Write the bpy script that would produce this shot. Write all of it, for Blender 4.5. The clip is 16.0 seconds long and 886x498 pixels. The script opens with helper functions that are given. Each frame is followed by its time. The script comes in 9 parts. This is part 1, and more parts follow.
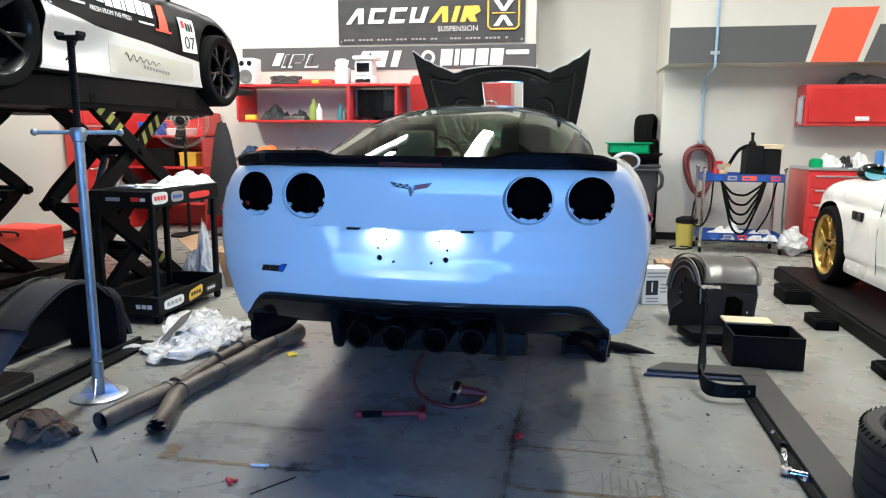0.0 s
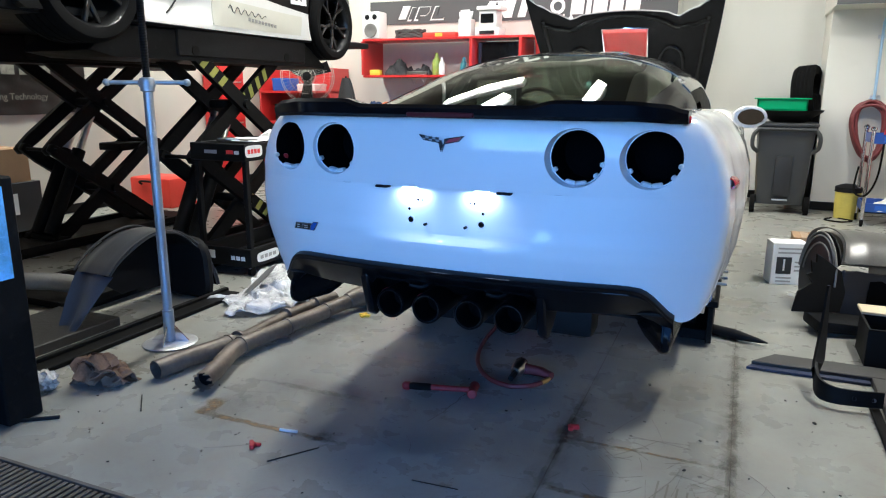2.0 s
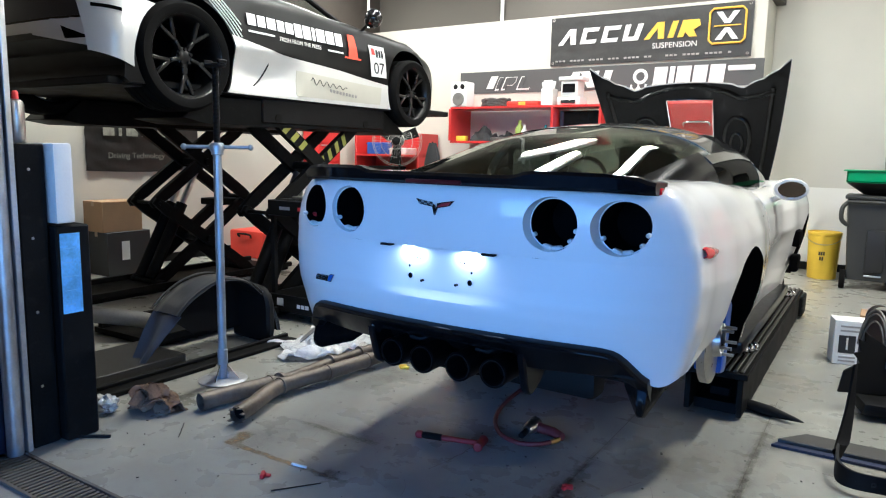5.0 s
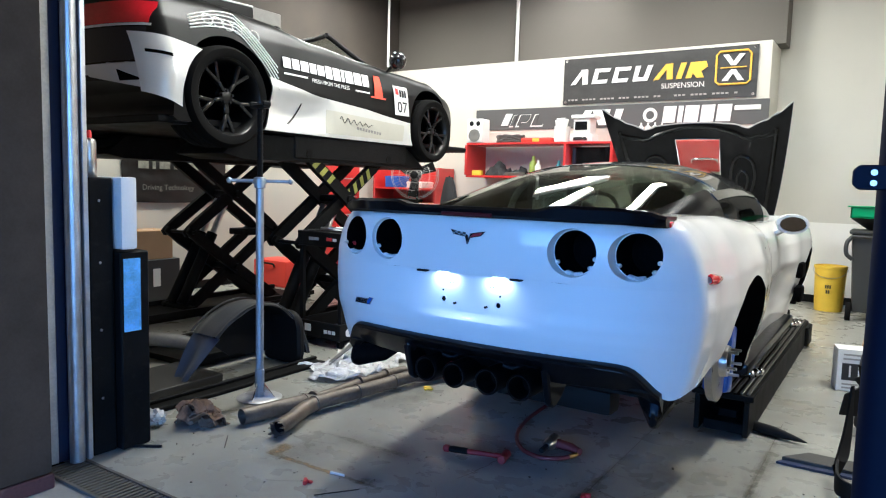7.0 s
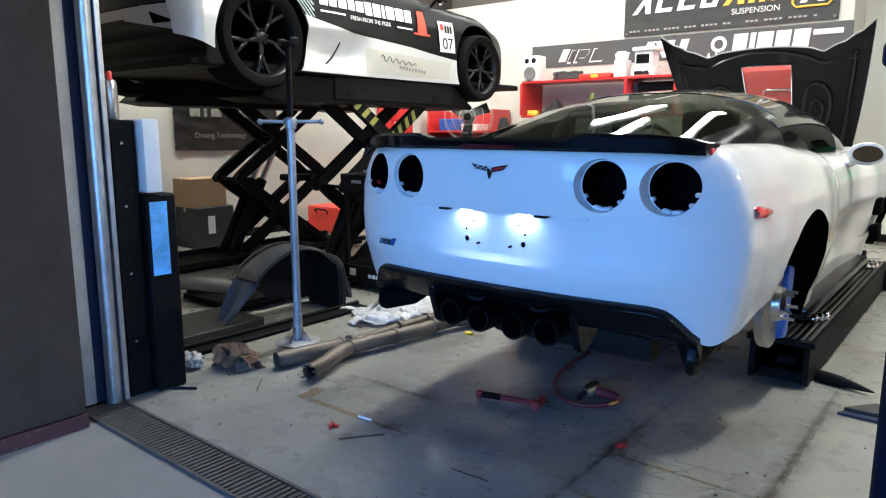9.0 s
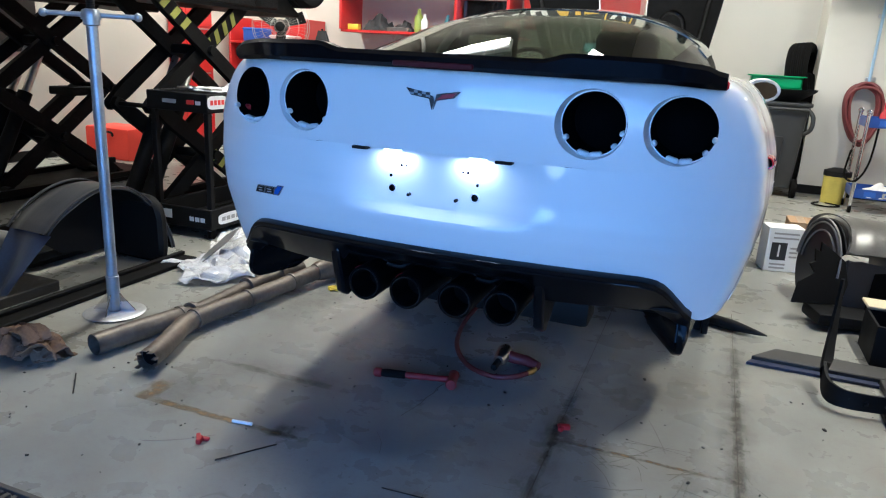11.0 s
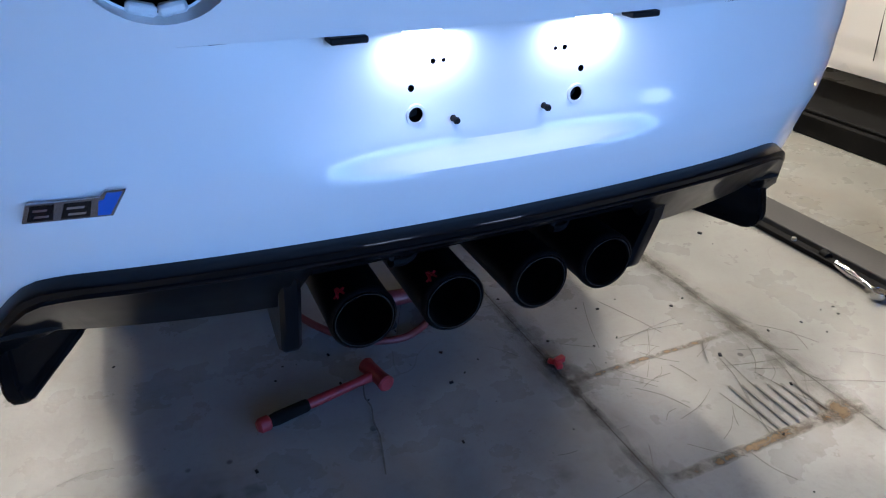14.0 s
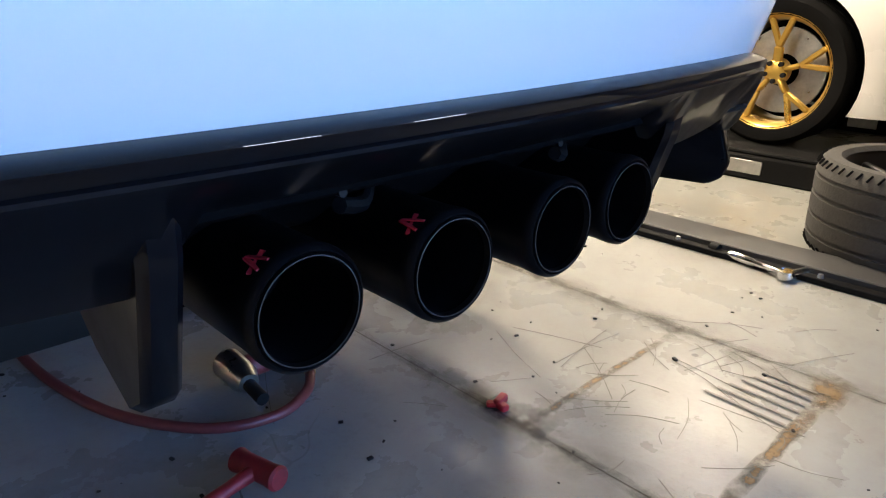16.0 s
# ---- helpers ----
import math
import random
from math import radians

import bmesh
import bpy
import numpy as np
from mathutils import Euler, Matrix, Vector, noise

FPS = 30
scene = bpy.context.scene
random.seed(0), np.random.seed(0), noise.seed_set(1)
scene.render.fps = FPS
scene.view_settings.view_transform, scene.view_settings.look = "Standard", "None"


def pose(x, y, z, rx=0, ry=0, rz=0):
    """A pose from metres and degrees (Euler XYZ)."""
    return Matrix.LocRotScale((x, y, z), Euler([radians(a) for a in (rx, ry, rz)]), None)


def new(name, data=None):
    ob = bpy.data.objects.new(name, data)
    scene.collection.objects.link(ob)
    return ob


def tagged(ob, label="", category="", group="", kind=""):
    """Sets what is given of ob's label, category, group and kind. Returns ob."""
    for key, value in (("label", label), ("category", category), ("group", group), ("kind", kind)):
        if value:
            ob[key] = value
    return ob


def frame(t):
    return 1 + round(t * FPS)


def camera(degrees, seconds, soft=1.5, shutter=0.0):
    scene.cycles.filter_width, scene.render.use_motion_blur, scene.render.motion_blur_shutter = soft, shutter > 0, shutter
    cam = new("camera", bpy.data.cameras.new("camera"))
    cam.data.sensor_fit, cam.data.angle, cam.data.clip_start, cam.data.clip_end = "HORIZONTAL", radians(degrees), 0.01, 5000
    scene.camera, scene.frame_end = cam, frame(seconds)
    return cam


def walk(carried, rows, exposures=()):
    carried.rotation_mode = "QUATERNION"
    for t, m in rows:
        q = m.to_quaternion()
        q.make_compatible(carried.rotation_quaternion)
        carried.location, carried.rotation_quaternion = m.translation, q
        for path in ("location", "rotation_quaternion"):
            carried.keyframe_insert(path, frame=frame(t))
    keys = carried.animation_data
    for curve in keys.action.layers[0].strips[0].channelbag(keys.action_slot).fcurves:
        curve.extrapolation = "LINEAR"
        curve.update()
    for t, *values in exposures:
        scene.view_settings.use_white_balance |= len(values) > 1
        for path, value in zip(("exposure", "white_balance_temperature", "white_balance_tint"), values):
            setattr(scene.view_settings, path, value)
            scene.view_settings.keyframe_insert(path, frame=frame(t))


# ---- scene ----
cam = camera(65.6, 16.0, 1.15)
METRES, EYE, TILT, LEAN, TURN = 5.0837, 1.3725, 0.0, 0.0, 10.4
ROWS = [
    (0.0, 0.0, 0.0, 0.0, 0.05, -9.64, -0.32),
    (0.5, 0.0182, 0.0108, -0.0041, 2.9, -10.34, -0.41),
    (1.0, 0.0298, 0.0448, -0.0086, 5.37, -12.32, -0.34),
    (1.5, 0.042, 0.066, -0.0067, 6.21, -12.89, -0.58),
    (2.0, 0.0779, 0.0695, -0.0081, 12.8, -13.03, -0.2),
    (2.5, 0.1078, 0.071, -0.0095, 15.73, -13.02, 0.08),
    (3.0, 0.1156, 0.0807, -0.012, 16.49, -12.79, -0.01),
    (3.5, 0.1187, 0.0932, -0.009, 16.71, -11.49, -0.44),
    (4.0, 0.1342, 0.0896, -0.0077, 18.27, -10.36, -0.84),
    (4.5, 0.1555, 0.0755, -0.0061, 21.05, -9.64, -1.04),
    (5.0, 0.1685, 0.056, -0.0028, 22.17, -8.02, -1.12),
    (7.5, 0.1838, -0.0103, -0.0008, 23.53, -5.21, -1.31),
    (8.0, 0.2011, 0.0082, -0.0037, 28.57, -6.87, -0.88),
    (10.5, 0.1076, 0.0951, -0.0183, 20.68, -14.52, -2.11),
    (11.0, 0.0547, 0.1326, -0.0179, 11.02, -15.82, -3.1),
    (11.5, -0.0099, 0.1575, -0.0179, 1.69, -17.47, -3.62),
    (12.0, -0.0542, 0.1951, -0.0214, -4.54, -19.03, -3.52),
    (12.5, -0.0888, 0.2438, -0.0222, -9.51, -21.51, -2.51),
    (13.0, -0.1286, 0.2883, -0.0244, -19.91, -23.62, -2.96),
    (13.5, -0.1499, 0.3268, -0.0249, -29.49, -26.09, -3.2),
    (14.0, -0.1486, 0.3735, -0.037, -34.53, -29.02, -0.24),
    (14.5, -0.1427, 0.4122, -0.0553, -43.35, -32.41, -0.86),
    (15.0, -0.1409, 0.4433, -0.0782, -51.13, -32.71, 0.57),
    (15.5, -0.1404, 0.45, -0.0972, -51.94, -26.06, -0.41),
    (16.0, -0.1357, 0.4572, -0.1128, -53.6, -20.66, -0.09),
]
walk(cam, [(t, pose(0, 0, EYE, TILT, LEAN, TURN) @ pose(METRES * x, METRES * y, METRES * z, 90 + pitch, roll, yaw)) for t, x, y, z, yaw, pitch, roll in ROWS],
     [(0.0, 1.35, 4600, 13), (10.0, 1.35, 4620, 13), (13.0, 1.37, 4900, 18), (14.2, 1.37, 5080, 20), (15.0, 1.72, 5320, 20), (16.0, 2.18, 5500, 19)])


# ---------------------------------------------------------------- world and lights
world = bpy.data.worlds.new("sky")
scene.world = world
world.use_nodes = True
wn = world.node_tree
sky = wn.nodes.new("ShaderNodeTexSky")
sky.sky_type, sky.sun_disc = "NISHITA", False
sky.sun_elevation, sky.sun_rotation = radians(32), radians(0)
sky.ozone_density = 6.0
bg = wn.nodes["Background"]
bg.inputs["Strength"].default_value = 0.285
sky.dust_density, sky.altitude = 0.0, 2000
wn.links.new(sky.outputs["Color"], bg.inputs["Color"])


def area_lamp(name, x, y, z, sx, sy, watts, color, rx=0, ry=0, rz=0):
    d = bpy.data.lights.new(name, "AREA")
    d.shape, d.size, d.size_y, d.energy, d.color = "RECTANGLE", sx, sy, watts, color
    o = new(name, d)
    o.matrix_basis = pose(x, y, z, rx, ry, rz)
    return o


# place, turn and power of each ceiling light; several unseen, added to balance brightness
CEIL = 4.9
TUBES = [(-2.55, 4.1, 0, 56), (-0.6, 6.6, 0, 28), (1.75, 4.9, 0, 80), (-3.0, 6.0, 0, 34), (-1.15, 8.3, -14, 16), (0.6, 7.4, 0, 14), (5.6, 5.0, 0, 44), (4.0, 6.6, 0, 26), (-5.6, 4.5, 0, 78), (-5.4, 7.6, 0, 52), (-2.95, 8.1, -40, 14), (-3.1, 9.0, -80, 10)]
for lx, ly, turn, watts in TUBES:
    area_lamp("tube_glow", lx, ly, CEIL - 0.655, 0.22, 1.25, watts, (1.0, 0.80, 0.48), rz=turn)

# ---------------------------------------------------------------- materials
MATS = {}


def mat(name, base, rough=0.5, metal=0.0, var=0.12, scale=6.0, fine=90.0, bump=0.08, coat=0.0, wear=0.0, spec=0.5, trans=0.0, emit=None, rvar=0.1, random_tint=0.0):
    """A surface with broad stains and fine grain in colour, gloss and relief."""
    if name in MATS:
        return MATS[name]
    m = bpy.data.materials.new(name)
    m.use_nodes = True
    nt = m.node_tree
    b = nt.nodes["Principled BSDF"]
    L = nt.links.new
    b.inputs["Roughness"].default_value = rough
    b.inputs["Metallic"].default_value = metal
    b.inputs["Coat Weight"].default_value = coat
    b.inputs["Coat Roughness"].default_value = 0.04
    b.inputs["Specular IOR Level"].default_value = spec
    b.inputs["Transmission Weight"].default_value = trans
    b.inputs["Base Color"].default_value = (*base, 1)
    if emit:
        b.inputs["Emission Color"].default_value = (*emit[:3], 1)
        b.inputs["Emission Strength"].default_value = emit[3]
    if var > 0 or bump > 0:
        tc = nt.nodes.new("ShaderNodeTexCoord")
        n1 = nt.nodes.new("ShaderNodeTexNoise")
        n1.inputs["Scale"].default_value, n1.inputs["Detail"].default_value = scale, 6
        n2 = nt.nodes.new("ShaderNodeTexNoise")
        n2.inputs["Scale"].default_value, n2.inputs["Detail"].default_value = fine, 3
        L(tc.outputs["Object"], n1.inputs["Vector"])
        L(tc.outputs["Object"], n2.inputs["Vector"])
        mx = nt.nodes.new("ShaderNodeMath")
        mx.operation = "MULTIPLY_ADD"
        L(n2.outputs["Fac"], mx.inputs[0])
        mx.inputs[1].default_value = 0.4
        L(n1.outputs["Fac"], mx.inputs[2])
        ramp = nt.nodes.new("ShaderNodeMapRange")
        L(mx.outputs[0], ramp.inputs["Value"])
        ramp.inputs["From Min"].default_value, ramp.inputs["From Max"].default_value = 0.4, 1.0
        ramp.inputs["To Min"].default_value, ramp.inputs["To Max"].default_value = 1 - var, 1 + var
        mul = nt.nodes.new("ShaderNodeVectorMath")
        mul.operation = "SCALE"
        mul.inputs[0].default_value = base
        L(ramp.outputs[0], mul.inputs["Scale"])
        out = mul.outputs[0]
        if wear > 0:
            n3 = nt.nodes.new("ShaderNodeTexNoise")
            n3.inputs["Scale"].default_value, n3.inputs["Detail"].default_value = scale * 3, 8
            L(tc.outputs["Object"], n3.inputs["Vector"])
            cr = nt.nodes.new("ShaderNodeMapRange")
            L(n3.outputs["Fac"], cr.inputs["Value"])
            cr.inputs["From Min"].default_value, cr.inputs["From Max"].default_value = 0.58, 0.72
            mixc = nt.nodes.new("ShaderNodeMix")
            mixc.data_type = "RGBA"
            fm = nt.nodes.new("ShaderNodeMath")
            fm.operation = "MULTIPLY"
            L(cr.outputs[0], fm.inputs[0])
            fm.inputs[1].default_value = wear
            L(fm.outputs[0], mixc.inputs["Factor"])
            L(out, mixc.inputs["A"])
            mixc.inputs["B"].default_value = (0.16, 0.13, 0.10, 1)
            out = mixc.outputs["Result"]
        L(out, b.inputs["Base Color"])
        rr = nt.nodes.new("ShaderNodeMapRange")
        L(n1.outputs["Fac"], rr.inputs["Value"])
        rr.inputs["From Min"].default_value, rr.inputs["From Max"].default_value = 0.3, 0.7
        rr.inputs["To Min"].default_value, rr.inputs["To Max"].default_value = max(0.02, rough - rvar * rough), min(1, rough + rvar * rough)
        L(rr.outputs[0], b.inputs["Roughness"])
        if bump > 0:
            bp = nt.nodes.new("ShaderNodeBump")
            bp.inputs["Strength"].default_value, bp.inputs["Distance"].default_value = bump, 0.004
            L(n2.outputs["Fac"], bp.inputs["Height"])
            L(bp.outputs[0], b.inputs["Normal"])
    MATS[name] = m
    return m


WHITE_PAINT = mat("white_car_paint", (0.80, 0.80, 0.79), 0.45, var=0.0, bump=0.0, coat=1.0, scale=2)
BLACK_GLOSS = mat("black_gloss_paint", (0.007, 0.007, 0.008), 0.2, var=0.15, bump=0.0, coat=0.8, spec=0.3)
BLACK_DULL = mat("black_matt_plastic", (0.007, 0.007, 0.0073), 0.6, var=0.25, bump=0.1, spec=0.14)
# near black: shade inside holes, vents, gaps and under bodies put into the colour
VOID = mat("cavity_shade_black", (0.003, 0.003, 0.0033), 0.9, var=0.2, bump=0.0, spec=0.02)
LIFT_BLACK = mat("black_lift_steel", (0.007, 0.007, 0.007), 0.55, var=0.35, bump=0.12, wear=0.04, spec=0.07)
RED_STEEL = mat("red_painted_steel", (0.52, 0.025, 0.018), 0.35, var=0.12, bump=0.03, coat=0.3)
ORANGE_RED = mat("orange_red_paint", (0.80, 0.10, 0.025), 0.6, var=0.06)
RED_PLASTIC = mat("red_plastic", (0.40, 0.015, 0.02), 0.4, var=0.1)
WALL_WHITE = mat("white_wall_paint", (0.60, 0.582, 0.515), 0.75, var=0.04, scale=1.2, fine=160, bump=0.12, wear=0.03)
WALL_GREY = mat("dark_grey_wall_paint", (0.085, 0.085, 0.085), 0.7, var=0.06, scale=1.5, bump=0.1)
WALL_UPPER = mat("upper_grey_wall_paint", (0.125, 0.114, 0.099), 0.8, var=0.06, scale=1.0, bump=0.1)
CEIL_MAT = mat("ceiling_sheet", (0.06, 0.052, 0.044), 0.85, var=0.2)
GALV = mat("galvanised_steel", (0.55, 0.57, 0.60), 0.35, metal=0.9, var=0.18, scale=14, bump=0.05)
STEEL = mat("bare_steel", (0.50, 0.49, 0.47), 0.30, metal=1.0, var=0.2, scale=20, bump=0.06)
CHROME = mat("chrome", (0.75, 0.75, 0.76), 0.10, metal=1.0, var=0.05, bump=0.0)
EXHAUST = mat("used_exhaust_steel", (0.125, 0.103, 0.080), 0.45, metal=0.35, var=0.6, scale=7, fine=50, bump=0.35, wear=0.55)
RUBBER = mat("tyre_rubber", (0.0055, 0.0053, 0.0052), 0.85, var=0.25, scale=10, bump=0.2, spec=0.07)
DUSTY_RUBBER = mat("dusty_used_rubber", (0.045, 0.042, 0.037), 0.8, var=0.35, scale=8, bump=0.3)
GOLD = mat("gold_wheel_paint", (0.62, 0.40, 0.07), 0.30, metal=0.75, var=0.08, bump=0.0, coat=0.4)
GREY_LINER = mat("grey_liner_plastic", (0.17, 0.165, 0.155), 0.42, var=0.22, scale=7, bump=0.15, wear=0.15)
CARD = mat("brown_cardboard", (0.36, 0.23, 0.12), 0.85, var=0.12, scale=5, bump=0.1)
WHITE_PLASTIC = mat("white_plastic", (0.72, 0.72, 0.70), 0.45, var=0.06)
PAPER = mat("white_paper", (0.78, 0.78, 0.76), 0.8, var=0.05)
BLUE_PAINT = mat("blue_painted_steel", (0.02, 0.06, 0.28), 0.35, var=0.15, coat=0.3)
BLUE_PIPE = mat("light_blue_pipe", (0.34, 0.48, 0.64), 0.45, var=0.08)
DARK_BLUE = mat("dark_blue_post_paint", (0.003, 0.005, 0.014), 0.6, var=0.25, bump=0.1, spec=0.1)
YELLOW = mat("yellow_plastic", (0.75, 0.52, 0.02), 0.45, var=0.1)
GREEN = mat("green_plastic", (0.02, 0.30, 0.09), 0.45, var=0.1)
BROWN_HOSE = mat("red_rubber_hose", (0.13, 0.022, 0.022), 0.5, var=0.15)
CARBON = mat("gloss_black_carbon", (0.004, 0.004, 0.005), 0.35, var=0.3, scale=30, fine=400, bump=0.0, coat=0.38, spec=0.03)
INK_WHITE = mat("white_print", (0.78, 0.78, 0.76), 0.6, var=0.03, bump=0.0)
INK_YELLOW = mat("yellow_print", (0.75, 0.48, 0.03), 0.6, var=0.03, bump=0.0)
INK_BLACK = mat("black_print", (0.02, 0.02, 0.02), 0.6, var=0.03, bump=0.0)
INK_RED = mat("red_print", (0.70, 0.04, 0.03), 0.6, var=0.03, bump=0.0)
INK_GREY = mat("grey_print", (0.35, 0.34, 0.32), 0.6, var=0.03, bump=0.0)
INK_BLUE = mat("blue_print", (0.03, 0.10, 0.45), 0.6, var=0.03, bump=0.0)
BANNER = mat("black_vinyl_banner", (0.035, 0.034, 0.033), 0.45, var=0.3, scale=3.5, fine=40, bump=0.25)
TAIL_RED = mat("red_lamp_lens", (0.62, 0.012, 0.02), 0.12, var=0.2, bump=0.0, coat=1.0)
MIRROR = mat("mirror_glass", (0.62, 0.65, 0.70), 0.02, metal=1.0, var=0.0, bump=0.0)


def glass_mat(name, tint, gloss):
    """Tinted glass: a see-through sheet with a mirror-like skin."""
    m = bpy.data.materials.new(name)
    m.use_nodes = True
    nt = m.node_tree
    nt.nodes.remove(nt.nodes["Principled BSDF"])
    tr = nt.nodes.new("ShaderNodeBsdfTransparent")
    tr.inputs["Color"].default_value = (*tint, 1)
    gl = nt.nodes.new("ShaderNodeBsdfGlossy")
    gl.inputs["Roughness"].default_value = 0.008
    lw = nt.nodes.new("ShaderNodeLayerWeight")
    lw.inputs["Blend"].default_value = 0.5
    pw = nt.nodes.new("ShaderNodeMath")
    pw.operation = "POWER"
    nt.links.new(lw.outputs["Facing"], pw.inputs[0])
    pw.inputs[1].default_value = 3.6
    fr = nt.nodes.new("ShaderNodeMath")
    fr.operation = "MULTIPLY_ADD"
    nt.links.new(pw.outputs[0], fr.inputs[0])
    fr.inputs[1].default_value, fr.inputs[2].default_value = gloss, 0.025
    mx = nt.nodes.new("ShaderNodeMixShader")
    nt.links.new(fr.outputs[0], mx.inputs[0])
    nt.links.new(tr.outputs[0], mx.inputs[1])
    nt.links.new(gl.outputs[0], mx.inputs[2])
    nt.links.new(mx.outputs[0], nt.nodes["Material Output"].inputs[0])
    return m


GLASS_DARK = glass_mat("tinted_glass", (0.56, 0.60, 0.50), 0.72)
GLASS_SIDE = glass_mat("side_glass", (0.10, 0.10, 0.10), 0.12)
GLASS_CLEAR = glass_mat("clear_glass", (0.90, 0.93, 0.91), 0.5)

# ---------------------------------------------------------------- building helpers


def thing(name, at=(0, 0, 0), label="", category="", group="", m=None):
    """An Empty at the thing's base; parts are given in world coordinates, or in its own if m is given."""
    o = new(name)
    o.empty_display_size = 0.1
    o.matrix_basis = m if m is not None else Matrix.Translation(at)
    o["own"] = 1 if m is not None else 0
    return tagged(o, label, category, group)


def root_of(o):
    while o.parent:
        o = o.parent
    return o


def part(name, bm, material, parent, label="", smooth=True):
    me = bpy.data.meshes.new(name)
    bmesh.ops.recalc_face_normals(bm, faces=bm.faces)
    bm.to_mesh(me)
    bm.free()
    ms = material if isinstance(material, (list, tuple)) else [material]
    for q in ms:
        me.materials.append(q)
    if parent is not None:
        r = root_of(parent)
        if not r.get("own", 0):
            me.transform(r.matrix_basis.inverted())
    if smooth:
        me.shade_smooth()
        me.set_sharp_from_angle(angle=radians(38))
    o = new(name, me)
    o.parent = parent
    if label:
        o["label"] = label
    return o


def solo(name, bm, material, label, category, group="", kind="", base=None, smooth=True):
    """A thing that is one mesh; its origin goes to its base."""
    if base is None:
        xs = [v.co for v in bm.verts]
        lo = [min(c[i] for c in xs) for i in range(3)]
        hi = [max(c[i] for c in xs) for i in range(3)]
        base = ((lo[0] + hi[0]) / 2, (lo[1] + hi[1]) / 2, lo[2])
    o = part(name, bm, material, None, "", smooth)
    o.data.transform(Matrix.Translation((-base[0], -base[1], -base[2])))
    o.location = base
    return tagged(o, label, category, group, kind)


def setting(name, bm, material, label="", smooth=False):
    o = part(name, bm, material, None, "", smooth)
    return tagged(o, label, "", "", "structure")


def B():
    return bmesh.new()


def box(bm, x0, x1, y0, y1, z0, z1, bevel=0.0, m=None, mi=0, seg=1):
    r = bmesh.ops.create_cube(bm, size=1)
    vs = r["verts"]
    t = Matrix.Translation(((x0 + x1) / 2, (y0 + y1) / 2, (z0 + z1) / 2)) @ Matrix.Diagonal((abs(x1 - x0), abs(y1 - y0), abs(z1 - z0), 1))
    bmesh.ops.transform(bm, matrix=t, verts=vs)
    fs = {f for v in vs for f in v.link_faces}
    if bevel > 0:
        es = list({e for v in vs for e in v.link_edges})
        rb = bmesh.ops.bevel(bm, geom=es, offset=bevel, segments=seg, affect="EDGES", profile=0.6)
        vs = list({v for f in rb["faces"] for v in f.verts} | {v for v in vs if v.is_valid})
        fs = {f for v in vs for f in v.link_faces}
    for f in fs:
        f.material_index = mi
    if m is not None:
        bmesh.ops.transform(bm, matrix=m, verts=[v for v in vs if v.is_valid])
    return bm


def frame_of(d):
    d = Vector(d).normalized()
    a = Vector((0, 0, 1)) if abs(d.z) < 0.9 else Vector((1, 0, 0))
    s = d.cross(a).normalized()
    return s, s.cross(d).normalized()


def tube(bm, pts, r, n=10, cap=True, mi=0, closed=False):
    """A round bar along points; r is one radius or one for each point."""
    pts = [Vector(p) for p in pts]
    rings = []
    k = len(pts)
    up = None
    for i, p in enumerate(pts):
        d = pts[min(i + 1, k - 1)] - pts[max(i - 1, 0)]
        d.normalize()
        if up is None:
            s, up = frame_of(d)
        else:
            s = d.cross(up).normalized()
            up = s.cross(d).normalized()
        ri = r[i] if isinstance(r, (list, tuple)) else r
        rings.append([bm.verts.new(p + (s * math.cos(2 * math.pi * j / n) + up * math.sin(2 * math.pi * j / n)) * ri) for j in range(n)])
    for a, b in zip(rings, rings[1:]):
        for j in range(n):
            f = bm.faces.new((a[j], a[(j + 1) % n], b[(j + 1) % n], b[j]))
            f.material_index = mi
    if cap:
        bm.faces.new(rings[0][::-1]).material_index = mi
        bm.faces.new(rings[-1]).material_index = mi
    return bm


def bar(bm, p0, p1, w, h, bevel=0.004, mi=0):
    """A flat bar of width w and height h between two points."""
    p0, p1 = Vector(p0), Vector(p1)
    d = p1 - p0
    s, u = frame_of(d)
    m = Matrix((s, d.normalized(), u)).transposed().to_4x4()
    m.translation = (p0 + p1) / 2
    return box(bm, -w / 2, w / 2, -d.length / 2, d.length / 2, -h / 2, h / 2, bevel, m, mi)


def spline(pts, n=8):
    """A smooth curve through points."""
    pts = [Vector(p) for p in pts]
    out = []
    for i in range(len(pts) - 1):
        a, b, c, d = pts[max(i - 1, 0)], pts[i], pts[i + 1], pts[min(i + 2, len(pts) - 1)]
        for j in range(n):
            t = j / n
            out.append(0.5 * ((2 * b) + (c - a) * t + (2 * a - 5 * b + 4 * c - d) * t * t + (3 * b - a - 3 * c + d) * t ** 3))
    return out + [pts[-1]]


def lathe(bm, profile, m=None, n=40, mi=0, closed=False):
    """Profile rows (radius, height) turned about z, then placed by m."""
    m = m or Matrix()
    rings = [[bm.verts.new(m @ Vector((r * math.cos(2 * math.pi * j / n), r * math.sin(2 * math.pi * j / n), z))) for j in range(n)] for r, z in profile]
    pairs = list(zip(rings, rings[1:])) + ([(rings[-1], rings[0])] if closed else [])
    for a, b in pairs:
        for j in range(n):
            bm.faces.new((a[j], a[(j + 1) % n], b[(j + 1) % n], b[j])).material_index = mi
    return bm


def grid(bm, f, nu, nv, mi=0, wrap=False):
    vs = [[bm.verts.new(f(i / nu, j / nv)) for j in range(nv + 1)] for i in range(nu + 1)]
    for i in range(nu):
        for j in range(nv):
            bm.faces.new((vs[i][j], vs[i + 1][j], vs[i + 1][j + 1], vs[i][j + 1])).material_index = mi
    return vs


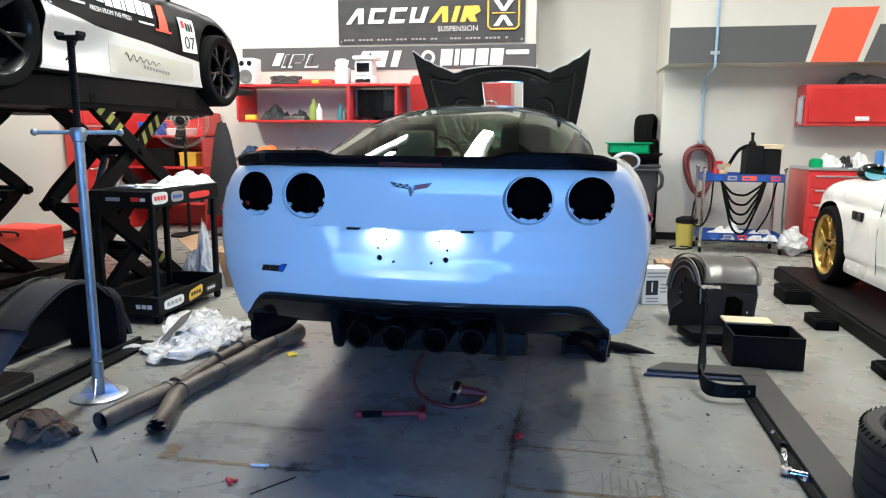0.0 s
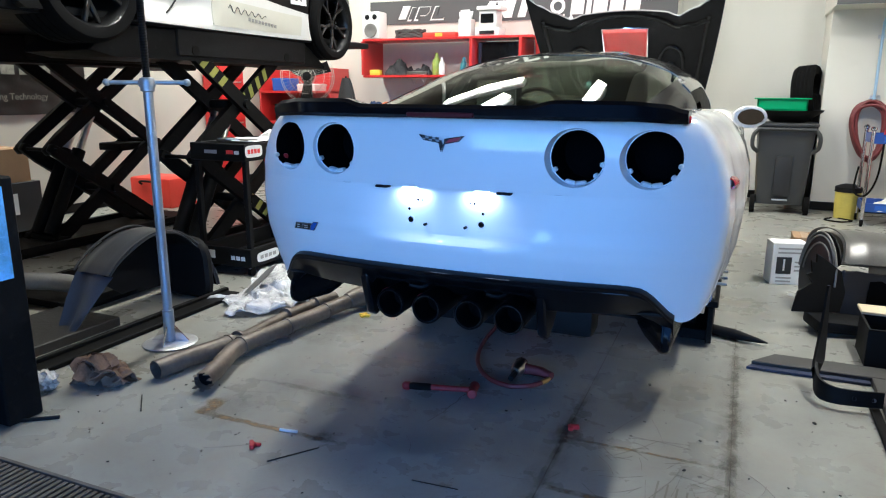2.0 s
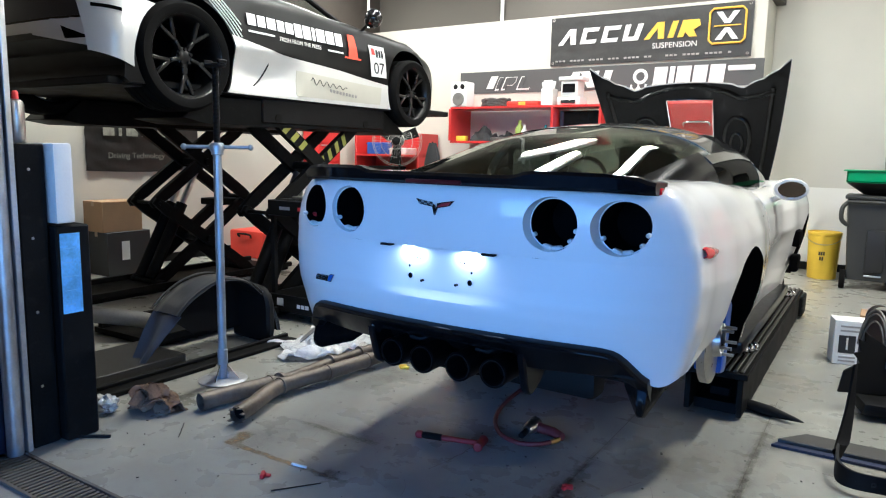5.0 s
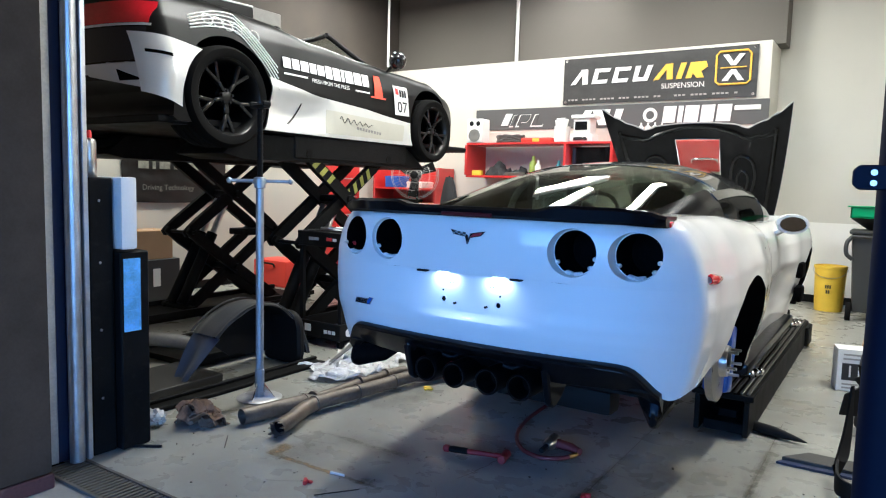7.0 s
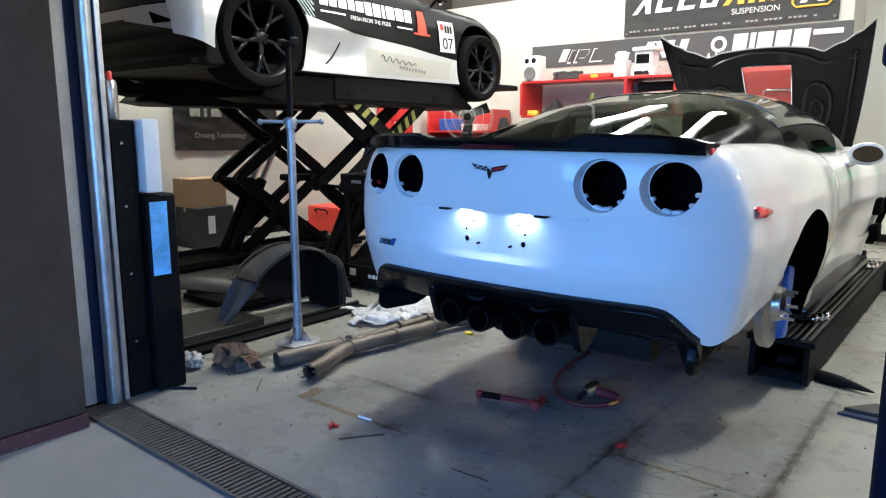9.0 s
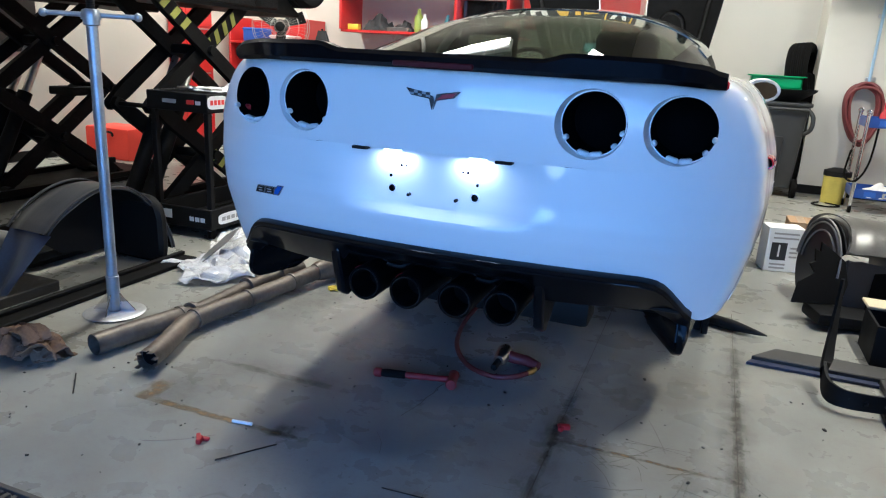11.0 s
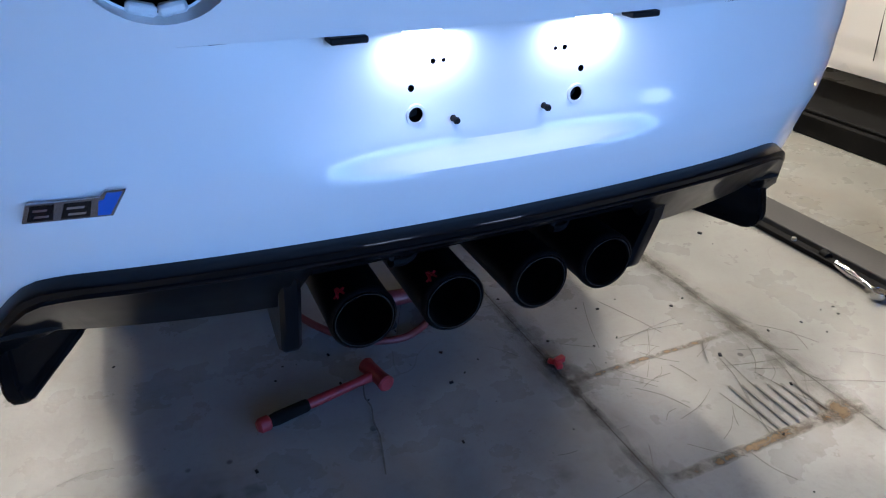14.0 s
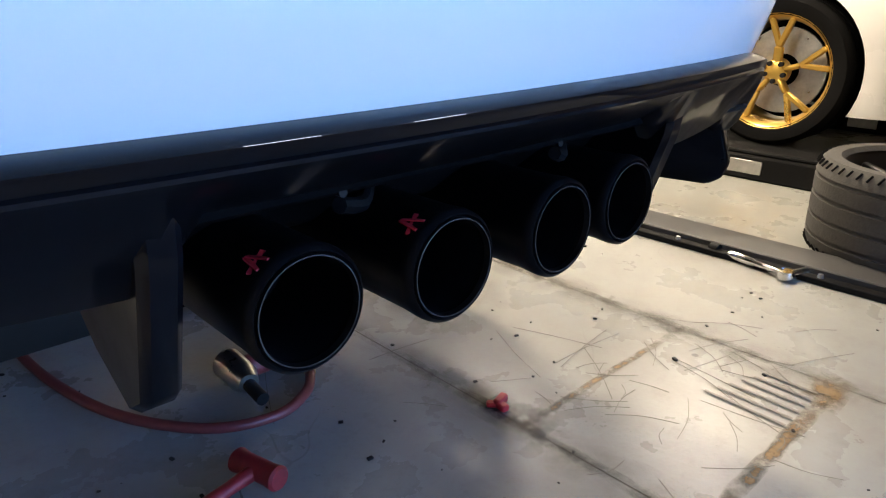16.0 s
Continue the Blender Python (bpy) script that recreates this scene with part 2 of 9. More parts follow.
def thicken(bm, t):
    """Gives an open sheet its thickness."""
    bmesh.ops.recalc_face_normals(bm, faces=bm.faces)
    bmesh.ops.solidify(bm, geom=list(bm.faces), thickness=t)
    return bm


def plate(bm, outline, depth, m=None, mi=0, bevel=0.0):
    """An outline in (x, y) drawn out along z by depth."""
    m = m or Matrix()
    a = [bm.verts.new(m @ Vector((x, y, 0))) for x, y in outline]
    b = [bm.verts.new(m @ Vector((x, y, depth))) for x, y in outline]
    fs = [bm.faces.new(a[::-1]), bm.faces.new(b)]
    for i in range(len(a)):
        j = (i + 1) % len(a)
        fs.append(bm.faces.new((a[i], a[j], b[j], b[i])))
    for f in fs:
        f.material_index = mi
    if bevel > 0:
        bmesh.ops.bevel(bm, geom=list({e for f in fs for e in f.edges}), offset=bevel, segments=1, affect="EDGES")
    return bm


def lerp(table, t):
    """A smooth value from rows (t, value)."""
    if t <= table[0][0]:
        return table[0][1]
    for (a, va), (b, vb) in zip(table, table[1:]):
        if t <= b:
            k = (t - a) / (b - a)
            k = k * k * (3 - 2 * k)
            return va + (vb - va) * k
    return table[-1][1]


def lin(table, t):
    if t <= table[0][0]:
        return table[0][1]
    for (a, va), (b, vb) in zip(table, table[1:]):
        if t <= b:
            return va + (vb - va) * (t - a) / (b - a)
    return table[-1][1]


def cut(ob, bm, material):
    """Cuts a shape out of a solid; the cut faces take the material."""
    me = bpy.data.meshes.new("cutter")
    bmesh.ops.recalc_face_normals(bm, faces=bm.faces)
    bm.to_mesh(me)
    bm.free()
    me.materials.append(material)
    c = new("cutter", me)


    c.matrix_basis = Matrix() if not root_of(ob).get("own", 0) else root_of(ob).matrix_basis
    md = ob.modifiers.new("cut", "BOOLEAN")
    md.operation, md.solver, md.object, md.material_mode = "DIFFERENCE", "EXACT", c, "TRANSFER"
    dg = bpy.context.evaluated_depsgraph_get()
    dg.update()
    made = bpy.data.meshes.new_from_object(ob.evaluated_get(dg))
    ob.modifiers.clear()
    ob.data = made
    bpy.data.objects.remove(c)
    made.shade_smooth()
    made.set_sharp_from_angle(angle=radians(30))


def text(body, size, m, material, parent=None, name="lettering", extrude=0.0008, align="CENTER", shear=0.0):
    cu = bpy.data.curves.new(name, "FONT")
    cu.body, cu.size, cu.extrude, cu.align_x, cu.align_y, cu.shear = body, size, extrude, align, "CENTER", shear
    tmp = new(name, cu)
    dg = bpy.context.evaluated_depsgraph_get()
    me = bpy.data.meshes.new_from_object(tmp.evaluated_get(dg))
    bpy.data.objects.remove(tmp)
    me.materials.clear()
    me.materials.append(material)
    me.transform(m)
    if parent is not None and not root_of(parent).get("own", 0):
        me.transform(root_of(parent).matrix_basis.inverted())
    o = new(name, me)
    o.parent = parent
    return o


def facing_back(x, y, z):
    """Lies on a wall that faces the camera: x to the right, y up."""
    return pose(x, y, z, 90, 0, 0)


def facing_right(x, y, z):
    """Lies on a face that looks towards +x: writing runs along +y."""
    return pose(x, y, z, 90, 0, 90)

# ---------------------------------------------------------------- the building
X0, X1, YD, YB = -6.34, 6.6, 1.80, 10.0


def floor_material():
    """Grey painted concrete: blotches, scuffs, rust-brown stains, cracks and dirt specks."""
    m = bpy.data.materials.new("grey_painted_concrete")
    m.use_nodes = True
    nt = m.node_tree
    b = nt.nodes["Principled BSDF"]
    L = nt.links.new
    tc = nt.nodes.new("ShaderNodeTexCoord")

    def noise_of(scale, detail=5, rough=0.6, dist=0.0):
        n = nt.nodes.new("ShaderNodeTexNoise")
        n.inputs["Scale"].default_value, n.inputs["Detail"].default_value = scale, detail
        n.inputs["Roughness"].default_value, n.inputs["Distortion"].default_value = rough, dist
        L(tc.outputs["Object"], n.inputs["Vector"])
        return n.outputs["Fac"]

    def remap(v, a, c, lo=0.0, hi=1.0):
        r = nt.nodes.new("ShaderNodeMapRange")
        L(v, r.inputs["Value"])
        r.inputs["From Min"].default_value, r.inputs["From Max"].default_value = a, c
        r.inputs["To Min"].default_value, r.inputs["To Max"].default_value = lo, hi
        return r.outputs[0]

    def mix(f, a, c):
        x = nt.nodes.new("ShaderNodeMix")
        x.data_type = "RGBA"
        L(f, x.inputs["Factor"])
        if isinstance(a, tuple):
            x.inputs["A"].default_value = (*a, 1)
        else:
            L(a, x.inputs["A"])
        x.inputs["B"].default_value = (*c, 1)
        return x.outputs["Result"]

    def mul(a, c):
        x = nt.nodes.new("ShaderNodeMath")
        x.operation = "MULTIPLY"
        L(a, x.inputs[0])
        if isinstance(c, float):
            x.inputs[1].default_value = c
        else:
            L(c, x.inputs[1])
        return x.outputs[0]

    big, mid, fine = noise_of(0.9), noise_of(5.0, 7), noise_of(60.0, 4)
    col = mix(remap(big, 0.35, 0.7), (0.325, 0.328, 0.295), (0.268, 0.27, 0.245))
    col = mix(mul(remap(mid, 0.40, 0.80), 0.40), col, (0.21, 0.205, 0.185))
    col = mix(mul(remap(fine, 0.55, 0.8), 0.35), col, (0.19, 0.18, 0.165))
    col = mix(mul(remap(noise_of(2.3, 8, 0.68, 0.6), 0.46, 0.70), 0.55), col, (0.245, 0.215, 0.165))
    col = mix(mul(remap(noise_of(13.0, 8, 0.72), 0.52, 0.72), 0.45), col, (0.185, 0.175, 0.15))
    wav = nt.nodes.new("ShaderNodeTexVoronoi")
    wav.feature = "DISTANCE_TO_EDGE"
    wav.inputs["Scale"].default_value = 1.1
    warp = nt.nodes.new("ShaderNodeVectorMath")
    warp.operation = "ADD"
    wn3 = nt.nodes.new("ShaderNodeTexNoise")
    wn3.inputs["Scale"].default_value = 2.2
    L(tc.outputs["Object"], wn3.inputs["Vector"])
    L(tc.outputs["Object"], warp.inputs[0])
    L(wn3.outputs["Color"], warp.inputs[1])
    L(warp.outputs[0], wav.inputs["Vector"])
    crack = mul(remap(wav.outputs["Distance"], 0.006, 0.0), remap(noise_of(1.3), 0.52, 0.62))
    col = mix(mul(crack, 0.6), col, (0.12, 0.11, 0.09))
    sp = nt.nodes.new("ShaderNodeTexVoronoi")
    sp.inputs["Scale"].default_value = 7.0
    L(tc.outputs["Object"], sp.inputs["Vector"])
    col = mix(mul(remap(sp.outputs["Distance"], 0.075, 0.05), remap(noise_of(2.0), 0.5, 0.56)), col, (0.09, 0.085, 0.08))
    L(col, b.inputs["Base Color"])
    L(remap(mid, 0.30, 0.75, 0.24, 0.35), b.inputs["Roughness"])
    bp = nt.nodes.new("ShaderNodeBump")
    bp.inputs["Strength"].default_value, bp.inputs["Distance"].default_value = 0.12, 0.004
    L(fine, bp.inputs["Height"])
    L(bp.outputs[0], b.inputs["Normal"])
    return m


CONCRETE = floor_material()
APRON = mat("pale_outdoor_concrete", (0.22, 0.217, 0.208), 0.85, var=0.2, scale=3, fine=120, bump=0.4)
bm = B()
box(bm, X0, X1, YD + 0.10, YB + 0.2, -0.15, 0.0)
setting("floor", bm, CONCRETE, "grey painted concrete workshop floor, scuffed and stained")
bm = B()
box(bm, -60, 60, -80, YD - 0.10, -0.15, -0.012)
setting("ground", bm, APRON, "pale outdoor concrete apron before the door")
bm = B()
box(bm, -60, X0 - 0.4, YD - 0.1, 60, -0.15, -0.012)
box(bm, X1 + 0.4, 60, YD - 0.1, 60, -0.15, -0.012)
box(bm, X0 - 0.4, X1 + 0.4, YB + 0.5, 60, -0.15, -0.012)
setting("pavement", bm, APRON, "outdoor concrete round the building")
# trench drain under the door line
bm = B()
box(bm, X0, X1, YD - 0.10, YD + 0.10, -0.15, -0.07)
setting("drain_channel", bm, VOID, "dark channel under the grate")

# walls
bm = B()
box(bm, X0 - 0.2, X0, YD + 0.15, YB + 0.2, 0, 2.95)
setting("wall_west", bm, WALL_WHITE, "cream painted side wall")
# upper part of the side wall; the gloom up there is painted in
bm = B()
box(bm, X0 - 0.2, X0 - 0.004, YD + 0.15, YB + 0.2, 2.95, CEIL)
setting("upper_wall_west", bm, mat("unlit_upper_wall_brown", (0.05, 0.042, 0.034), 0.85, var=0.3, scale=2), "upper side wall, its lack of light put into a dark brown colour")
bm = B()
box(bm, X1, X1 + 0.2, YD - 0.15, YB + 0.2, 0, CEIL)
setting("wall_east", bm, WALL_WHITE, "cream painted side wall")
bm = B()
box(bm, X0, X1, YB, YB + 0.2, 0, CEIL)
setting("wall_north", bm, WALL_WHITE, "cream painted rear wall")
bm = B()
box(bm, -0.49, 1.12, 9.992, 9.997, 0.10, 1.02)
setting("lower_wall_paint", bm, mat("fresh_white_wall_paint", (0.84, 0.83, 0.78), 0.55, var=0.03, scale=2), "fresh white lower wall")
bm = B()
box(bm, X0, -0.50, 9.30, YB - 0.003, 0, 3.20)
setting("partition_wall", bm, WALL_WHITE, "white painted low partition wall with signs")
bm = B()
box(bm, X0, -0.4, 9.62, YB - 0.004, 3.21, CEIL)
setting("upper_wall", bm, WALL_UPPER, "dark grey painted upper wall")
bm = B()
box(bm, -4.58, -0.488, 9.288, 9.297, 2.205, 2.51)
setting("sign_band", bm, WALL_GREY, "dark grey painted sign band")
bm = B()
box(bm, 1.125, X1, 9.30, YB - 0.003, 0, 2.20)
setting("bay_wall", bm, WALL_WHITE, "white painted bay wall")
bm = B()
box(bm, 1.10, X1, 8.80, YB - 0.003, 2.19, 3.6)
setting("bulkhead", bm, WALL_WHITE, "white bulkhead over the bay")
bm = B()
plate(bm, [(1.105, 2.193), (2.62, 2.193), (2.71, 2.605), (1.105, 2.605)], 0.004, pose(0, 8.799, 0, 90, 0, 0))
plate(bm, [(3.235, 2.193), (5.9, 2.193), (5.9, 2.60), (3.37, 2.60)], 0.004, pose(0, 8.799, 0, 90, 0, 0))
setting("wall_stripe", bm, WALL_GREY, "dark grey painted stripe")
bm = B()
plate(bm, [(2.675, 2.193), (3.17, 2.193), (3.345, 2.79), (2.85, 2.79)], 0.005, pose(0, 8.799, 0, 90, 0, 0))
setting("wall_stripe", bm, ORANGE_RED, "orange slanted painted stripe")
bm = B()
for x0, x1, y in ((X0, -4.6, 9.29), (-2.0, -0.5, 9.29), (1.125, X1, 9.29), (-0.49, 1.12, 9.99)):
    box(bm, x0, x1, y - 0.012, y, 0.004, 0.10, 0.003)
box(bm, X0 + 0.001, X0 + 0.013, 2.1, 9.2, 0.004, 0.10, 0.003)
setting("baseboard", bm, BLACK_DULL, "black rubber skirting")
bm = B()
box(bm, X0 - 0.2, X1 + 0.2, YD - 0.15, YB + 0.2, CEIL, CEIL + 0.2)
setting("ceiling", bm, CEIL_MAT, "grey warehouse ceiling")
bm = B()
box(bm, X0 - 0.2, -2.43, YD - 0.12, YD + 0.12, 0, CEIL)
setting("wall_south", bm, mat("black_door_cladding", (0.060, 0.047, 0.035), 0.9, var=0.2, bump=0.1, spec=0.03), "black cladding beside the door")
# inner side is out of view; dark so that the mirrors reflect darkness
bm = B()
box(bm, 1.10, X1, YD - 0.12, YD + 0.12, 0, CEIL)
box(bm, -2.43, 1.10, YD - 0.12, YD + 0.12, 3.3, CEIL)
setting("door_wall", bm, MATS["black_door_cladding"], "black wall round the garage door")

# added slab, never in view: limits sky light on the floor to low angles
bm = B()
box(bm, -2.75, X1 + 0.2, -3.0, YD - 0.13, 3.35, 3.6)
setting("unseen_sky_screen", bm, MATS["black_door_cladding"], "added flat slab out of view that holds back high sky light")

# ---------------------------------------------------------------- generic car body


def car_body(name, parent, P, materials, pick=None):
    """A closed shell: outlines stacked from sill to shoulder, closed by a crowned deck. P holds its tables."""
    cx, D, Dn = P["cx"], P["D"], P["Dn"]
    cols = []
    N = 52
    for i in range(N + 1):
        th = min(math.pi / 2, math.pi / 2 * i / N)
        cols.append(("r", th))
    ys0, ys1 = P["y0"] + D, P["y1"] - Dn
    M = P.get("M", 44)
    for i in range(1, M):
        cols.append(("s", ys0 + (ys1 - ys0) * i / M))
    for i in range(N // 2 + 1):
        th = math.pi / 2 * (1 - i / (N // 2))
        cols.append(("f", th))

    def col_y(c):
        if c[0] == "r":
            return P["y0"] + (P["tail"](c[1])[1] if "tail" in P else D * (1 - math.cos(c[1])))
        if c[0] == "s":
            return c[1]
        return P["y1"] - Dn * (1 - math.cos(c[1]))

    NV = P.get("NV", 34)
    rings = []
    levels = P.get("levels") or [(j / NV, None) for j in range(NV + 1)]
    for v, above in levels:
        ring = []
        for c in cols:
            y = col_y(c)
            zb, zt = P["zb"](c, y), P["zt"](y)
            z = zb + (zt - zb) * v
            if above is not None:
                kink = min(P["kink"], zb + 0.75 * (zt - zb))
                z = kink + 0.0015 + (zt - kink - 0.0015) * v if above else zb + (kink - zb) * v
            w = P["w"](y, z, zt)
            if c[0] == "r":
                u = P["tail"](c[1])[0] if "tail" in P else math.sin(c[1]) ** (2 / 3)
                x = u * w
                y = y + P["rear"](z, x) * max(0.0, 1 - u ** 3) ** 0.25
            elif c[0] == "f":
                u = math.sin(c[1]) ** 0.75
                x = u * w
                y = y - P["front"](z) * math.cos(c[1])
            else:
                x = w
            x += P["dent"](y, z) if "dent" in P and c[0] == "s" else 0
            ring.append((x, y, z))
        rings.append(ring)
    top = rings[-1]
    for a in (0.12, 0.35, 0.65, 1.0):
        rings.append([(x * (1 - a), y, z + P.get("crown", 0.02) * (1 - (1 - a) ** 2)) for x, y, z in top])
    low = rings[0]
    rings.insert(0, [(x * 0.5, y, z) for x, y, z in low])
    rings.insert(0, [(0.0, y, z) for x, y, z in low])
    bm = B()
    for s in (1, -1):
        vs = [[bm.verts.new((cx + s * x, y, z)) for x, y, z in r] for r in rings]
        for a, b in zip(vs, vs[1:]):
            for k in range(len(cols) - 1):
                bm.faces.new((a[k], a[k + 1], b[k + 1], b[k]))
    bmesh.ops.remove_doubles(bm, verts=bm.verts, dist=0.0004)
    bmesh.ops.dissolve_degenerate(bm, edges=bm.edges, dist=0.0003)
    bmesh.ops.recalc_face_normals(bm, faces=bm.faces)
    if pick:
        for f in bm.faces:
            f.material_index = pick(f.calc_center_median(), f.normal)
    return part(name, bm, materials, parent)


def disc_cutter(x, y0, y1, z, r0, r1, n=44):
    bm = B()
    tube(bm, [(x, y0, z), (x, y1, z)], [r0, r1], n)
    return bm


def arch_cutter(x0, x1, y, z, r):
    bm = B()
    tube(bm, [(x0, y, z), (x1, y, z)], r, 48)
    return bm


def wheel(parent, x, y, z, R, width, side, rim_mat, spokes=10, rim_r=None, twin=False, tyre_mat=None, brake=True):
    """A road wheel whose face looks towards side * x."""
    rim_r = rim_r or R * 0.74
    w = width / 2
    m = Matrix.Translation((x, y, z)) @ Matrix.Rotation(radians(90) * side, 4, "Y")
    root = part("wheel", lathe(B(), [(rim_r * 0.99, -w * 0.9), (rim_r * 0.90, -w * 0.6), (rim_r * 0.90, w * 0.45), (rim_r * 0.94, w * 0.75), (rim_r * 1.0, w * 0.92), (rim_r * 1.03, w * 0.97), (rim_r * 1.03, w * 0.90)], m), rim_mat, parent)
    prof = [(rim_r * 0.98, -w * 0.9), (rim_r * 1.06, -w), (R * 0.93, -w), (R * 0.985, -w * 0.86)]
    for g in (-0.55, -0.18, 0.18, 0.55):
        prof += [(R, w * (g - 0.05)), (R - 0.007, w * (g - 0.04)), (R - 0.007, w * (g + 0.04)), (R, w * (g + 0.05))]
    prof += [(R * 0.985, w * 0.86), (R * 0.93, w), (rim_r * 1.06, w), (rim_r * 1.0, w * 0.93)]
    part("tyre", lathe(B(), prof, m, 56), tyre_mat or RUBBER, root)
    bm = B()
    for i in range(spokes):
        a = 2 * math.pi * i / spokes
        if twin == "split":
            q = [m @ Vector((math.cos(a + d) * rim_r * r, math.sin(a + d) * rim_r * r, w * h)) for r, d, h in ((0.16, 0, 0.62), (0.45, 0, 0.66), (0.96, 0.20, 0.74), (0.96, -0.20, 0.74))]
            bar(bm, q[0], q[1], rim_r * 0.17, rim_r * 0.10, 0.008)
            bar(bm, q[1], q[2], rim_r * 0.105, rim_r * 0.10, 0.006)
            bar(bm, q[1], q[3], rim_r * 0.105, rim_r * 0.10, 0.006)
            continue
        for off in ((-0.10, 0.10) if twin else (0,)):
            b0 = a + off * 2.2
            b1 = a + off * 0.6
            p1 = m @ Vector((math.cos(b0) * rim_r * 0.95, math.sin(b0) * rim_r * 0.95, w * 0.72))
            p0 = m @ Vector((math.cos(b1) * rim_r * 0.18, math.sin(b1) * rim_r * 0.18, w * 0.62))
            bar(bm, p0, p1, rim_r * (0.075 if twin else 0.11), rim_r * 0.10, 0.006)
    part("spokes", bm, rim_mat, root)
    part("hub", lathe(B(), [(0.0, w * 0.74), (rim_r * 0.14, w * 0.74), (rim_r * 0.22, w * 0.66), (rim_r * 0.24, w * 0.4)], m, 24), rim_mat, root)
    for i in range(5):
        bm = B()
        a = 2 * math.pi * (i + 0.5) / 5
        c = m @ Vector((math.cos(a) * rim_r * 0.17, math.sin(a) * rim_r * 0.17, w * 0.66))
        d = m.to_3x3() @ Vector((0, 0, 1))
        tube(bm, [c, c + d * 0.022], 0.011, 8)
        part("wheel_bolt", bm, BLACK_DULL, root)
    if brake:
        part("brake_disc", lathe(B(), [(rim_r * 0.3, w * 0.05), (rim_r * 0.78, w * 0.05), (rim_r * 0.78, -w * 0.05), (rim_r * 0.3, -w * 0.05)], m), STEEL, root)
    return root


# ---------------------------------------------------------------- the white sports car under work
CX = -0.595
corvette = thing("sports_car", (CX, 4.8, 0.47), "white sports coupe with raised bonnet and empty tail lamp holes", "car")

REAR_Y = [(0.50, 0.075), (0.58, 0.060), (0.70, 0.035), (0.78, 0.012), (0.835, 0.006), (0.88, 0.010), (1.0, 0.010), (1.06, 0.002), (1.14, 0.0), (1.2, 0.004), (1.235, 0.014), (1.262, 0.05)]


# the tail in plan: a slow sweep, then a tight corner into the flank (share of the half width, metres forward)
TAIL = [(0.0, 0.0), (0.2, 0.004), (0.4, 0.016), (0.55, 0.032), (0.67, 0.053), (0.77, 0.083), (0.86, 0.124), (0.91, 0.152), (0.938, 0.170), (0.954, 0.181), (0.969, 0.195), (0.981, 0.212), (0.990, 0.236), (1.0, 0.30)]
TAIL_FINE = [(v.x, v.y) for v in (p for p in spline([(a, b, 0) for a, b in TAIL], 6))]


def tail_at(th):
    """A point of the tail's plan from the quarter turn th."""
    k = min(1.0, th / (math.pi / 2)) * (len(TAIL_FINE) - 1)
    i = min(int(k), len(TAIL_FINE) - 2)
    a, b = TAIL_FINE[i], TAIL_FINE[i + 1]
    return a[0] + (b[0] - a[0]) * (k - i), a[1] + (b[1] - a[1]) * (k - i)


def tail_width(y):
    """The share of the half width that the tail has reached at y."""
    return lin([(b, a) for a, b in TAIL_FINE], y - 2.562)


def vette_rear(z, x):
    d = lin(REAR_Y, z)
    ax = abs(x)
    half = 0.31 + 0.13 * max(0, z - 0.797) / 0.203
    side = max(0, 1 - (ax / half) ** 2.6) ** 1.4
    if z <= 1.0005 and side > 0:
        k = min(1, max(0, (z - 0.797) / 0.036))
        k = k * k * (3 - 2 * k)
        d += 0.036 * k * side
    return d


LOW_EDGE = [(p.x, p.y) for p in spline([(0.0, 0.704, 0), (0.40, 0.704, 0), (0.65, 0.703, 0), (0.73, 0.698, 0), (0.775, 0.685, 0), (0.815, 0.652, 0), (0.86, 0.604, 0), (0.915, 0.570, 0), (0.96, 0.575, 0), (1.0, 0.612, 0)], 6)]


def vette_zb(c, y):
    if c[0] == "r":
        u = tail_at(c[1])[0]
        return lin(LOW_EDGE, u)
    if c[0] == "f":
        return 0.46
    return lin([(2.862, 0.612), (2.95, 0.65), (3.10, 0.71), (3.4, 0.60), (3.75, 0.47), (5.6, 0.47), (7, 0.46)], y)


VW = [(2.5, 0.925), (2.80, 0.925), (2.95, 0.930), (3.15, 0.960), (3.4, 0.975), (3.7, 0.976), (3.95, 0.962), (4.4, 0.905), (5.0, 0.90), (5.6, 0.93), (6.1, 0.95), (6.5, 0.92), (6.85, 0.84)]
VZ = [(2.55, 1.262), (2.9, 1.262), (3.35, 1.262), (3.8, 1.235), (4.4, 1.195), (5.2, 1.185), (5.7, 1.21), (6.1, 1.20), (6.6, 1.09), (7.03, 0.92)]


def vette_w(y, z, zt):
    p = lin([(0.45, 0.90), (0.58, 0.925), (0.66, 0.955), (0.78, 0.985), (0.92, 1.0), (1.04, 0.99), (1.12, 0.965), (1.2, 0.925), (1.3, 0.88)], z)
    w = lerp(VW, y) * p
    d = zt - z
    if d < 0.10:
        k = (0.10 - d) / 0.10
        w -= 0.075 * (1 - math.sqrt(max(0, 1 - k * k)))
    return w


def vette_dent(y, z):
    # scooped door side
    k = max(0, 1 - ((y - 4.9) / 0.75) ** 2) * max(0, 1 - ((z - 0.75) / 0.16) ** 2)
    return -0.035 * k


LEV = [(k / 30, False) for k in range(29)] + [(0.98, False), (1.0, False)] + [(0.0, True), (0.015, True)] + [(k / 22, True) for k in range(1, 23)]
VP = dict(tail=tail_at, levels=LEV, kink=1.0, cx=CX, D=0.30, Dn=0.55, y0=2.562, y1=7.03, NV=46, M=60, crown=0.002, zb=vette_zb, zt=lambda y: lerp(VZ, y), w=vette_w, rear=vette_rear, front=lambda z: lin([(0.4, -0.05), (0.8, 0.0), (1.0, -0.1)], z), dent=vette_dent)
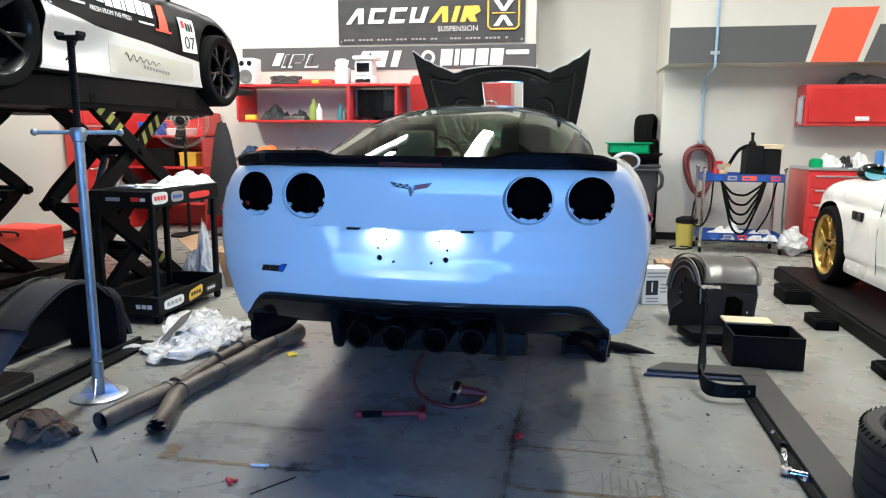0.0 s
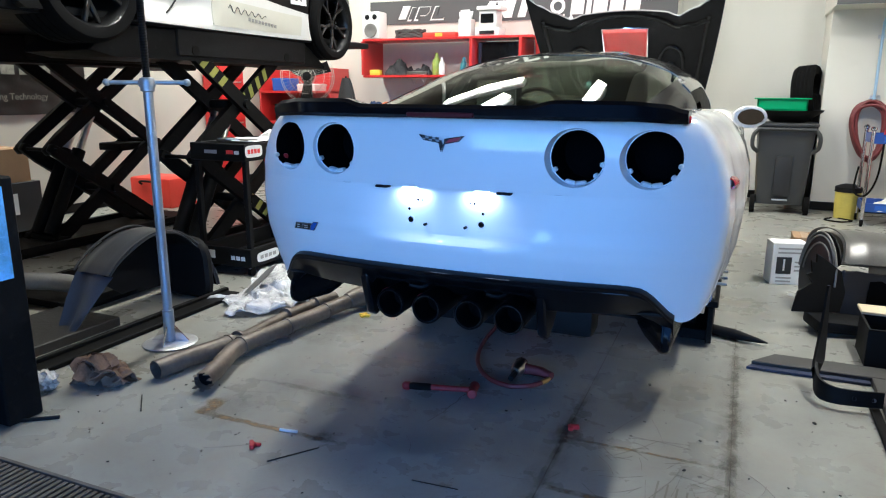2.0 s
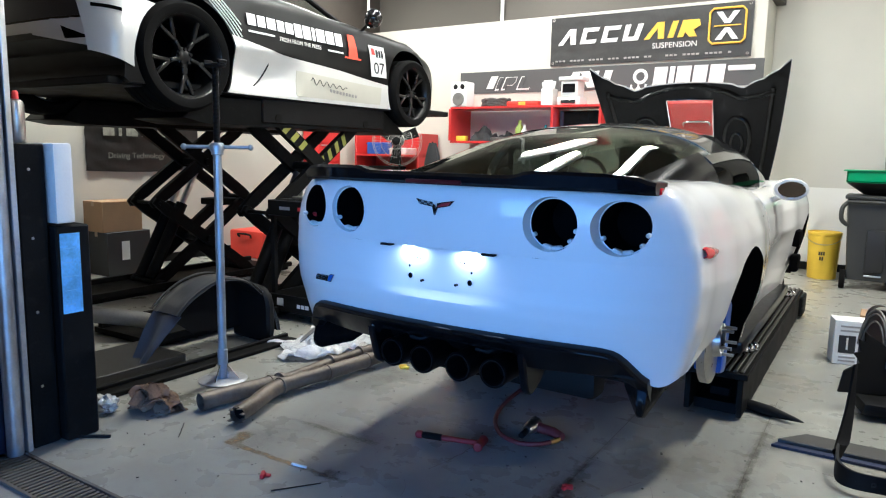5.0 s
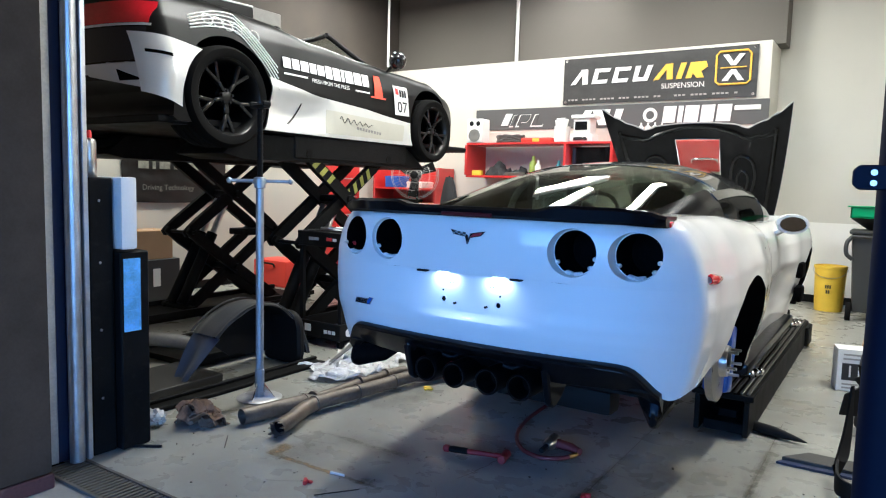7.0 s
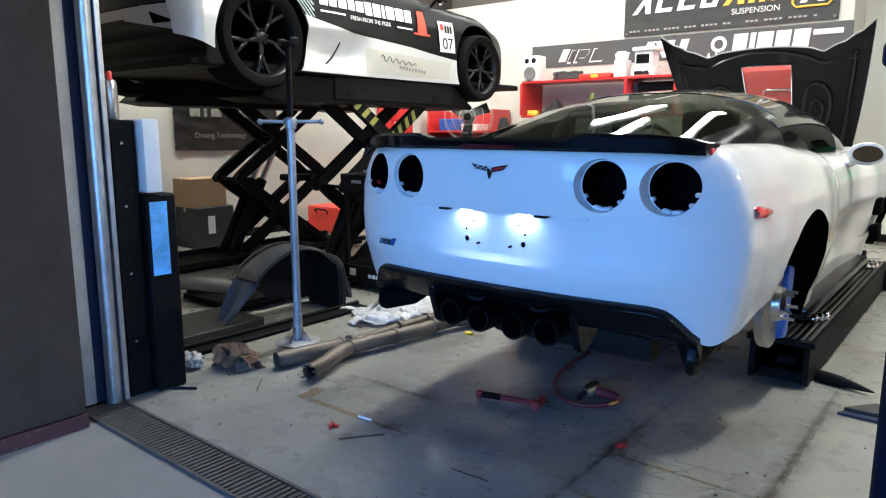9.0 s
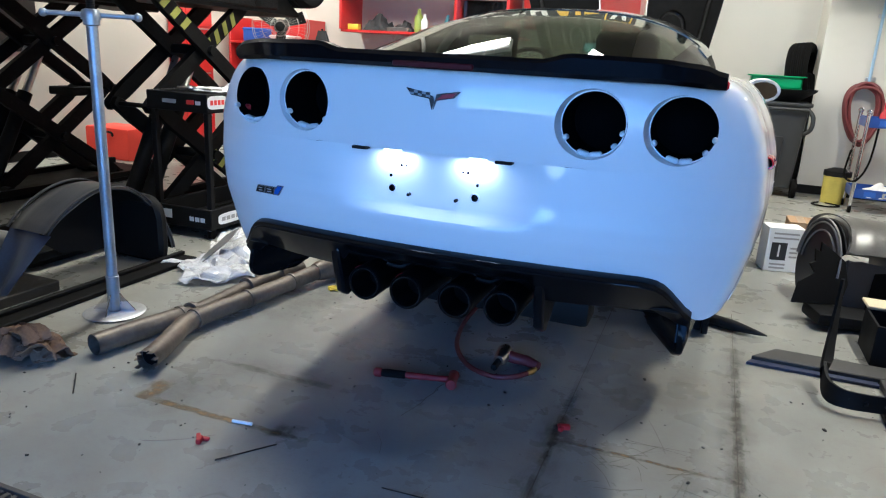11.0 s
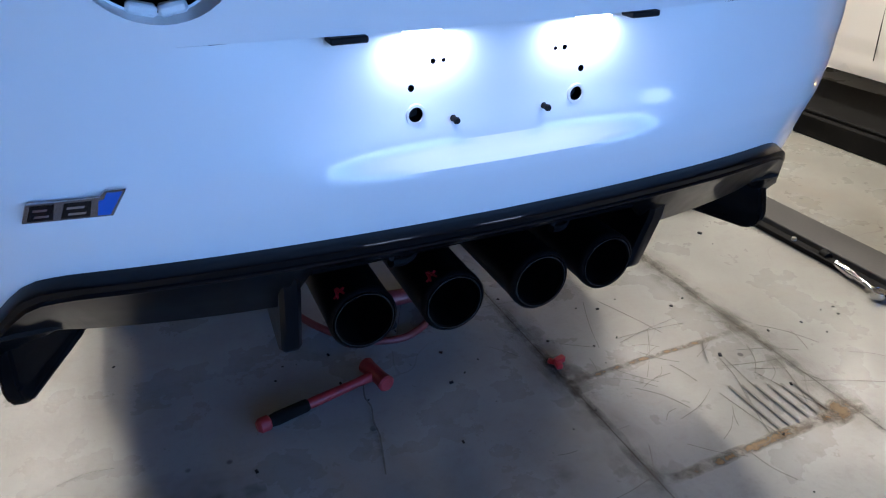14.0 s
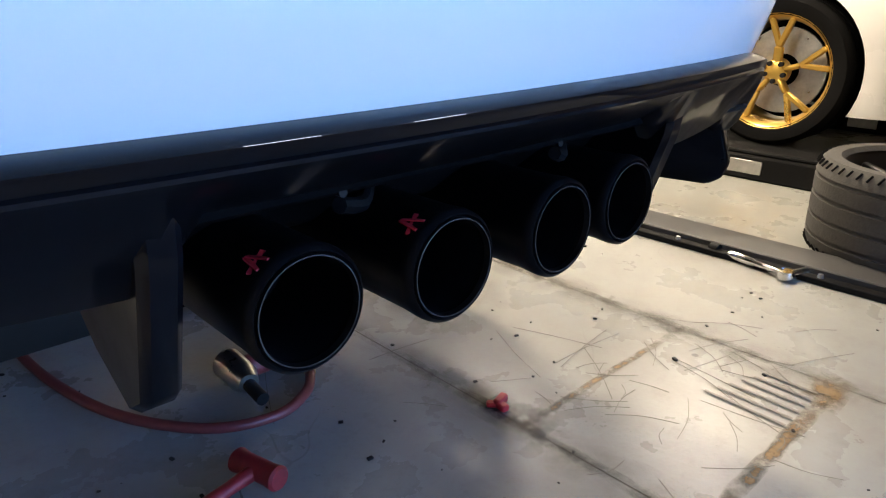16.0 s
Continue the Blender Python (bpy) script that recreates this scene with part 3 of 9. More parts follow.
# downward and lower tail faces take the shade black instead of white paint
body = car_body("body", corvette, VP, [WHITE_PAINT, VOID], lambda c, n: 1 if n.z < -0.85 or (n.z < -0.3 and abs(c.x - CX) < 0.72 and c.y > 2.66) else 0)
bpy.context.view_layer.update()
LAMPS = [(-0.686, 2.652), (-0.450, 2.608), (0.446, 2.608), (0.679, 2.652)]
for lx, ly in LAMPS:
    cut(body, disc_cutter(CX + lx, ly - 0.060, ly + 0.016, 1.122, 0.103, 0.0895), WHITE_PAINT)
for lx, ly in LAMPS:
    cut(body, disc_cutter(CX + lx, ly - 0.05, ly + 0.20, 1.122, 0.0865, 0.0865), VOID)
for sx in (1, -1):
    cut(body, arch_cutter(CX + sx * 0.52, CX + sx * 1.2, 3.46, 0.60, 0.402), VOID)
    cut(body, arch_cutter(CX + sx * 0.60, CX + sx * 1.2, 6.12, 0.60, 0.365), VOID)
cab = B()
box(cab, CX - 0.60, CX + 0.60, 3.15, 5.45, 0.72, 1.6)
cut(body, cab, mat("dark_trim", (0.075, 0.073, 0.066), 0.8, var=0.2))
# plate screw holes
for hx, hz, hr in ((-0.134, 0.879, 0.011), (0.134, 0.879, 0.011), (-0.140, 0.917, 0.005), (0.140, 0.917, 0.005), (-0.075, 0.866, 0.005), (0.078, 0.866, 0.005), (-0.106, 0.951, 0.004), (0.108, 0.951, 0.004), (-0.09, 0.951, 0.003), (0.092, 0.951, 0.003)):
    cut(body, disc_cutter(CX - 0.006 + hx, 2.5, 2.66, hz, hr, hr, 16), VOID)


def vette_plan(x, z, out=0.0):
    """The y of the rear skin at x from the axis and height z."""
    w = vette_w(2.7, z, 1.262)
    u = min(0.999, abs(x) / w)
    return 2.562 + lin(TAIL_FINE, u) + vette_rear(z, x) * (1 - u ** 3) ** 0.25 - out


for hx, hz in ((-0.081, 0.866), (0.072, 0.866)):
    y = vette_plan(hx, hz)
    bm = B()
    lathe(bm, [(0.0, 0.016), (0.0045, 0.016), (0.0055, 0.013), (0.0045, 0.010), (0.004, -0.01)], pose(CX + hx, y, hz, 90), 12)
    part("plate_peg", bm, BLACK_DULL, corvette, "small black plate peg")
for hx in (-0.140, 0.128):
    y = vette_plan(hx, 0.879)
    bm = B()
    lathe(bm, [(0.0112, -0.006), (0.0112, 0.003), (0.0150, 0.003), (0.0162, -0.004)], pose(CX + hx, y, 0.879, 90), 24)
    part("hole_rim", bm, WHITE_PLASTIC, corvette, "white rim of a plate screw hole")
    bm = B()
    lathe(bm, [(0.0, -0.012), (0.0075, -0.012), (0.0095, -0.018)], pose(CX + hx, y, 0.879, 90), 16)
    part("plate_screw", bm, BLACK_DULL, corvette)
for hx in (-0.15, 0.155):
    bm = B()
    tube(bm, [(CX + hx - 0.022, 2.640, 0.634), (CX + hx - 0.022, 2.655, 0.634)], 0.0045, 10)
    tube(bm, spline([(CX + hx - 0.02, 2.65, 0.62), (CX + hx + 0.02, 2.67, 0.61), (CX + hx + 0.05, 2.70, 0.625)], 5), 0.008, 8)
    part("exhaust_hanger", bm, mat("dull_hanger_steel", (0.004, 0.004, 0.0045), 0.5, spec=0.2, var=0.4, bump=0.1), corvette, "dull steel exhaust hanger with a bolt")

# lamp sockets: torn clips round each hole
for lx, ly in LAMPS:
    for a in (-104, -80, -42, -150, -14):
        bm = B()
        r = radians(a)
        c = Vector((CX + lx + math.cos(r) * 0.083, ly + 0.018, 1.122 + math.sin(r) * 0.083))
        hw = 0.017 if a in (-104, -80) else 0.008
        box(bm, -hw, hw, -0.012, 0.012, -0.007, 0.007, 0.004, Matrix.Translation(c) @ Matrix.Rotation(-(r + math.pi / 2), 4, "Y"))
        part("lamp_clip", bm, WHITE_PLASTIC, corvette, "white plastic lamp clip")

bm = B()
box(bm, CX - 0.765, CX - 0.747, 2.715, 2.735, 1.058, 1.080, 0.005)
part("bulb_socket", bm, RED_PLASTIC, corvette, "red bulb socket inside the lamp hole")

# rear spoiler
bm = B()


def spoiler_section(x):
    ax = abs(x)
    zt = lerp([(0, 1.284), (0.30, 1.284), (0.38, 1.302), (0.60, 1.300), (0.70, 1.292), (0.768, 1.272)], ax)
    zb = lerp([(0, 1.240), (0.6, 1.238), (0.768, 1.230)], ax)
    yb = vette_plan(x, 1.20, 0.012)
    dep = 0.15 if ax < 0.35 else 0.13
    return [(yb, zb), (yb - 0.014, zb + 0.012), (yb - 0.018, zt - 0.012), (yb - 0.008, zt), (yb + 0.03, zt - 0.001), (yb + dep, 1.268 + 0.002), (yb + dep, 1.245), (yb + 0.05, zb)]


rows = []
NS = 60
for i in range(NS + 1):
    x = -0.768 + 1.536 * i / NS
    rows.append([bm.verts.new((CX + x, y, z)) for y, z in spoiler_section(x)])
for a, b in zip(rows, rows[1:]):
    for k in range(8):
        bm.faces.new((a[k], a[(k + 1) % 8], b[(k + 1) % 8], b[k]))
bm.faces.new(rows[0])
bm.faces.new(rows[-1][::-1])
spoiler = part("spoiler", bm, CARBON, corvette, "gloss black spoiler")
bm = B()
box(bm, CX - 0.12, CX + 0.12, vette_plan(0, 1.2, 0.034), vette_plan(0, 1.2, 0.02), 1.243, 1.259, 0.003)
part("brake_lamp", bm, mat("dark_red_lens", (0.06, 0.004, 0.006), 0.45, var=0.1, coat=0.0, spec=0.2), spoiler, "dark red high brake lamp")
for s in (1, -1):
    bm = B()
    box(bm, CX + s * 0.760, CX + s * 0.774, 2.735, 2.80, 1.230, 1.254, 0.005)
    part("end_lens", bm, TAIL_RED, spoiler)

# diffuser
def diff_top(x):
    return lin(LOW_EDGE, min(1, abs(x) / 0.879))


bm = B()
rows = []
for i in range(73):
    x = -0.772 + 1.544 * i / 72
    t = diff_top(x) + 0.006
    yb = vette_plan(x, max(0.60, t), 0.010)
    ax = abs(x)
    low = lerp([(0.30, 0.655), (0.34, 0.592), (0.66, 0.600), (0.71, 0.575), (0.772, 0.50)], ax)
    lo = min(low, t - 0.065)
    sec = [(yb + 0.03, t + 0.001), (yb + 0.002, t), (yb - 0.016, t - 0.006), (yb - 0.0185, t - 0.008), (yb - 0.018, t - 0.011), (yb - 0.014, t - 0.020), (yb - 0.016, t - 0.0225), (yb - 0.016, t - 0.026), (yb - 0.011, t - 0.031), (yb + 0.040, lo), (yb + 0.047, lo - 0.003), (yb + 0.06, lo - 0.002), (yb + 0.07, t - 0.03)]
    rows.append([bm.verts.new((CX + x, y, z)) for y, z in sec])
for a, b in zip(rows, rows[1:]):
    for k in range(13):
        bm.faces.new((a[k], a[(k + 1) % 13], b[(k + 1) % 13], b[k]))
bm.faces.new(rows[0])
bm.faces.new(rows[-1][::-1])
diffuser = part("diffuser", bm, CARBON, corvette, "gloss black carbon rear diffuser")
for s in (1, -1):
    bm = B()
    plate(bm, [(2.605, 0.675), (2.612, 0.62), (2.655, 0.49), (2.69, 0.468), (2.76, 0.50), (2.88, 0.60), (2.88, 0.675)], 0.034, Matrix(((0, 0, 1, CX + s * 0.343 - 0.017), (1, 0, 0, 0), (0, 1, 0, 0), (0, 0, 0, 1))), bevel=0.007)
    part("inner_fin", bm, CARBON, diffuser)
    bm = B()
    # a wedge tucked under the corner, deepest at its rear tip
    fy = vette_plan(0.754, 0.60, -0.004)
    for px, py, pz in ((0.738, fy, 0.592), (0.766, fy + 0.004, 0.586), (0.740, 2.712, 0.50), (0.764, 2.716, 0.50), (0.739, 2.720, 0.468), (0.762, 2.724, 0.468), (0.734, 2.745, 0.452), (0.760, 2.750, 0.452), (0.664, 2.885, 0.462), (0.690, 2.890, 0.462), (0.620, 2.940, 0.505), (0.775, 2.83, 0.485), (0.800, 2.955, 0.548), (0.620, 2.940, 0.598), (0.800, 2.955, 0.580)):
        bm.verts.new((CX + s * px, py, pz))
    bmesh.ops.convex_hull(bm, input=list(bm.verts))
    bmesh.ops.dissolve_limit(bm, angle_limit=0.02, verts=bm.verts, edges=bm.edges)
    bmesh.ops.bevel(bm, geom=list(bm.edges), offset=0.004, segments=2, affect="EDGES")
    part("outer_fin", bm, mat("satin_black_fin", (0.004, 0.004, 0.0045), 0.22, var=0.3, scale=30, bump=0.0, coat=0.10, spec=0.05), diffuser)
bm = B()
box(bm, CX - 0.74, CX - 0.34, 2.69, 2.95, 0.60, 0.615, 0.004)
box(bm, CX + 0.34, CX + 0.74, 2.69, 2.95, 0.60, 0.615, 0.004)
box(bm, CX - 0.78, CX + 0.78, 2.95, 2.98, 0.50, 0.70)
part("under_panel", bm, BLACK_DULL, corvette)
# added black block: the shade above the exhaust tips as a solid
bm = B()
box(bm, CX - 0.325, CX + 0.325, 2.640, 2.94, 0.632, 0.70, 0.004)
part("cavity_shade_block", bm, VOID, corvette)
bm = B()
box(bm, CX - 0.50, CX + 0.50, 2.95, 3.15, 0.50, 0.68, 0.05, seg=3)
part("muffler", bm, BLACK_DULL, corvette)
# exhaust tips
for tx, ty in ((-0.232, 2.610), (-0.079, 2.598), (0.087, 2.597), (0.234, 2.606)):
    m = Matrix.Translation((CX + tx, ty, 0.551)) @ Matrix.Rotation(radians(-90), 4, "X") @ Matrix.Rotation(radians(0), 4, "Z")
    tip = part("exhaust_tip", lathe(B(), [(0.044, 0.16), (0.047, 0.010), (0.049, 0.002), (0.0525, -0.002), (0.0565, 0.002), (0.0575, 0.010), (0.056, 0.03), (0.055, 0.34)], m, 44), mat("black_ceramic_tip", (0.003, 0.003, 0.0036), 0.4, var=0.2, scale=20, bump=0.02, spec=0.10), corvette, "black round exhaust tip")
    part("tip_ring", lathe(B(), [(0.0470, 0.004), (0.0480, -0.0030), (0.0492, -0.0030), (0.0495, 0.002)], m, 44), mat("dull_dark_steel", (0.07, 0.07, 0.072), 0.4, metal=1.0, var=0.3, scale=30, bump=0.0), tip, "thin bright inner ring")
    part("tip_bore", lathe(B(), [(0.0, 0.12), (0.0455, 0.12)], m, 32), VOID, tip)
    if tx > 0:
        continue
    bm = B()

    def on_tip(u, v):
        g = radians(234) + u / 0.0572
        return m @ Vector((math.cos(g) * 0.0572, math.sin(g) * 0.0572, v))

    for k in (-1, 1):
        bar(bm, on_tip(k * 0.006 + 0.002, 0.010), on_tip(k * 0.001, 0.036), 0.0045, 0.0016, 0)
    bar(bm, on_tip(-0.011, 0.018), on_tip(0.012, 0.026), 0.0045, 0.0016, 0)
    part("tip_mark", bm, mat("faded_red_print", (0.50, 0.02, 0.03), 0.6, var=0.3), tip, "small red mark")

# emblem, badge, plate lamps
EY = vette_plan(0, 1.15, 0.004)
emblem = part("emblem", plate(plate(B(), [(-0.082, 0.020), (-0.066, 0.000), (-0.010, -0.008), (-0.002, -0.038), (0.006, -0.016), (0.0, 0.0), (-0.03, 0.010)], 0.006, facing_back(CX - 0.0, EY, 1.166)),
              [(0.002, -0.038), (0.012, -0.012), (0.064, -0.002), (0.084, 0.018), (0.03, 0.010), (0.012, 0.006)], 0.006, facing_back(CX - 0.0, EY, 1.166)), mat("dark_chrome", (0.14, 0.14, 0.15), 0.22, metal=1.0), corvette, "crossed-flag dark chrome emblem")
bm = B()
plate(bm, [(0.014, -0.008), (0.060, 0.000), (0.072, 0.013), (0.03, 0.006)], 0.002, facing_back(CX, EY - 0.006, 1.166))
part("red_flag", bm, mat("deep_red_enamel", (0.28, 0.015, 0.03), 0.3, var=0.1, bump=0.0), emblem)
bm = B()
plate(bm, [(-0.070, 0.0005), (-0.0075, -0.0065), (-0.0075, 0.007), (-0.070, 0.014)], 0.0012, facing_back(CX, EY - 0.006, 1.168))
part("white_flag", bm, mat("silver_enamel", (0.30, 0.31, 0.33), 0.3, metal=0.5, var=0.1, bump=0.0), emblem)
bm = B()
for k in range(5):
    for q in range(2):
        if (k + q) % 2 == 0:
            x = -0.070 + k * 0.0125
            z = 0.006 - q * 0.008 - k * 0.0012
            plate(bm, [(x, z), (x + 0.0125, z - 0.001), (x + 0.0125, z + 0.007), (x, z + 0.008)], 0.002, facing_back(CX, EY - 0.006, 1.168))
part("checks", bm, INK_BLACK, emblem)
BADGE = pose(CX - 0.590, vette_plan(-0.590, 0.81, 0.006), 0.820, 90, 0, -10)
bm = B()
plate(bm, [(-0.062, -0.016), (0.042, -0.016), (0.064, 0.018), (0.038, 0.018), (0.032, 0.009), (-0.052, 0.009)], 0.006, BADGE, bevel=0.001)
badge = part("badge", bm, mat("badge_chrome", (0.45, 0.45, 0.47), 0.25, metal=1.0, var=0.1, bump=0.0), corvette, "chrome-edged black model badge with a blue end")
for k, (xa, xb) in enumerate(((-0.055, -0.020), (-0.017, 0.022))):
    bm = B()
    plate(bm, [(xa, -0.013), (xb - 0.006, -0.013), (xb, 0.006), (xa + 0.008, 0.006)], 0.0015, BADGE @ Matrix.Translation((0, 0, 0.006)))
    part("badge_block", bm, BLACK_GLOSS, badge)
    bm = B()
    for q in range(2):
        plate(bm, [(xa + 0.009, -0.009 + q * 0.008), (xb - 0.010, -0.009 + q * 0.008), (xb - 0.008, -0.006 + q * 0.008), (xa + 0.011, -0.006 + q * 0.008)], 0.0006, BADGE @ Matrix.Translation((0, 0, 0.0075)))
    part("badge_line", bm, CHROME, badge)
bm = B()
plate(bm, [(0.025, -0.013), (0.040, -0.013), (0.059, 0.0155), (0.041, 0.0155), (0.036, 0.007), (0.030, 0.006)], 0.0015, BADGE @ Matrix.Translation((0, 0, 0.006)))
part("blue_end", bm, INK_BLUE, badge)
for s in (1, -1):
    bm = B()
    box(bm, CX - 0.012 + s * 0.228 - 0.025, CX - 0.012 + s * 0.228 + 0.025, 2.570, 2.60, 0.992, 1.001, 0.002)
    part("plate_bracket", bm, BLACK_DULL, corvette, "black plate lamp bracket")
    bm = B()
    box(bm, CX + s * 0.135 - 0.025, CX + s * 0.135 + 0.025, 2.578, 2.600, 0.993, 0.999, 0.001)
    part("plate_lamp", bm, mat("plate_lamp_lens", (0.8, 0.8, 0.8), 0.3, var=0, bump=0, emit=(0.9, 0.95, 1.0, 2.0)), corvette, "lit number plate lamp")
    area_lamp("plate_glow", CX + s * 0.125, 2.583, 0.988, 0.10, 0.02, 0.10, (0.92, 0.95, 1.0), rx=10)

# greenhouse
GY = [(2.86, 1.235), (3.1, 1.295), (3.4, 1.370), (3.75, 1.456), (4.1, 1.514), (4.45, 1.543), (4.75, 1.545), (5.05, 1.515), (5.4, 1.40), (5.78, 1.21)]
GW = [(2.86, 0.58), (3.2, 0.655), (3.7, 0.715), (4.2, 0.735), (4.8, 0.735), (5.4, 0.73), (5.8, 0.70)]


def green(y, ph, lift=0.0):
    g, zc = lin(GW, y) + lift, lin(GY, y) + lift
    zb = 1.17
    c, s = math.cos(ph), math.sin(ph)
    e = 2 / 2.5
    return Vector((CX + g * math.copysign(abs(c) ** e, c), y, zb + (zc - zb) * abs(s) ** (0.78)))


def green_patch(name, ya, yb, pa, pb, material, label, lift=0.0, nu=20, nv=16, t=0.004):
    bm = B()
    grid(bm, lambda a, b: green(ya + (yb - ya) * a, radians(pa + (pb - pa) * b), lift), nu, nv)
    thicken(bm, t)
    return part(name, bm, material, corvette, label)


green_patch("rear_window", 2.88, 4.08, 36, 144, GLASS_DARK, "dark tinted rear hatch glass").visible_shadow = False
green_patch("roof", 4.08, 4.80, 27, 153, BLACK_GLOSS, "gloss black roof panel", 0.004)
green_patch("windscreen", 4.80, 5.76, 28, 152, GLASS_CLEAR, "windscreen").visible_shadow = False
for a, b in ((0, 27), (180, 153)):
    green_patch("side_window", 3.95, 5.15, a, b, GLASS_SIDE, "dark side window").visible_shadow = False
    green_patch("window_pillar", 2.88, 3.95, a, a + (b - a) * 1.33, mat("dark_window_panel", (0.004, 0.004, 0.0045), 0.2, var=0.1, bump=0.0, spec=0.08), "dark quarter panel beside the hatch glass", 0.002)
    green_patch("front_pillar", 5.15, 5.76, a, b, BLACK_GLOSS, "black windscreen pillar", 0.002)
    green_patch("roof_rail", 3.95, 5.15, b - (4 if a == 0 else -4), b + (4 if a == 0 else -4), BLACK_GLOSS, "black roof rail", 0.006)
# seats and dash seen through the glass
SEAT = mat("dark_seat_leather", (0.055, 0.052, 0.048), 0.6, var=0.2)
for s in (1, -1):
    bm = B()
    box(bm, CX + s * 0.33 - 0.22, CX + s * 0.33 + 0.22, 4.05, 4.2, 0.75, 1.28, 0.05, seg=3)
    box(bm, CX + s * 0.33 - 0.14, CX + s * 0.33 + 0.14, 4.02, 4.12, 1.26, 1.42, 0.04, seg=3)
    part("seat", bm, SEAT, corvette, "dark leather seat")
bm = B()
box(bm, CX - 0.66, CX + 0.66, 5.0, 5.5, 0.8, 1.2, 0.05, seg=2)
part("dashboard", bm, SEAT, corvette)
bm = B()
lathe(bm, [(0.17, -0.012), (0.185, 0.0), (0.17, 0.012), (0.158, 0.0)], pose(CX - 0.33, 4.85, 1.18, 70), 24, closed=True)
part("steering_wheel", bm, BLACK_DULL, corvette)
bm = B()
box(bm, CX - 0.02, CX + 0.18, 4.90, 4.93, 1.335, 1.395, 0.02, seg=2)
inner = part("inner_mirror", bm, BLACK_DULL, corvette)
bm = B()
box(bm, CX - 0.012, CX + 0.172, 4.897, 4.899, 1.342, 1.388)
part("inner_mirror_glass", bm, MIRROR, inner, "mirror glass")
bm = B()
bar(bm, (CX + 0.08, 4.93, 1.39), (CX + 0.08, 5.05, 1.46), 0.02, 0.02)
part("mirror_stem", bm, BLACK_DULL, inner)
for s in (1, -1):
    bm = B()
    tube(bm, spline([(CX + s * 0.63, 4.10, 1.15), (CX + s * 0.60, 4.12, 1.30), (CX + s * 0.50, 4.14, 1.42), (CX + s * 0.38, 4.15, 1.455)], 6), 0.022, 10)
    part("cabin_hoop", bm, mat("pale_grey_trim", (0.55, 0.54, 0.50), 0.6, var=0.08), corvette, "pale grey cabin trim")
bm = B()
box(bm, CX - 0.42, CX - 0.20, 4.005, 4.045, 1.20, 1.385, 0.03, seg=3)
part("seat_cover", bm, mat("cream_seat_cover", (0.80, 0.77, 0.66), 0.8, var=0.08), corvette, "cream seat protection cover")

# door mirrors
for s in (1, -1):
    bm = B()
    r = bmesh.ops.create_uvsphere(bm, u_segments=20, v_segments=12, radius=1)
    for v in bm.verts:
        v.co = Matrix.Translation((CX + s * 0.955, 4.72, 1.19)) @ Matrix.Rotation(radians(16 * s), 4, "Z") @ Vector((v.co.x * 0.094, max(v.co.y, -0.30) * 0.085, v.co.z * 0.062))
    mir = part("door_mirror", bm, WHITE_PAINT, corvette, "white door mirror")
    bm = B()
    lathe(bm, [(0.0, 0.0), (0.9, 0.0), (0.93, 0.03)], Matrix.Translation((CX + s * 0.955, 4.72, 1.19)) @ Matrix.Rotation(radians(16 * s), 4, "Z") @ Matrix.Translation((0, -0.0285, 0)) @ Matrix.Diagonal((0.078, 1, 0.047, 1)) @ Matrix.Rotation(radians(90), 4, "X") @ Matrix.Diagonal((1, 1, 0.1, 1)), 28)
    part("mirror_glass", bm, MIRROR, mir, "mirror glass")
    bm = B()
    bar(bm, (CX + s * 0.84, 4.76, 1.11), (CX + s * 0.91, 4.74, 1.155), 0.05, 0.03, 0.008)
    part("mirror_arm", bm, WHITE_PAINT, mir)
    # side marker lamp, following the flank
    def flank(y, z, out):
        w = vette_w(y, z, 1.262)
        if y < 2.862:
            w *= tail_width(y)
        return Vector((CX + s * (w + out), y, z))

    def marker(u, v):
        h = 0.024 * (1 - 0.85 * u ** 2.2) * (0.75 + 0.25 * min(1, u * 6))
        k = math.sin(math.pi * min(1, max(0, v)))
        return flank(2.80 + 0.165 * u, 1.042 - 0.006 * u + h * (2 * v - 1), 0.003 + 0.011 * k ** 0.6 * (1 - u ** 4) - (0.008 if v in (0, 1) else 0))

    bm = B()
    grid(bm, marker, 14, 8)
    thicken(bm, 0.004)
    part("side_marker", bm, TAIL_RED, corvette, "red side marker lamp")
    # front wing vents
    bm = B()
    for zc in (0.83, 0.66):
        box(bm, CX + s * 0.90, CX + s * 0.955, 5.55, 5.72, zc - 0.055, zc + 0.055, 0.02, seg=2)
    part("wing_vent", bm, VOID, corvette, "dark front wing vent")
    bm = B()
    box(bm, CX + s * 0.80, CX + s * 0.90, 3.85, 5.65, 0.44, 0.50, 0.015, seg=2)
    part("side_skirt", bm, CARBON, corvette, "black carbon side skirt")
    bm = B()
    tube(bm, spline([(CX + s * 0.935, 3.86, 1.10), (CX + s * 0.925, 3.93, 1.02), (CX + s * 0.925, 3.95, 0.95)], 5), 0.006, 6)
    part("door_seam", bm, VOID, corvette)
    # bare rear hub with disc and blue caliper
    m = Matrix.Translation((CX + s * 0.83, 3.44, 0.60)) @ Matrix.Rotation(radians(90) * s, 4, "Y")
    hub = part("brake_disc", lathe(B(), [(0.05, 0.05), (0.07, 0.05), (0.075, 0.02), (0.19, 0.016), (0.19, -0.016), (0.07, -0.016)], m, 40), STEEL, corvette, "bare brake disc")
    for i in range(5):
        a = 2 * math.pi * i / 5
        c = m @ Vector((math.cos(a) * 0.06, math.sin(a) * 0.06, 0.05))
        part("wheel_stud", tube(B(), [c, c + Vector((s * 0.045, 0, 0))], 0.007, 8), STEEL, hub)
    bm = B()
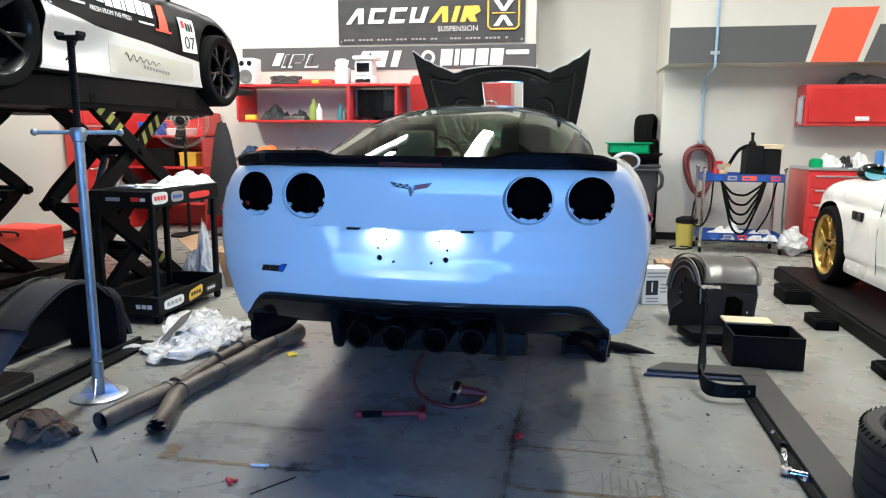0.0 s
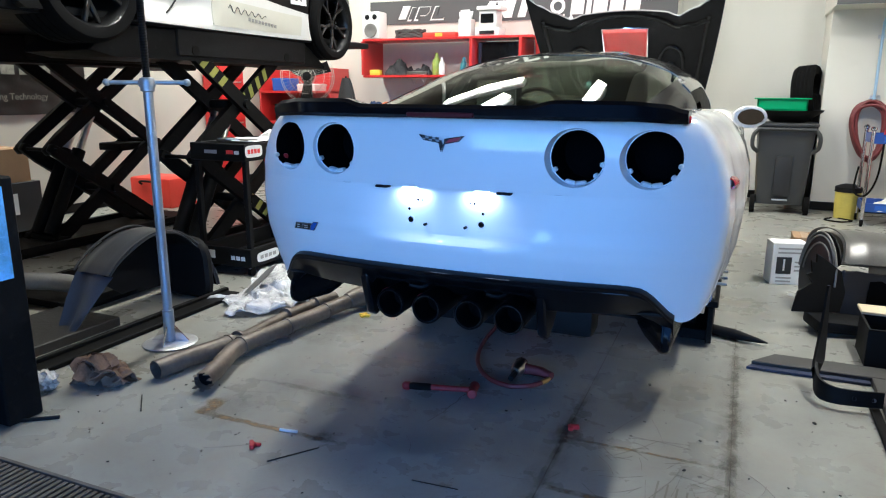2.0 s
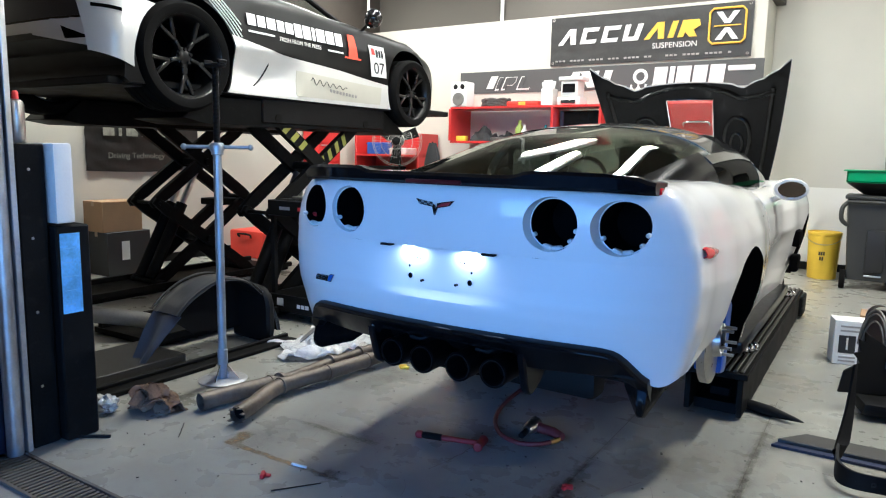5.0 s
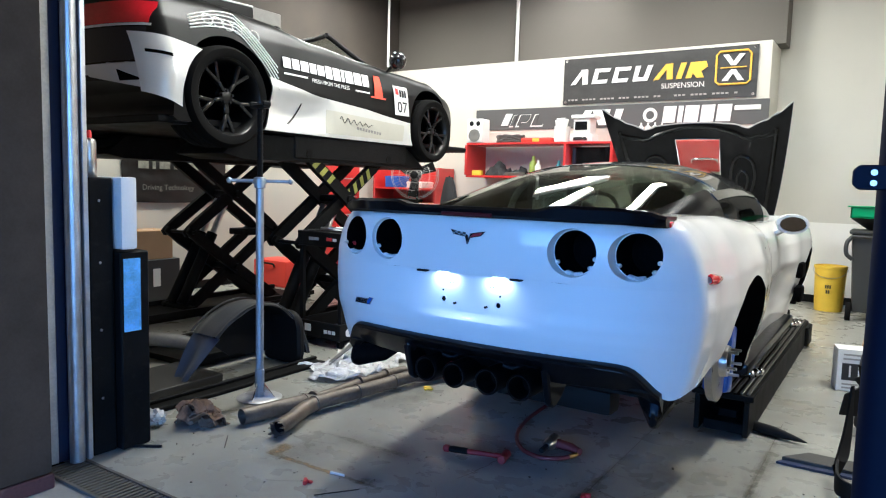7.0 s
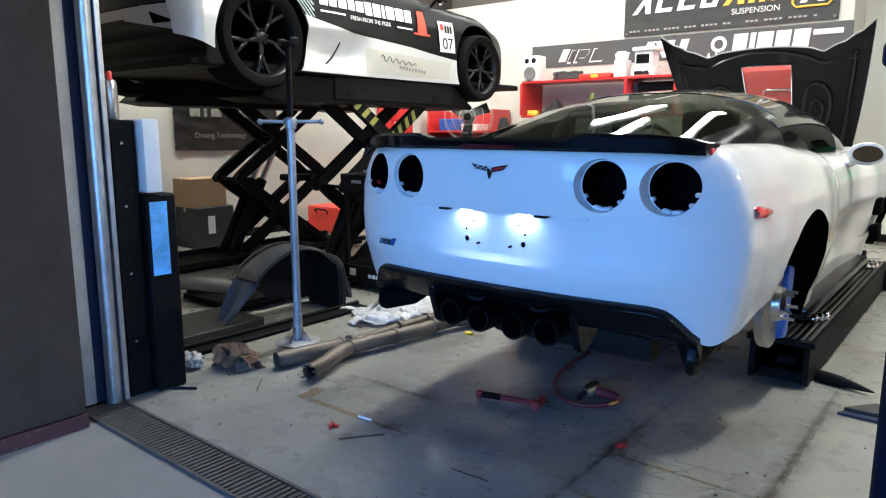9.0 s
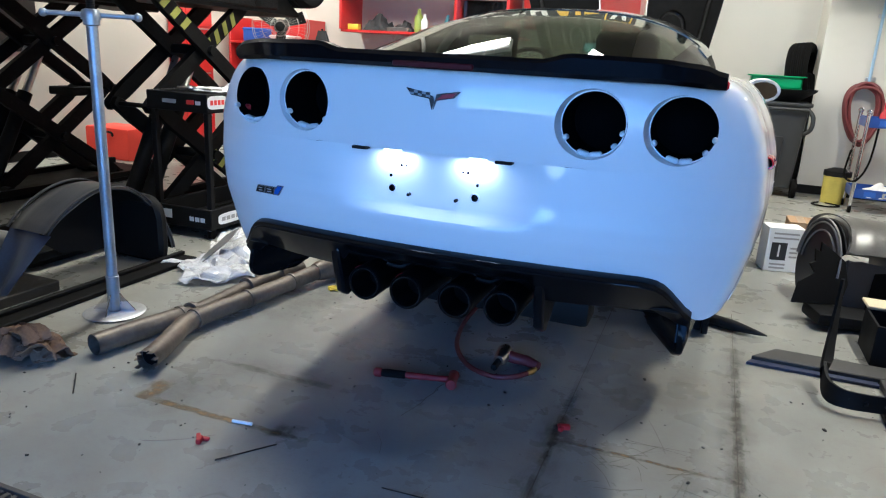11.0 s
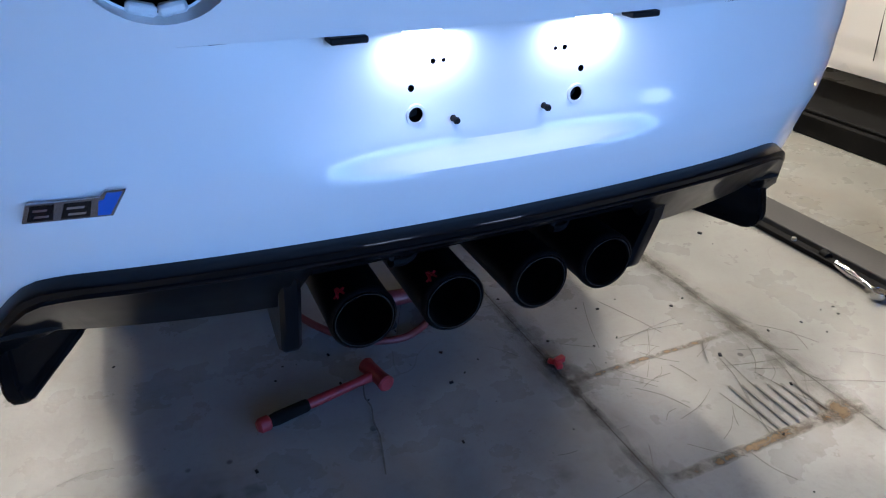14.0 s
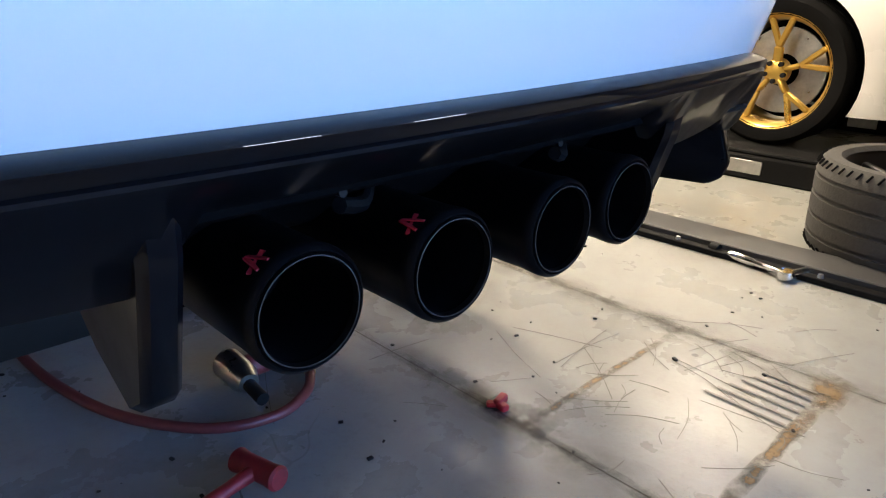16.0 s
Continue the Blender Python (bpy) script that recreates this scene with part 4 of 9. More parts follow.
    box(bm, -0.05, 0.07, -0.16, 0.16, -0.05, 0.06, 0.02, Matrix.Translation((CX + s * 0.80, 3.60, 0.575)) @ Matrix.Rotation(radians(80), 4, "X"), seg=2)
    part("brake_caliper", bm, mat("blue_caliper", (0.02, 0.08, 0.45), 0.35, coat=0.5), corvette, "blue brake caliper")
    bm = B()
    tube(bm, [(CX + s * 0.62, 3.44, 0.60), (CX + s * 0.80, 3.44, 0.60)], 0.05, 16)
    bar(bm, (CX + s * 0.50, 3.55, 0.52), (CX + s * 0.78, 3.46, 0.56), 0.05, 0.04)
    part("suspension_arm", bm, BLACK_DULL, corvette)

# raised bonnet, hinged at the nose
HOOD_B, HOOD_T = Vector((CX - 0.03, 6.92, 1.02)), Vector((CX - 0.05, 6.36, 1.99))


def hood_pt(a, b, off=0.0):
    # a across, b from hinge to the free edge
    k = 2 * a - 1
    half = 0.55 + 0.235 * b ** 0.8
    p = HOOD_B.lerp(HOOD_T, b)
    n = Vector((0, -math.sin(radians(62)), -math.cos(radians(62)))) * -1
    ax = abs(k)
    up = HOOD_T - HOOD_B
    up.normalize()
    dome = 0.075 * max(0, 1 - (ax / 0.55) ** 2) - 0.05 * max(0, ax - 0.5) * 2
    edge = lerp([(0, -0.065), (0.12, -0.065), (0.42, -0.070), (0.54, -0.095), (0.70, -0.03), (0.88, 0.053), (1.0, 0.145)], ax) * b ** 3
    return p + Vector((k * half, 0, 0)) + Vector((0, 0.886, 0.463)) * (dome + off) + up * edge


bm = B()
NA, NB = 32, 20
vs = [[bm.verts.new(hood_pt(i / NA, j / NB)) for j in range(NB + 1)] for i in range(NA + 1)]
for i in range(NA):
    for j in range(NB):
        if 12 <= i < 20 and 10 <= j < 17:
            continue
        bm.faces.new((vs[i][j], vs[i + 1][j], vs[i + 1][j + 1], vs[i][j + 1]))
thicken(bm, 0.012)
hood = part("bonnet", bm, [mat("satin_black_carbon", (0.004, 0.004, 0.0045), 0.14, var=0.3, scale=20, spec=0.03, bump=0.02, coat=0.09)], corvette, "raised bonnet showing its black carbon underside")
bm = B()
grid(bm, lambda a, b: hood_pt((12 + 8 * a) / NA, (10 + 7 * b) / NB, 0.002), 8, 7)
thicken(bm, 0.004)
part("bonnet_window", bm, GLASS_CLEAR, hood, "clear window in the bonnet").visible_shadow = False
bm = B()
loop = [hood_pt((12 + 8 * t) / NA, 10 / NB, -0.014) for t in (0, 0.5, 1)] + [hood_pt(20 / NA, (10 + 7 * t) / NB, -0.014) for t in (0.5, 1)] + [hood_pt((20 - 8 * t) / NA, 17 / NB, -0.014) for t in (0.5, 1)] + [hood_pt(12 / NA, 13.5 / NB, -0.014), hood_pt(12 / NA, 10 / NB, -0.014)]
tube(bm, loop, 0.008, 6)
part("window_frame", bm, CHROME, hood)
bm = B()
for (ca, cb, ra, rb, th) in ((0.235, 0.50, 0.075, 0.22, 0.016), (0.765, 0.50, 0.075, 0.22, 0.016), (0.235, 0.47, 0.035, 0.11, 0.012), (0.765, 0.47, 0.035, 0.11, 0.012)):
    tube(bm, [hood_pt(ca + ra * math.cos(2 * math.pi * k / 28), cb + rb * math.sin(2 * math.pi * k / 28), -0.016) for k in range(29)], th, 8)
for e in (0.07, 0.93):
    tube(bm, [hood_pt(e, b / 10, -0.016) for b in range(1, 10)], 0.018, 8)
tube(bm, [hood_pt(0.06 + 0.88 * t / 24, 0.92 - 0.05 * math.cos(t / 24 * 2 * math.pi), -0.016) for t in range(25)], 0.02, 8)
tagged(part("bonnet_ribs", bm, mat("rib_black", (0.004, 0.004, 0.004), 0.2, var=0.2, spec=0.2, bump=0.0), hood, "moulded bonnet ribs"), kind="stuff")
bm = B()
for e in (0.004, 0.996):
    tube(bm, [hood_pt(e, b / 10, 0) for b in range(11)], 0.009, 6)
tube(bm, [hood_pt(t / 40, 1.0, 0) for t in range(41)], 0.009, 6)
part("bonnet_edge", bm, mat("grey_bonnet_edge", (0.30, 0.30, 0.30), 0.4, var=0.1), hood, "white painted bonnet edge")

# ---------------------------------------------------------------- low lift under the white car
def runway(x0, x1, y0, y1, z0, z1, label):
    t = thing("lift_runway", ((x0 + x1) / 2, (y0 + y1) / 2, 0), label, "car lift", "runways of the low lift")
    bm = B()
    box(bm, x0, x1, y0, y1, z1 - 0.05, z1 - 0.012, 0.006)
    box(bm, x0 + 0.02, x0 + 0.05, y0, y1, z0, z1 - 0.05, 0.004)
    box(bm, x1 - 0.05, x1 - 0.02, y0, y1, z0, z1 - 0.05, 0.004)
    part("deck", bm, LIFT_BLACK, t)
    n = 9
    for i in range(n):
        bm = B()
        xa = x0 + 0.01 + (x1 - x0 - 0.02) * i / n
        box(bm, xa + 0.004, xa + (x1 - x0 - 0.02) / n - 0.012, y0 + 0.01, y1 - 0.01, z1 - 0.012, z1, 0.003)
        part("tread_rib", bm, mat("worn_dark_deck", (0.06, 0.055, 0.048), 0.5, var=0.35, scale=5, bump=0.2), t)
    bm = B()
    box(bm, x0 - 0.01, x1 + 0.01, y1, y1 + 0.28, z0, z1 - 0.08, 0.01)
    part("end_ramp", bm, LIFT_BLACK, t)
    bm = B()
    box(bm, x0 + 0.05, x1 - 0.05, y0 + 0.10, y1 - 0.10, 0.0, 0.06, 0.005)
    bar(bm, ((x0 + x1) / 2, y0 + 0.2, 0.08), ((x0 + x1) / 2, y1 - 0.3, z1 - 0.08), 0.10, 0.05)
    bar(bm, ((x0 + x1) / 2 + 0.06, y1 - 0.2, 0.08), ((x0 + x1) / 2 + 0.06, y0 + 0.3, z1 - 0.08), 0.06, 0.05)
    part("base", bm, LIFT_BLACK, t)
    return t


runway(-0.03, 0.30, 4.15, 6.95, 0.02, 0.27, "dark worn steel lift runway under the white car")
runway(-1.50, -1.17, 4.15, 6.95, 0.02, 0.27, "dark worn steel lift runway under the white car")
for yy in (4.55, 6.45):
    for xx in (0.12, -1.33):
        t = thing("lift_pad", (xx, yy, 0.27), "black rubber lifting block with bright steel screw", "lift pad", "lifting pads")
        bm = B()
        box(bm, xx - 0.07, xx + 0.07, yy - 0.09, yy + 0.09, 0.272, 0.40, 0.008)
        part("rubber_block", bm, RUBBER, t)
        bm = B()
        for k in range(3):
            bmesh.ops.create_uvsphere(bm, u_segments=10, v_segments=6, radius=0.028, matrix=Matrix.Translation((xx + 0.10 + 0.02 * k, yy - 0.05 + 0.045 * k, 0.298)))
        part("screw_head", bm, CHROME, t)
bm = B()
box(bm, CX - 0.42, CX + 0.42, 3.2, 3.35, 0.30, 0.42, 0.03, seg=2)
part("subframe", bm, BLACK_DULL, corvette)

# ---------------------------------------------------------------- tall scissor lift with the raised car
scissor = thing("scissor_lift", (-4.2, 4.9, 0), "tall black scissor lift raised under a race-wrapped car", "car lift")
SY0, SY1 = 4.45, 5.55
HAZARD = mat("hazard_yellow", (0.27, 0.27, 0.04), 0.6, var=0.2)


def scissor_arm(x, ya, za, yb, zb, stripes=()):
    """A deep box arm whose ends narrow to the pivots; stripes are shares of its length."""
    d = Vector((0, yb - ya, zb - za))
    L = d.length
    m = Matrix(((1, 0, 0, x), (0, d.y / L, -d.z / L, ya), (0, d.z / L, d.y / L, za), (0, 0, 0, 1))) @ Matrix(((0, 0, 1, -0.025), (1, 0, 0, 0), (0, 1, 0, 0), (0, 0, 0, 1)))
    bm = B()
    plate(bm, [(-0.045, -0.030), (0.0, -0.042), (0.14, -0.054), (L - 0.14, -0.054), (L, -0.042), (L + 0.045, -0.030), (L + 0.045, 0.030), (L, 0.042), (L - 0.14, 0.054), (0.14, 0.054), (0.0, 0.042), (-0.045, 0.030)], 0.05, m, bevel=0.004)
    arm = part("scissor_arm", bm, LIFT_BLACK, scissor)
    for f in stripes:
        bm = B()
        plate(bm, [(f * L, -0.045), (f * L + 0.05, -0.045), (f * L + 0.075, 0.045), (f * L + 0.025, 0.045)], 0.002, m @ Matrix.Translation((0, 0, 0.051)))
        part("hazard_stripe", bm, HAZARD, arm, "worn yellow hazard stripe")


for sx in (-3.62, -5.17):
    for off in (-0.17, 0.17):
        x = sx + off
        near = off > 0 and sx > -4
        for za, zb in ((0.06, 0.83), (0.83, 1.60)):
            scissor_arm(x, SY0, za, SY1, zb, [0.52 + 0.085 * k for k in range(4)] if near and za > 0.5 else ())
            scissor_arm(x + 0.056, SY1, za, SY0, zb, [(0.70 if za > 0.5 else 0.30) + 0.085 * k for k in range(3)] if near else ())
    for z in (0.06, 0.445, 0.83, 1.215, 1.60):
        for y in ((SY0, SY1) if z in (0.06, 0.83, 1.60) else ((SY0 + SY1) / 2,)):
            bm = B()
            r = 0.016 if z == 0.83 and y == SY0 else 0.036
            tube(bm, [(sx - 0.23, y, z), (sx + 0.28, y, z)], r, 12)
            part("pivot_pin", bm, LIFT_BLACK, scissor)
    bm = B()
    box(bm, sx - 0.14, sx + 0.14, SY1 - 0.34, SY1 - 0.05, 0.76, 0.83, 0.01)
    part("cross_plate", bm, LIFT_BLACK, scissor)
    for q in (-0.07, 0.09):
        bm = B()
        tube(bm, [(sx + q, SY0 - 0.02, 0.10), (sx + q, SY0 + 0.36, 0.80)], 0.055, 16)
        ram = part("ram", bm, LIFT_BLACK, scissor, "black hydraulic ram")
        bm = B()
        tube(bm, [(sx + q, SY0 + 0.36, 0.80), (sx + q, SY0 + 0.55, 1.15)], 0.03, 12)
        part("ram_rod", bm, STEEL, ram, "bright steel rod")
    bm = B()
    plate(bm, [(3.55, 1.56), (3.75, 1.53), (5.9, 1.53), (6.16, 1.515), (6.18, 1.545), (5.86, 1.735), (3.75, 1.735)], 0.58, Matrix(((0, 0, 1, sx - 0.32), (1, 0, 0, 0), (0, 1, 0, 0), (0, 0, 0, 1))), bevel=0.008)
    part("platform", bm, LIFT_BLACK, scissor)
    bm = B()
    box(bm, sx - 0.02, sx + 0.275, 4.28, 5.84, 1.555, 1.75, 0.012)
    part("side_ramp", bm, mat("tread_plate", (0.009, 0.009, 0.009), 0.5, var=0.3, scale=60, fine=200, bump=0.8, spec=0.09), scissor, "black tread-plate ramp")
    for yy in (3.95, 5.6):
        part("lift_block", box(B(), sx - 0.1, sx + 0.2, yy - 0.1, yy + 0.1, 1.735, 1.775, 0.01), RUBBER, scissor)
    bm = B()
    box(bm, sx - 0.35, sx + 0.35, 3.2, 6.0, 0.006, 0.05, 0.004)
    for xx in (sx - 0.30, sx + 0.36):
        box(bm, xx, xx + 0.05, 3.2, 6.0, 0.05, 0.10, 0.004)
    part("base_frame", bm, LIFT_BLACK, scissor)

# ---------------------------------------------------------------- the raised black and white roadster
LX, LG = -4.27, 1.64
roadster = thing("raised_sports_car", (LX, 4.87, LG), "black and white wrapped low roadster raised on a lift", "car")
BLACK_SATIN = mat("satin_black_wrap", (0.006, 0.0058, 0.0056), 0.38, var=0.15, bump=0.0, spec=0.2)
ROAD_WHITE = mat("white_wrap", (0.72, 0.71, 0.67), 0.35, var=0.04, bump=0.0, coat=0.5)
LW = [(2.6, 0.98), (3.2, 1.02), (3.6, 1.035), (4.2, 1.0), (4.8, 0.965), (5.4, 0.96), (5.9, 0.985), (6.3, 0.985), (6.8, 0.90), (7.2, 0.8)]
LZ = [(2.75, 0.96), (3.1, 1.02), (3.5, 1.035), (4.0, 1.01), (4.6, 0.93), (5.3, 0.875), (5.8, 0.835), (6.2, 0.81), (6.6, 0.70), (7.2, 0.46)]


def road_w(y, z, zt):
    zr = z - LG
    p = lin([(0.1, 0.97), (0.25, 0.99), (0.42, 1.0), (0.62, 0.975), (0.82, 0.91), (1.05, 0.80)], zr)
    w = lerp(LW, y) * p
    d = zt - z
    if d < 0.09:
        k = (0.09 - d) / 0.09
        w -= 0.09 * (1 - math.sqrt(max(0, 1 - k * k)))
    return w


def road_dent(y, z):
    k = max(0, 1 - ((y - 4.25) / 0.45) ** 2) * max(0, 1 - ((z - LG - 0.30) / 0.15) ** 2)
    return -0.07 * k


def road_pick(c, n):
    zr = c.z - LG
    if n.y < -0.55 and c.y < 3.3:
        return 1 if 0.44 < zr < 0.50 else 0
    return 0


RP = dict(cx=LX, D=0.26, Dn=0.7, y0=2.82, y1=7.2, NV=44, M=84, crown=0.05,
          zb=lambda c, y: LG + (lin([(2.82, 0.40), (2.95, 0.32), (3.10, 0.12), (3.3, 0.12)], y) if c[0] != "f" else 0.12),
          zt=lambda y: LG + lerp(LZ, y), w=road_w, rear=lambda z, x: lin([(LG + 0.1, 0.20), (LG + 0.5, 0.05), (LG + 0.8, 0.0), (LG + 1.0, 0.05)], z), front=lambda z: 0.0, dent=road_dent)
rbody = car_body("body", roadster, RP, [BLACK_SATIN, ROAD_WHITE], road_pick)
bpy.context.view_layer.update()
for s in (1, -1):
    cut(rbody, arch_cutter(LX + s * 0.55, LX + s * 1.3, 3.55, 2.0, 0.405), VOID)
    cut(rbody, arch_cutter(LX + s * 0.55, LX + s * 1.3, 6.19, 1.98, 0.368), VOID)
cab = B()
box(cab, LX - 0.62, LX + 0.62, 4.40, 5.35, LG + 0.45, LG + 1.3, 0.05)
cut(rbody, cab, VOID)
for s in (1, -1):
    for (wy, wr, ww) in ((3.54, 0.368, 0.34), (6.20, 0.328, 0.25)):
        wheel(roadster, LX + s * (1.0 - ww / 2 + 0.025), wy, 1.60 + wr, wr, ww, s, mat("gloss_black_rim", (0.006, 0.006, 0.006), 0.3, var=0.1, bump=0, coat=0.15, spec=0.3), 5, wr * 0.74, "split", None, False)
# side scoop outline, windscreen, rear lamps, mirror, wing
bm = B()
tube(bm, spline([(LX + 0.985, 4.0, LG + 0.48), (LX + 0.955, 4.25, LG + 0.43), (LX + 0.945, 4.33, LG + 0.38), (LX + 0.945, 4.25, LG + 0.26), (LX + 0.975, 4.15, LG + 0.19)], 6), 0.006, 6)
part("side_scoop", bm, BLACK_SATIN, roadster, "black scoop edge")
bm = B()
grid(bm, lambda a, b: Vector((LX + (2 * a - 1) * (0.62 - 0.10 * b), 5.75 - 0.55 * b - 0.12 * (2 * a - 1) ** 2, LG + 0.86 + 0.25 * b)), 14, 6)
thicken(bm, 0.005)
part("windscreen", bm, GLASS_CLEAR, roadster, "low windscreen")
bm = B()
tube(bm, [Vector((LX + (2 * a / 14 - 1) * 0.52, 5.20 - 0.12 * (2 * a / 14 - 1) ** 2, LG + 1.11)) for a in range(15)], 0.024, 8)
for s in (1, -1):
    tube(bm, [(LX + s * 0.62, 5.63, LG + 0.86), (LX + s * 0.52, 5.08, LG + 1.11)], 0.026, 8)
part("screen_frame", bm, BLACK_SATIN, roadster)
bm = B()
for s in (1, -1):
    box(bm, LX + s * 0.33 - 0.2, LX + s * 0.33 + 0.2, 4.42, 4.55, LG + 0.6, LG + 1.08, 0.07, seg=3)
part("headrests", bm, BLACK_SATIN, roadster)
bm = B()
plate(bm, [(3.20, 1.05), (3.30, 1.07), (3.99, 1.098), (4.00, 1.01), (3.95, 0.985), (3.3, 1.0)], 1.50, Matrix(((0, 0, 1, LX - 0.75), (1, 0, 0, 0), (0, 1, 0, LG), (0, 0, 0, 1))), bevel=0.01)
part("rear_wing", bm, BLACK_SATIN, roadster, "raised black engine cover")
for s in (1, -1):
    bm = B()
    tube(bm, [(LX + s * 0.745, 3.24, LG + 1.062), (LX + s * 0.745, 3.32, LG + 1.075), (LX + s * 0.745, 3.985, LG + 1.100)], 0.008, 6)
    part("cover_edge", bm, ROAD_WHITE, roadster, "white edge of the engine cover")


def tail_skin(bm, xa, xb, za, zb, out, wedge=False, nu=14, drop=0.0):
    """A thin panel laid on the roadster's rounded tail."""
    def at(u, v):
        x = xa + (xb - xa) * u
        lo = za - drop * u
        z = lo + (zb - lo) * (v * (1 - u) if wedge else v)
        w = road_w(2.95, LG + z, LG + 0.99)
        q = min(0.995, abs(x) / w) ** 3
        y = 2.82 + 0.26 * (1 - math.sqrt(1 - q)) + RP["rear"](LG + z, x) * (1 - q) ** 0.25
        return Vector((LX + x, y - out, LG + z))
    grid(bm, at, nu, 4)
    thicken(bm, 0.005)


for s in (1, -1):
    bm = B()
    bmesh.ops.create_uvsphere(bm, u_segments=14, v_segments=8, radius=1, matrix=Matrix.Translation((LX + s * 1.05, 5.50, LG + 0.90)) @ Matrix.Diagonal((0.09, 0.075, 0.085, 1)))
    mir = part("door_mirror", bm, BLACK_GLOSS, roadster)
    bm = B()
    bar(bm, (LX + s * 0.84, 5.58, LG + 0.81), (LX + s * 1.0, 5.52, LG + 0.88), 0.03, 0.015)
    part("mirror_arm", bm, BLACK_SATIN, mir)
    bm = B()
    tail_skin(bm, s * 0.36, s * 0.885, 0.755, 0.905, 0.010)
    part("tail_lamp", bm, TAIL_RED, roadster, "red tail lamp")
    bm = B()
    tail_skin(bm, s * 0.36, s * 0.90, 0.737, 0.752, 0.012)
    part("lamp_trim", bm, ROAD_WHITE, roadster, "thin white strip under the lamp")
    bm = B()
    tail_skin(bm, s * 0.30, s * 0.93, 0.425, 0.50, 0.008, drop=0.11)
    part("rear_bumper", bm, ROAD_WHITE, roadster, "white wrapped rear bumper corner")
    bm = B()
    tail_skin(bm, s * 0.62, s * 0.84, 0.385, 0.46, 0.012, True)
    part("bumper_intake", bm, VOID, roadster, "dark three-cornered bumper intake")
bm = B()
tail_skin(bm, -0.93, 0.93, 0.515, 0.730, 0.006, nu=24)
part("rear_grille", bm, mat("blue_black_mesh", (0.012, 0.014, 0.022), 0.35, var=0.3, scale=120, bump=0.4), roadster, "dark rear mesh panel")
bm = B()
box(bm, LX - 0.93, LX + 0.93, 3.0, 7.0, LG + 0.105, LG + 0.16, 0.01)
part("under_tray", bm, BLACK_DULL, roadster)
# door graphics as plain shapes; number panel


def on_side(y, z, lift=0.004):
    """On the roadster's flank, which leans in towards the top."""
    x = LX + road_w(y, LG + z, LG + lerp(LZ, y)) + lift
    return x


def flank(y0, z0, y1, z1, y2, z2, y3, z3, bm):
    def at(u, v):
        y = (y0 * (1 - u) + y1 * u) * (1 - v) + (y3 * (1 - u) + y2 * u) * v
        z = (z0 * (1 - u) + z1 * u) * (1 - v) + (z3 * (1 - u) + z2 * u) * v
        return Vector((on_side(y, z, 0.013), y, LG + z))
    grid(bm, at, 6, 6)


# white lower panels, wrapped on the flank
def flank_x(y, z, lift):
    w = road_w(y, LG + z, LG + lerp(LZ, y))
    if y < 3.08:
        c = max(-1, min(1, 1 - (y - 2.82) / 0.26))
        w *= math.sqrt(max(0, 1 - c * c)) ** (2 / 3)
    return w + lift + road_dent(y, LG + z)


for s in (1, -1):
    def sill(u, v):
        top = lin([(3.90, 0.53), (4.41, 0.45), (5.15, 0.405), (5.84, 0.335)], 3.90 + 1.94 * u)
        z = 0.118 + (top - 0.118) * v
        y0 = 3.55 + math.sqrt(max(0.0, 0.412 ** 2 - (z - 0.36) ** 2))
        y1 = 6.19 - math.sqrt(max(0.0, 0.375 ** 2 - (z - 0.34) ** 2))
        y = y0 + (y1 - y0) * u
        return Vector((LX + s * flank_x(y, z, 0.005), y, LG + z))

    bm = B()
    grid(bm, sill, 60, 16)
    thicken(bm, 0.003)
    part("sill_panel", bm, ROAD_WHITE, roadster, "white wrapped sill panel")

    def quarter(u, v):
        z = lin([(0, 0.30), (1, 0.70)], v)
        y1 = 3.55 - math.sqrt(max(0.0, 0.412 ** 2 - (z - 0.36) ** 2)) - 0.004
        y0 = 2.895 + 0.03 * (1 - v)
        y = y0 + (y1 - y0) * u
        zz = z - 0.085 * u * (1 - v) - 0.07 * u * v
        return Vector((LX + s * flank_x(y, zz, 0.006), y, LG + zz))

    bm = B()
    grid(bm, quarter, 24, 14)
    thicken(bm, 0.003)
    part("rear_corner_panel", bm, ROAD_WHITE, roadster, "white wrapped rear corner")
    bm = B()
    grid(bm, lambda u, v: Vector((LX + s * flank_x(2.94 + 0.13 * u, 0.56 + 0.022 * v - 0.02 * u, 0.011), 2.94 + 0.13 * u, LG + 0.56 + 0.022 * v - 0.02 * u)), 8, 1)
    thicken(bm, 0.003)
    part("corner_slot", bm, VOID, roadster)
    bm = B()
    grid(bm, lambda u, v: Vector((LX + s * flank_x(4.62 + 1.10 * u, 0.15 + (0.20 - 0.045 * u) * v, 0.009), 4.62 + 1.10 * u, LG + 0.15 + (0.20 - 0.045 * u) * v)), 24, 3)
    thicken(bm, 0.002)
    part("cream_inset", bm, mat("cream_vinyl", (0.62, 0.60, 0.50), 0.4, var=0.04, bump=0.0), roadster, "cream vinyl strip on the sill")
# a row of block shapes in place of the trade name
yb = 4.09
for k in range(11):
    wl = (0.085, 0.08, 0.095, 0.08, 0.09, 0.085, 0.09, 0.035, 0.10, 0.10, 0.09)[k]
    bm = B()
    sl = 0.012
    lo, hi = (0.628, 0.715) if k < 5 else (0.615, 0.725)
    flank(yb, lo, yb + wl, lo, yb + wl + sl, hi, yb + sl, hi, bm)
    thicken(bm, 0.002)
    part("door_block", bm, INK_WHITE, roadster, "white block of a sponsor name")
    yb += wl + 0.018
bm = B()
flank(4.09, 0.575, 4.36, 0.575, 4.36, 0.589, 4.09, 0.589, bm)
thicken(bm, 0.002)
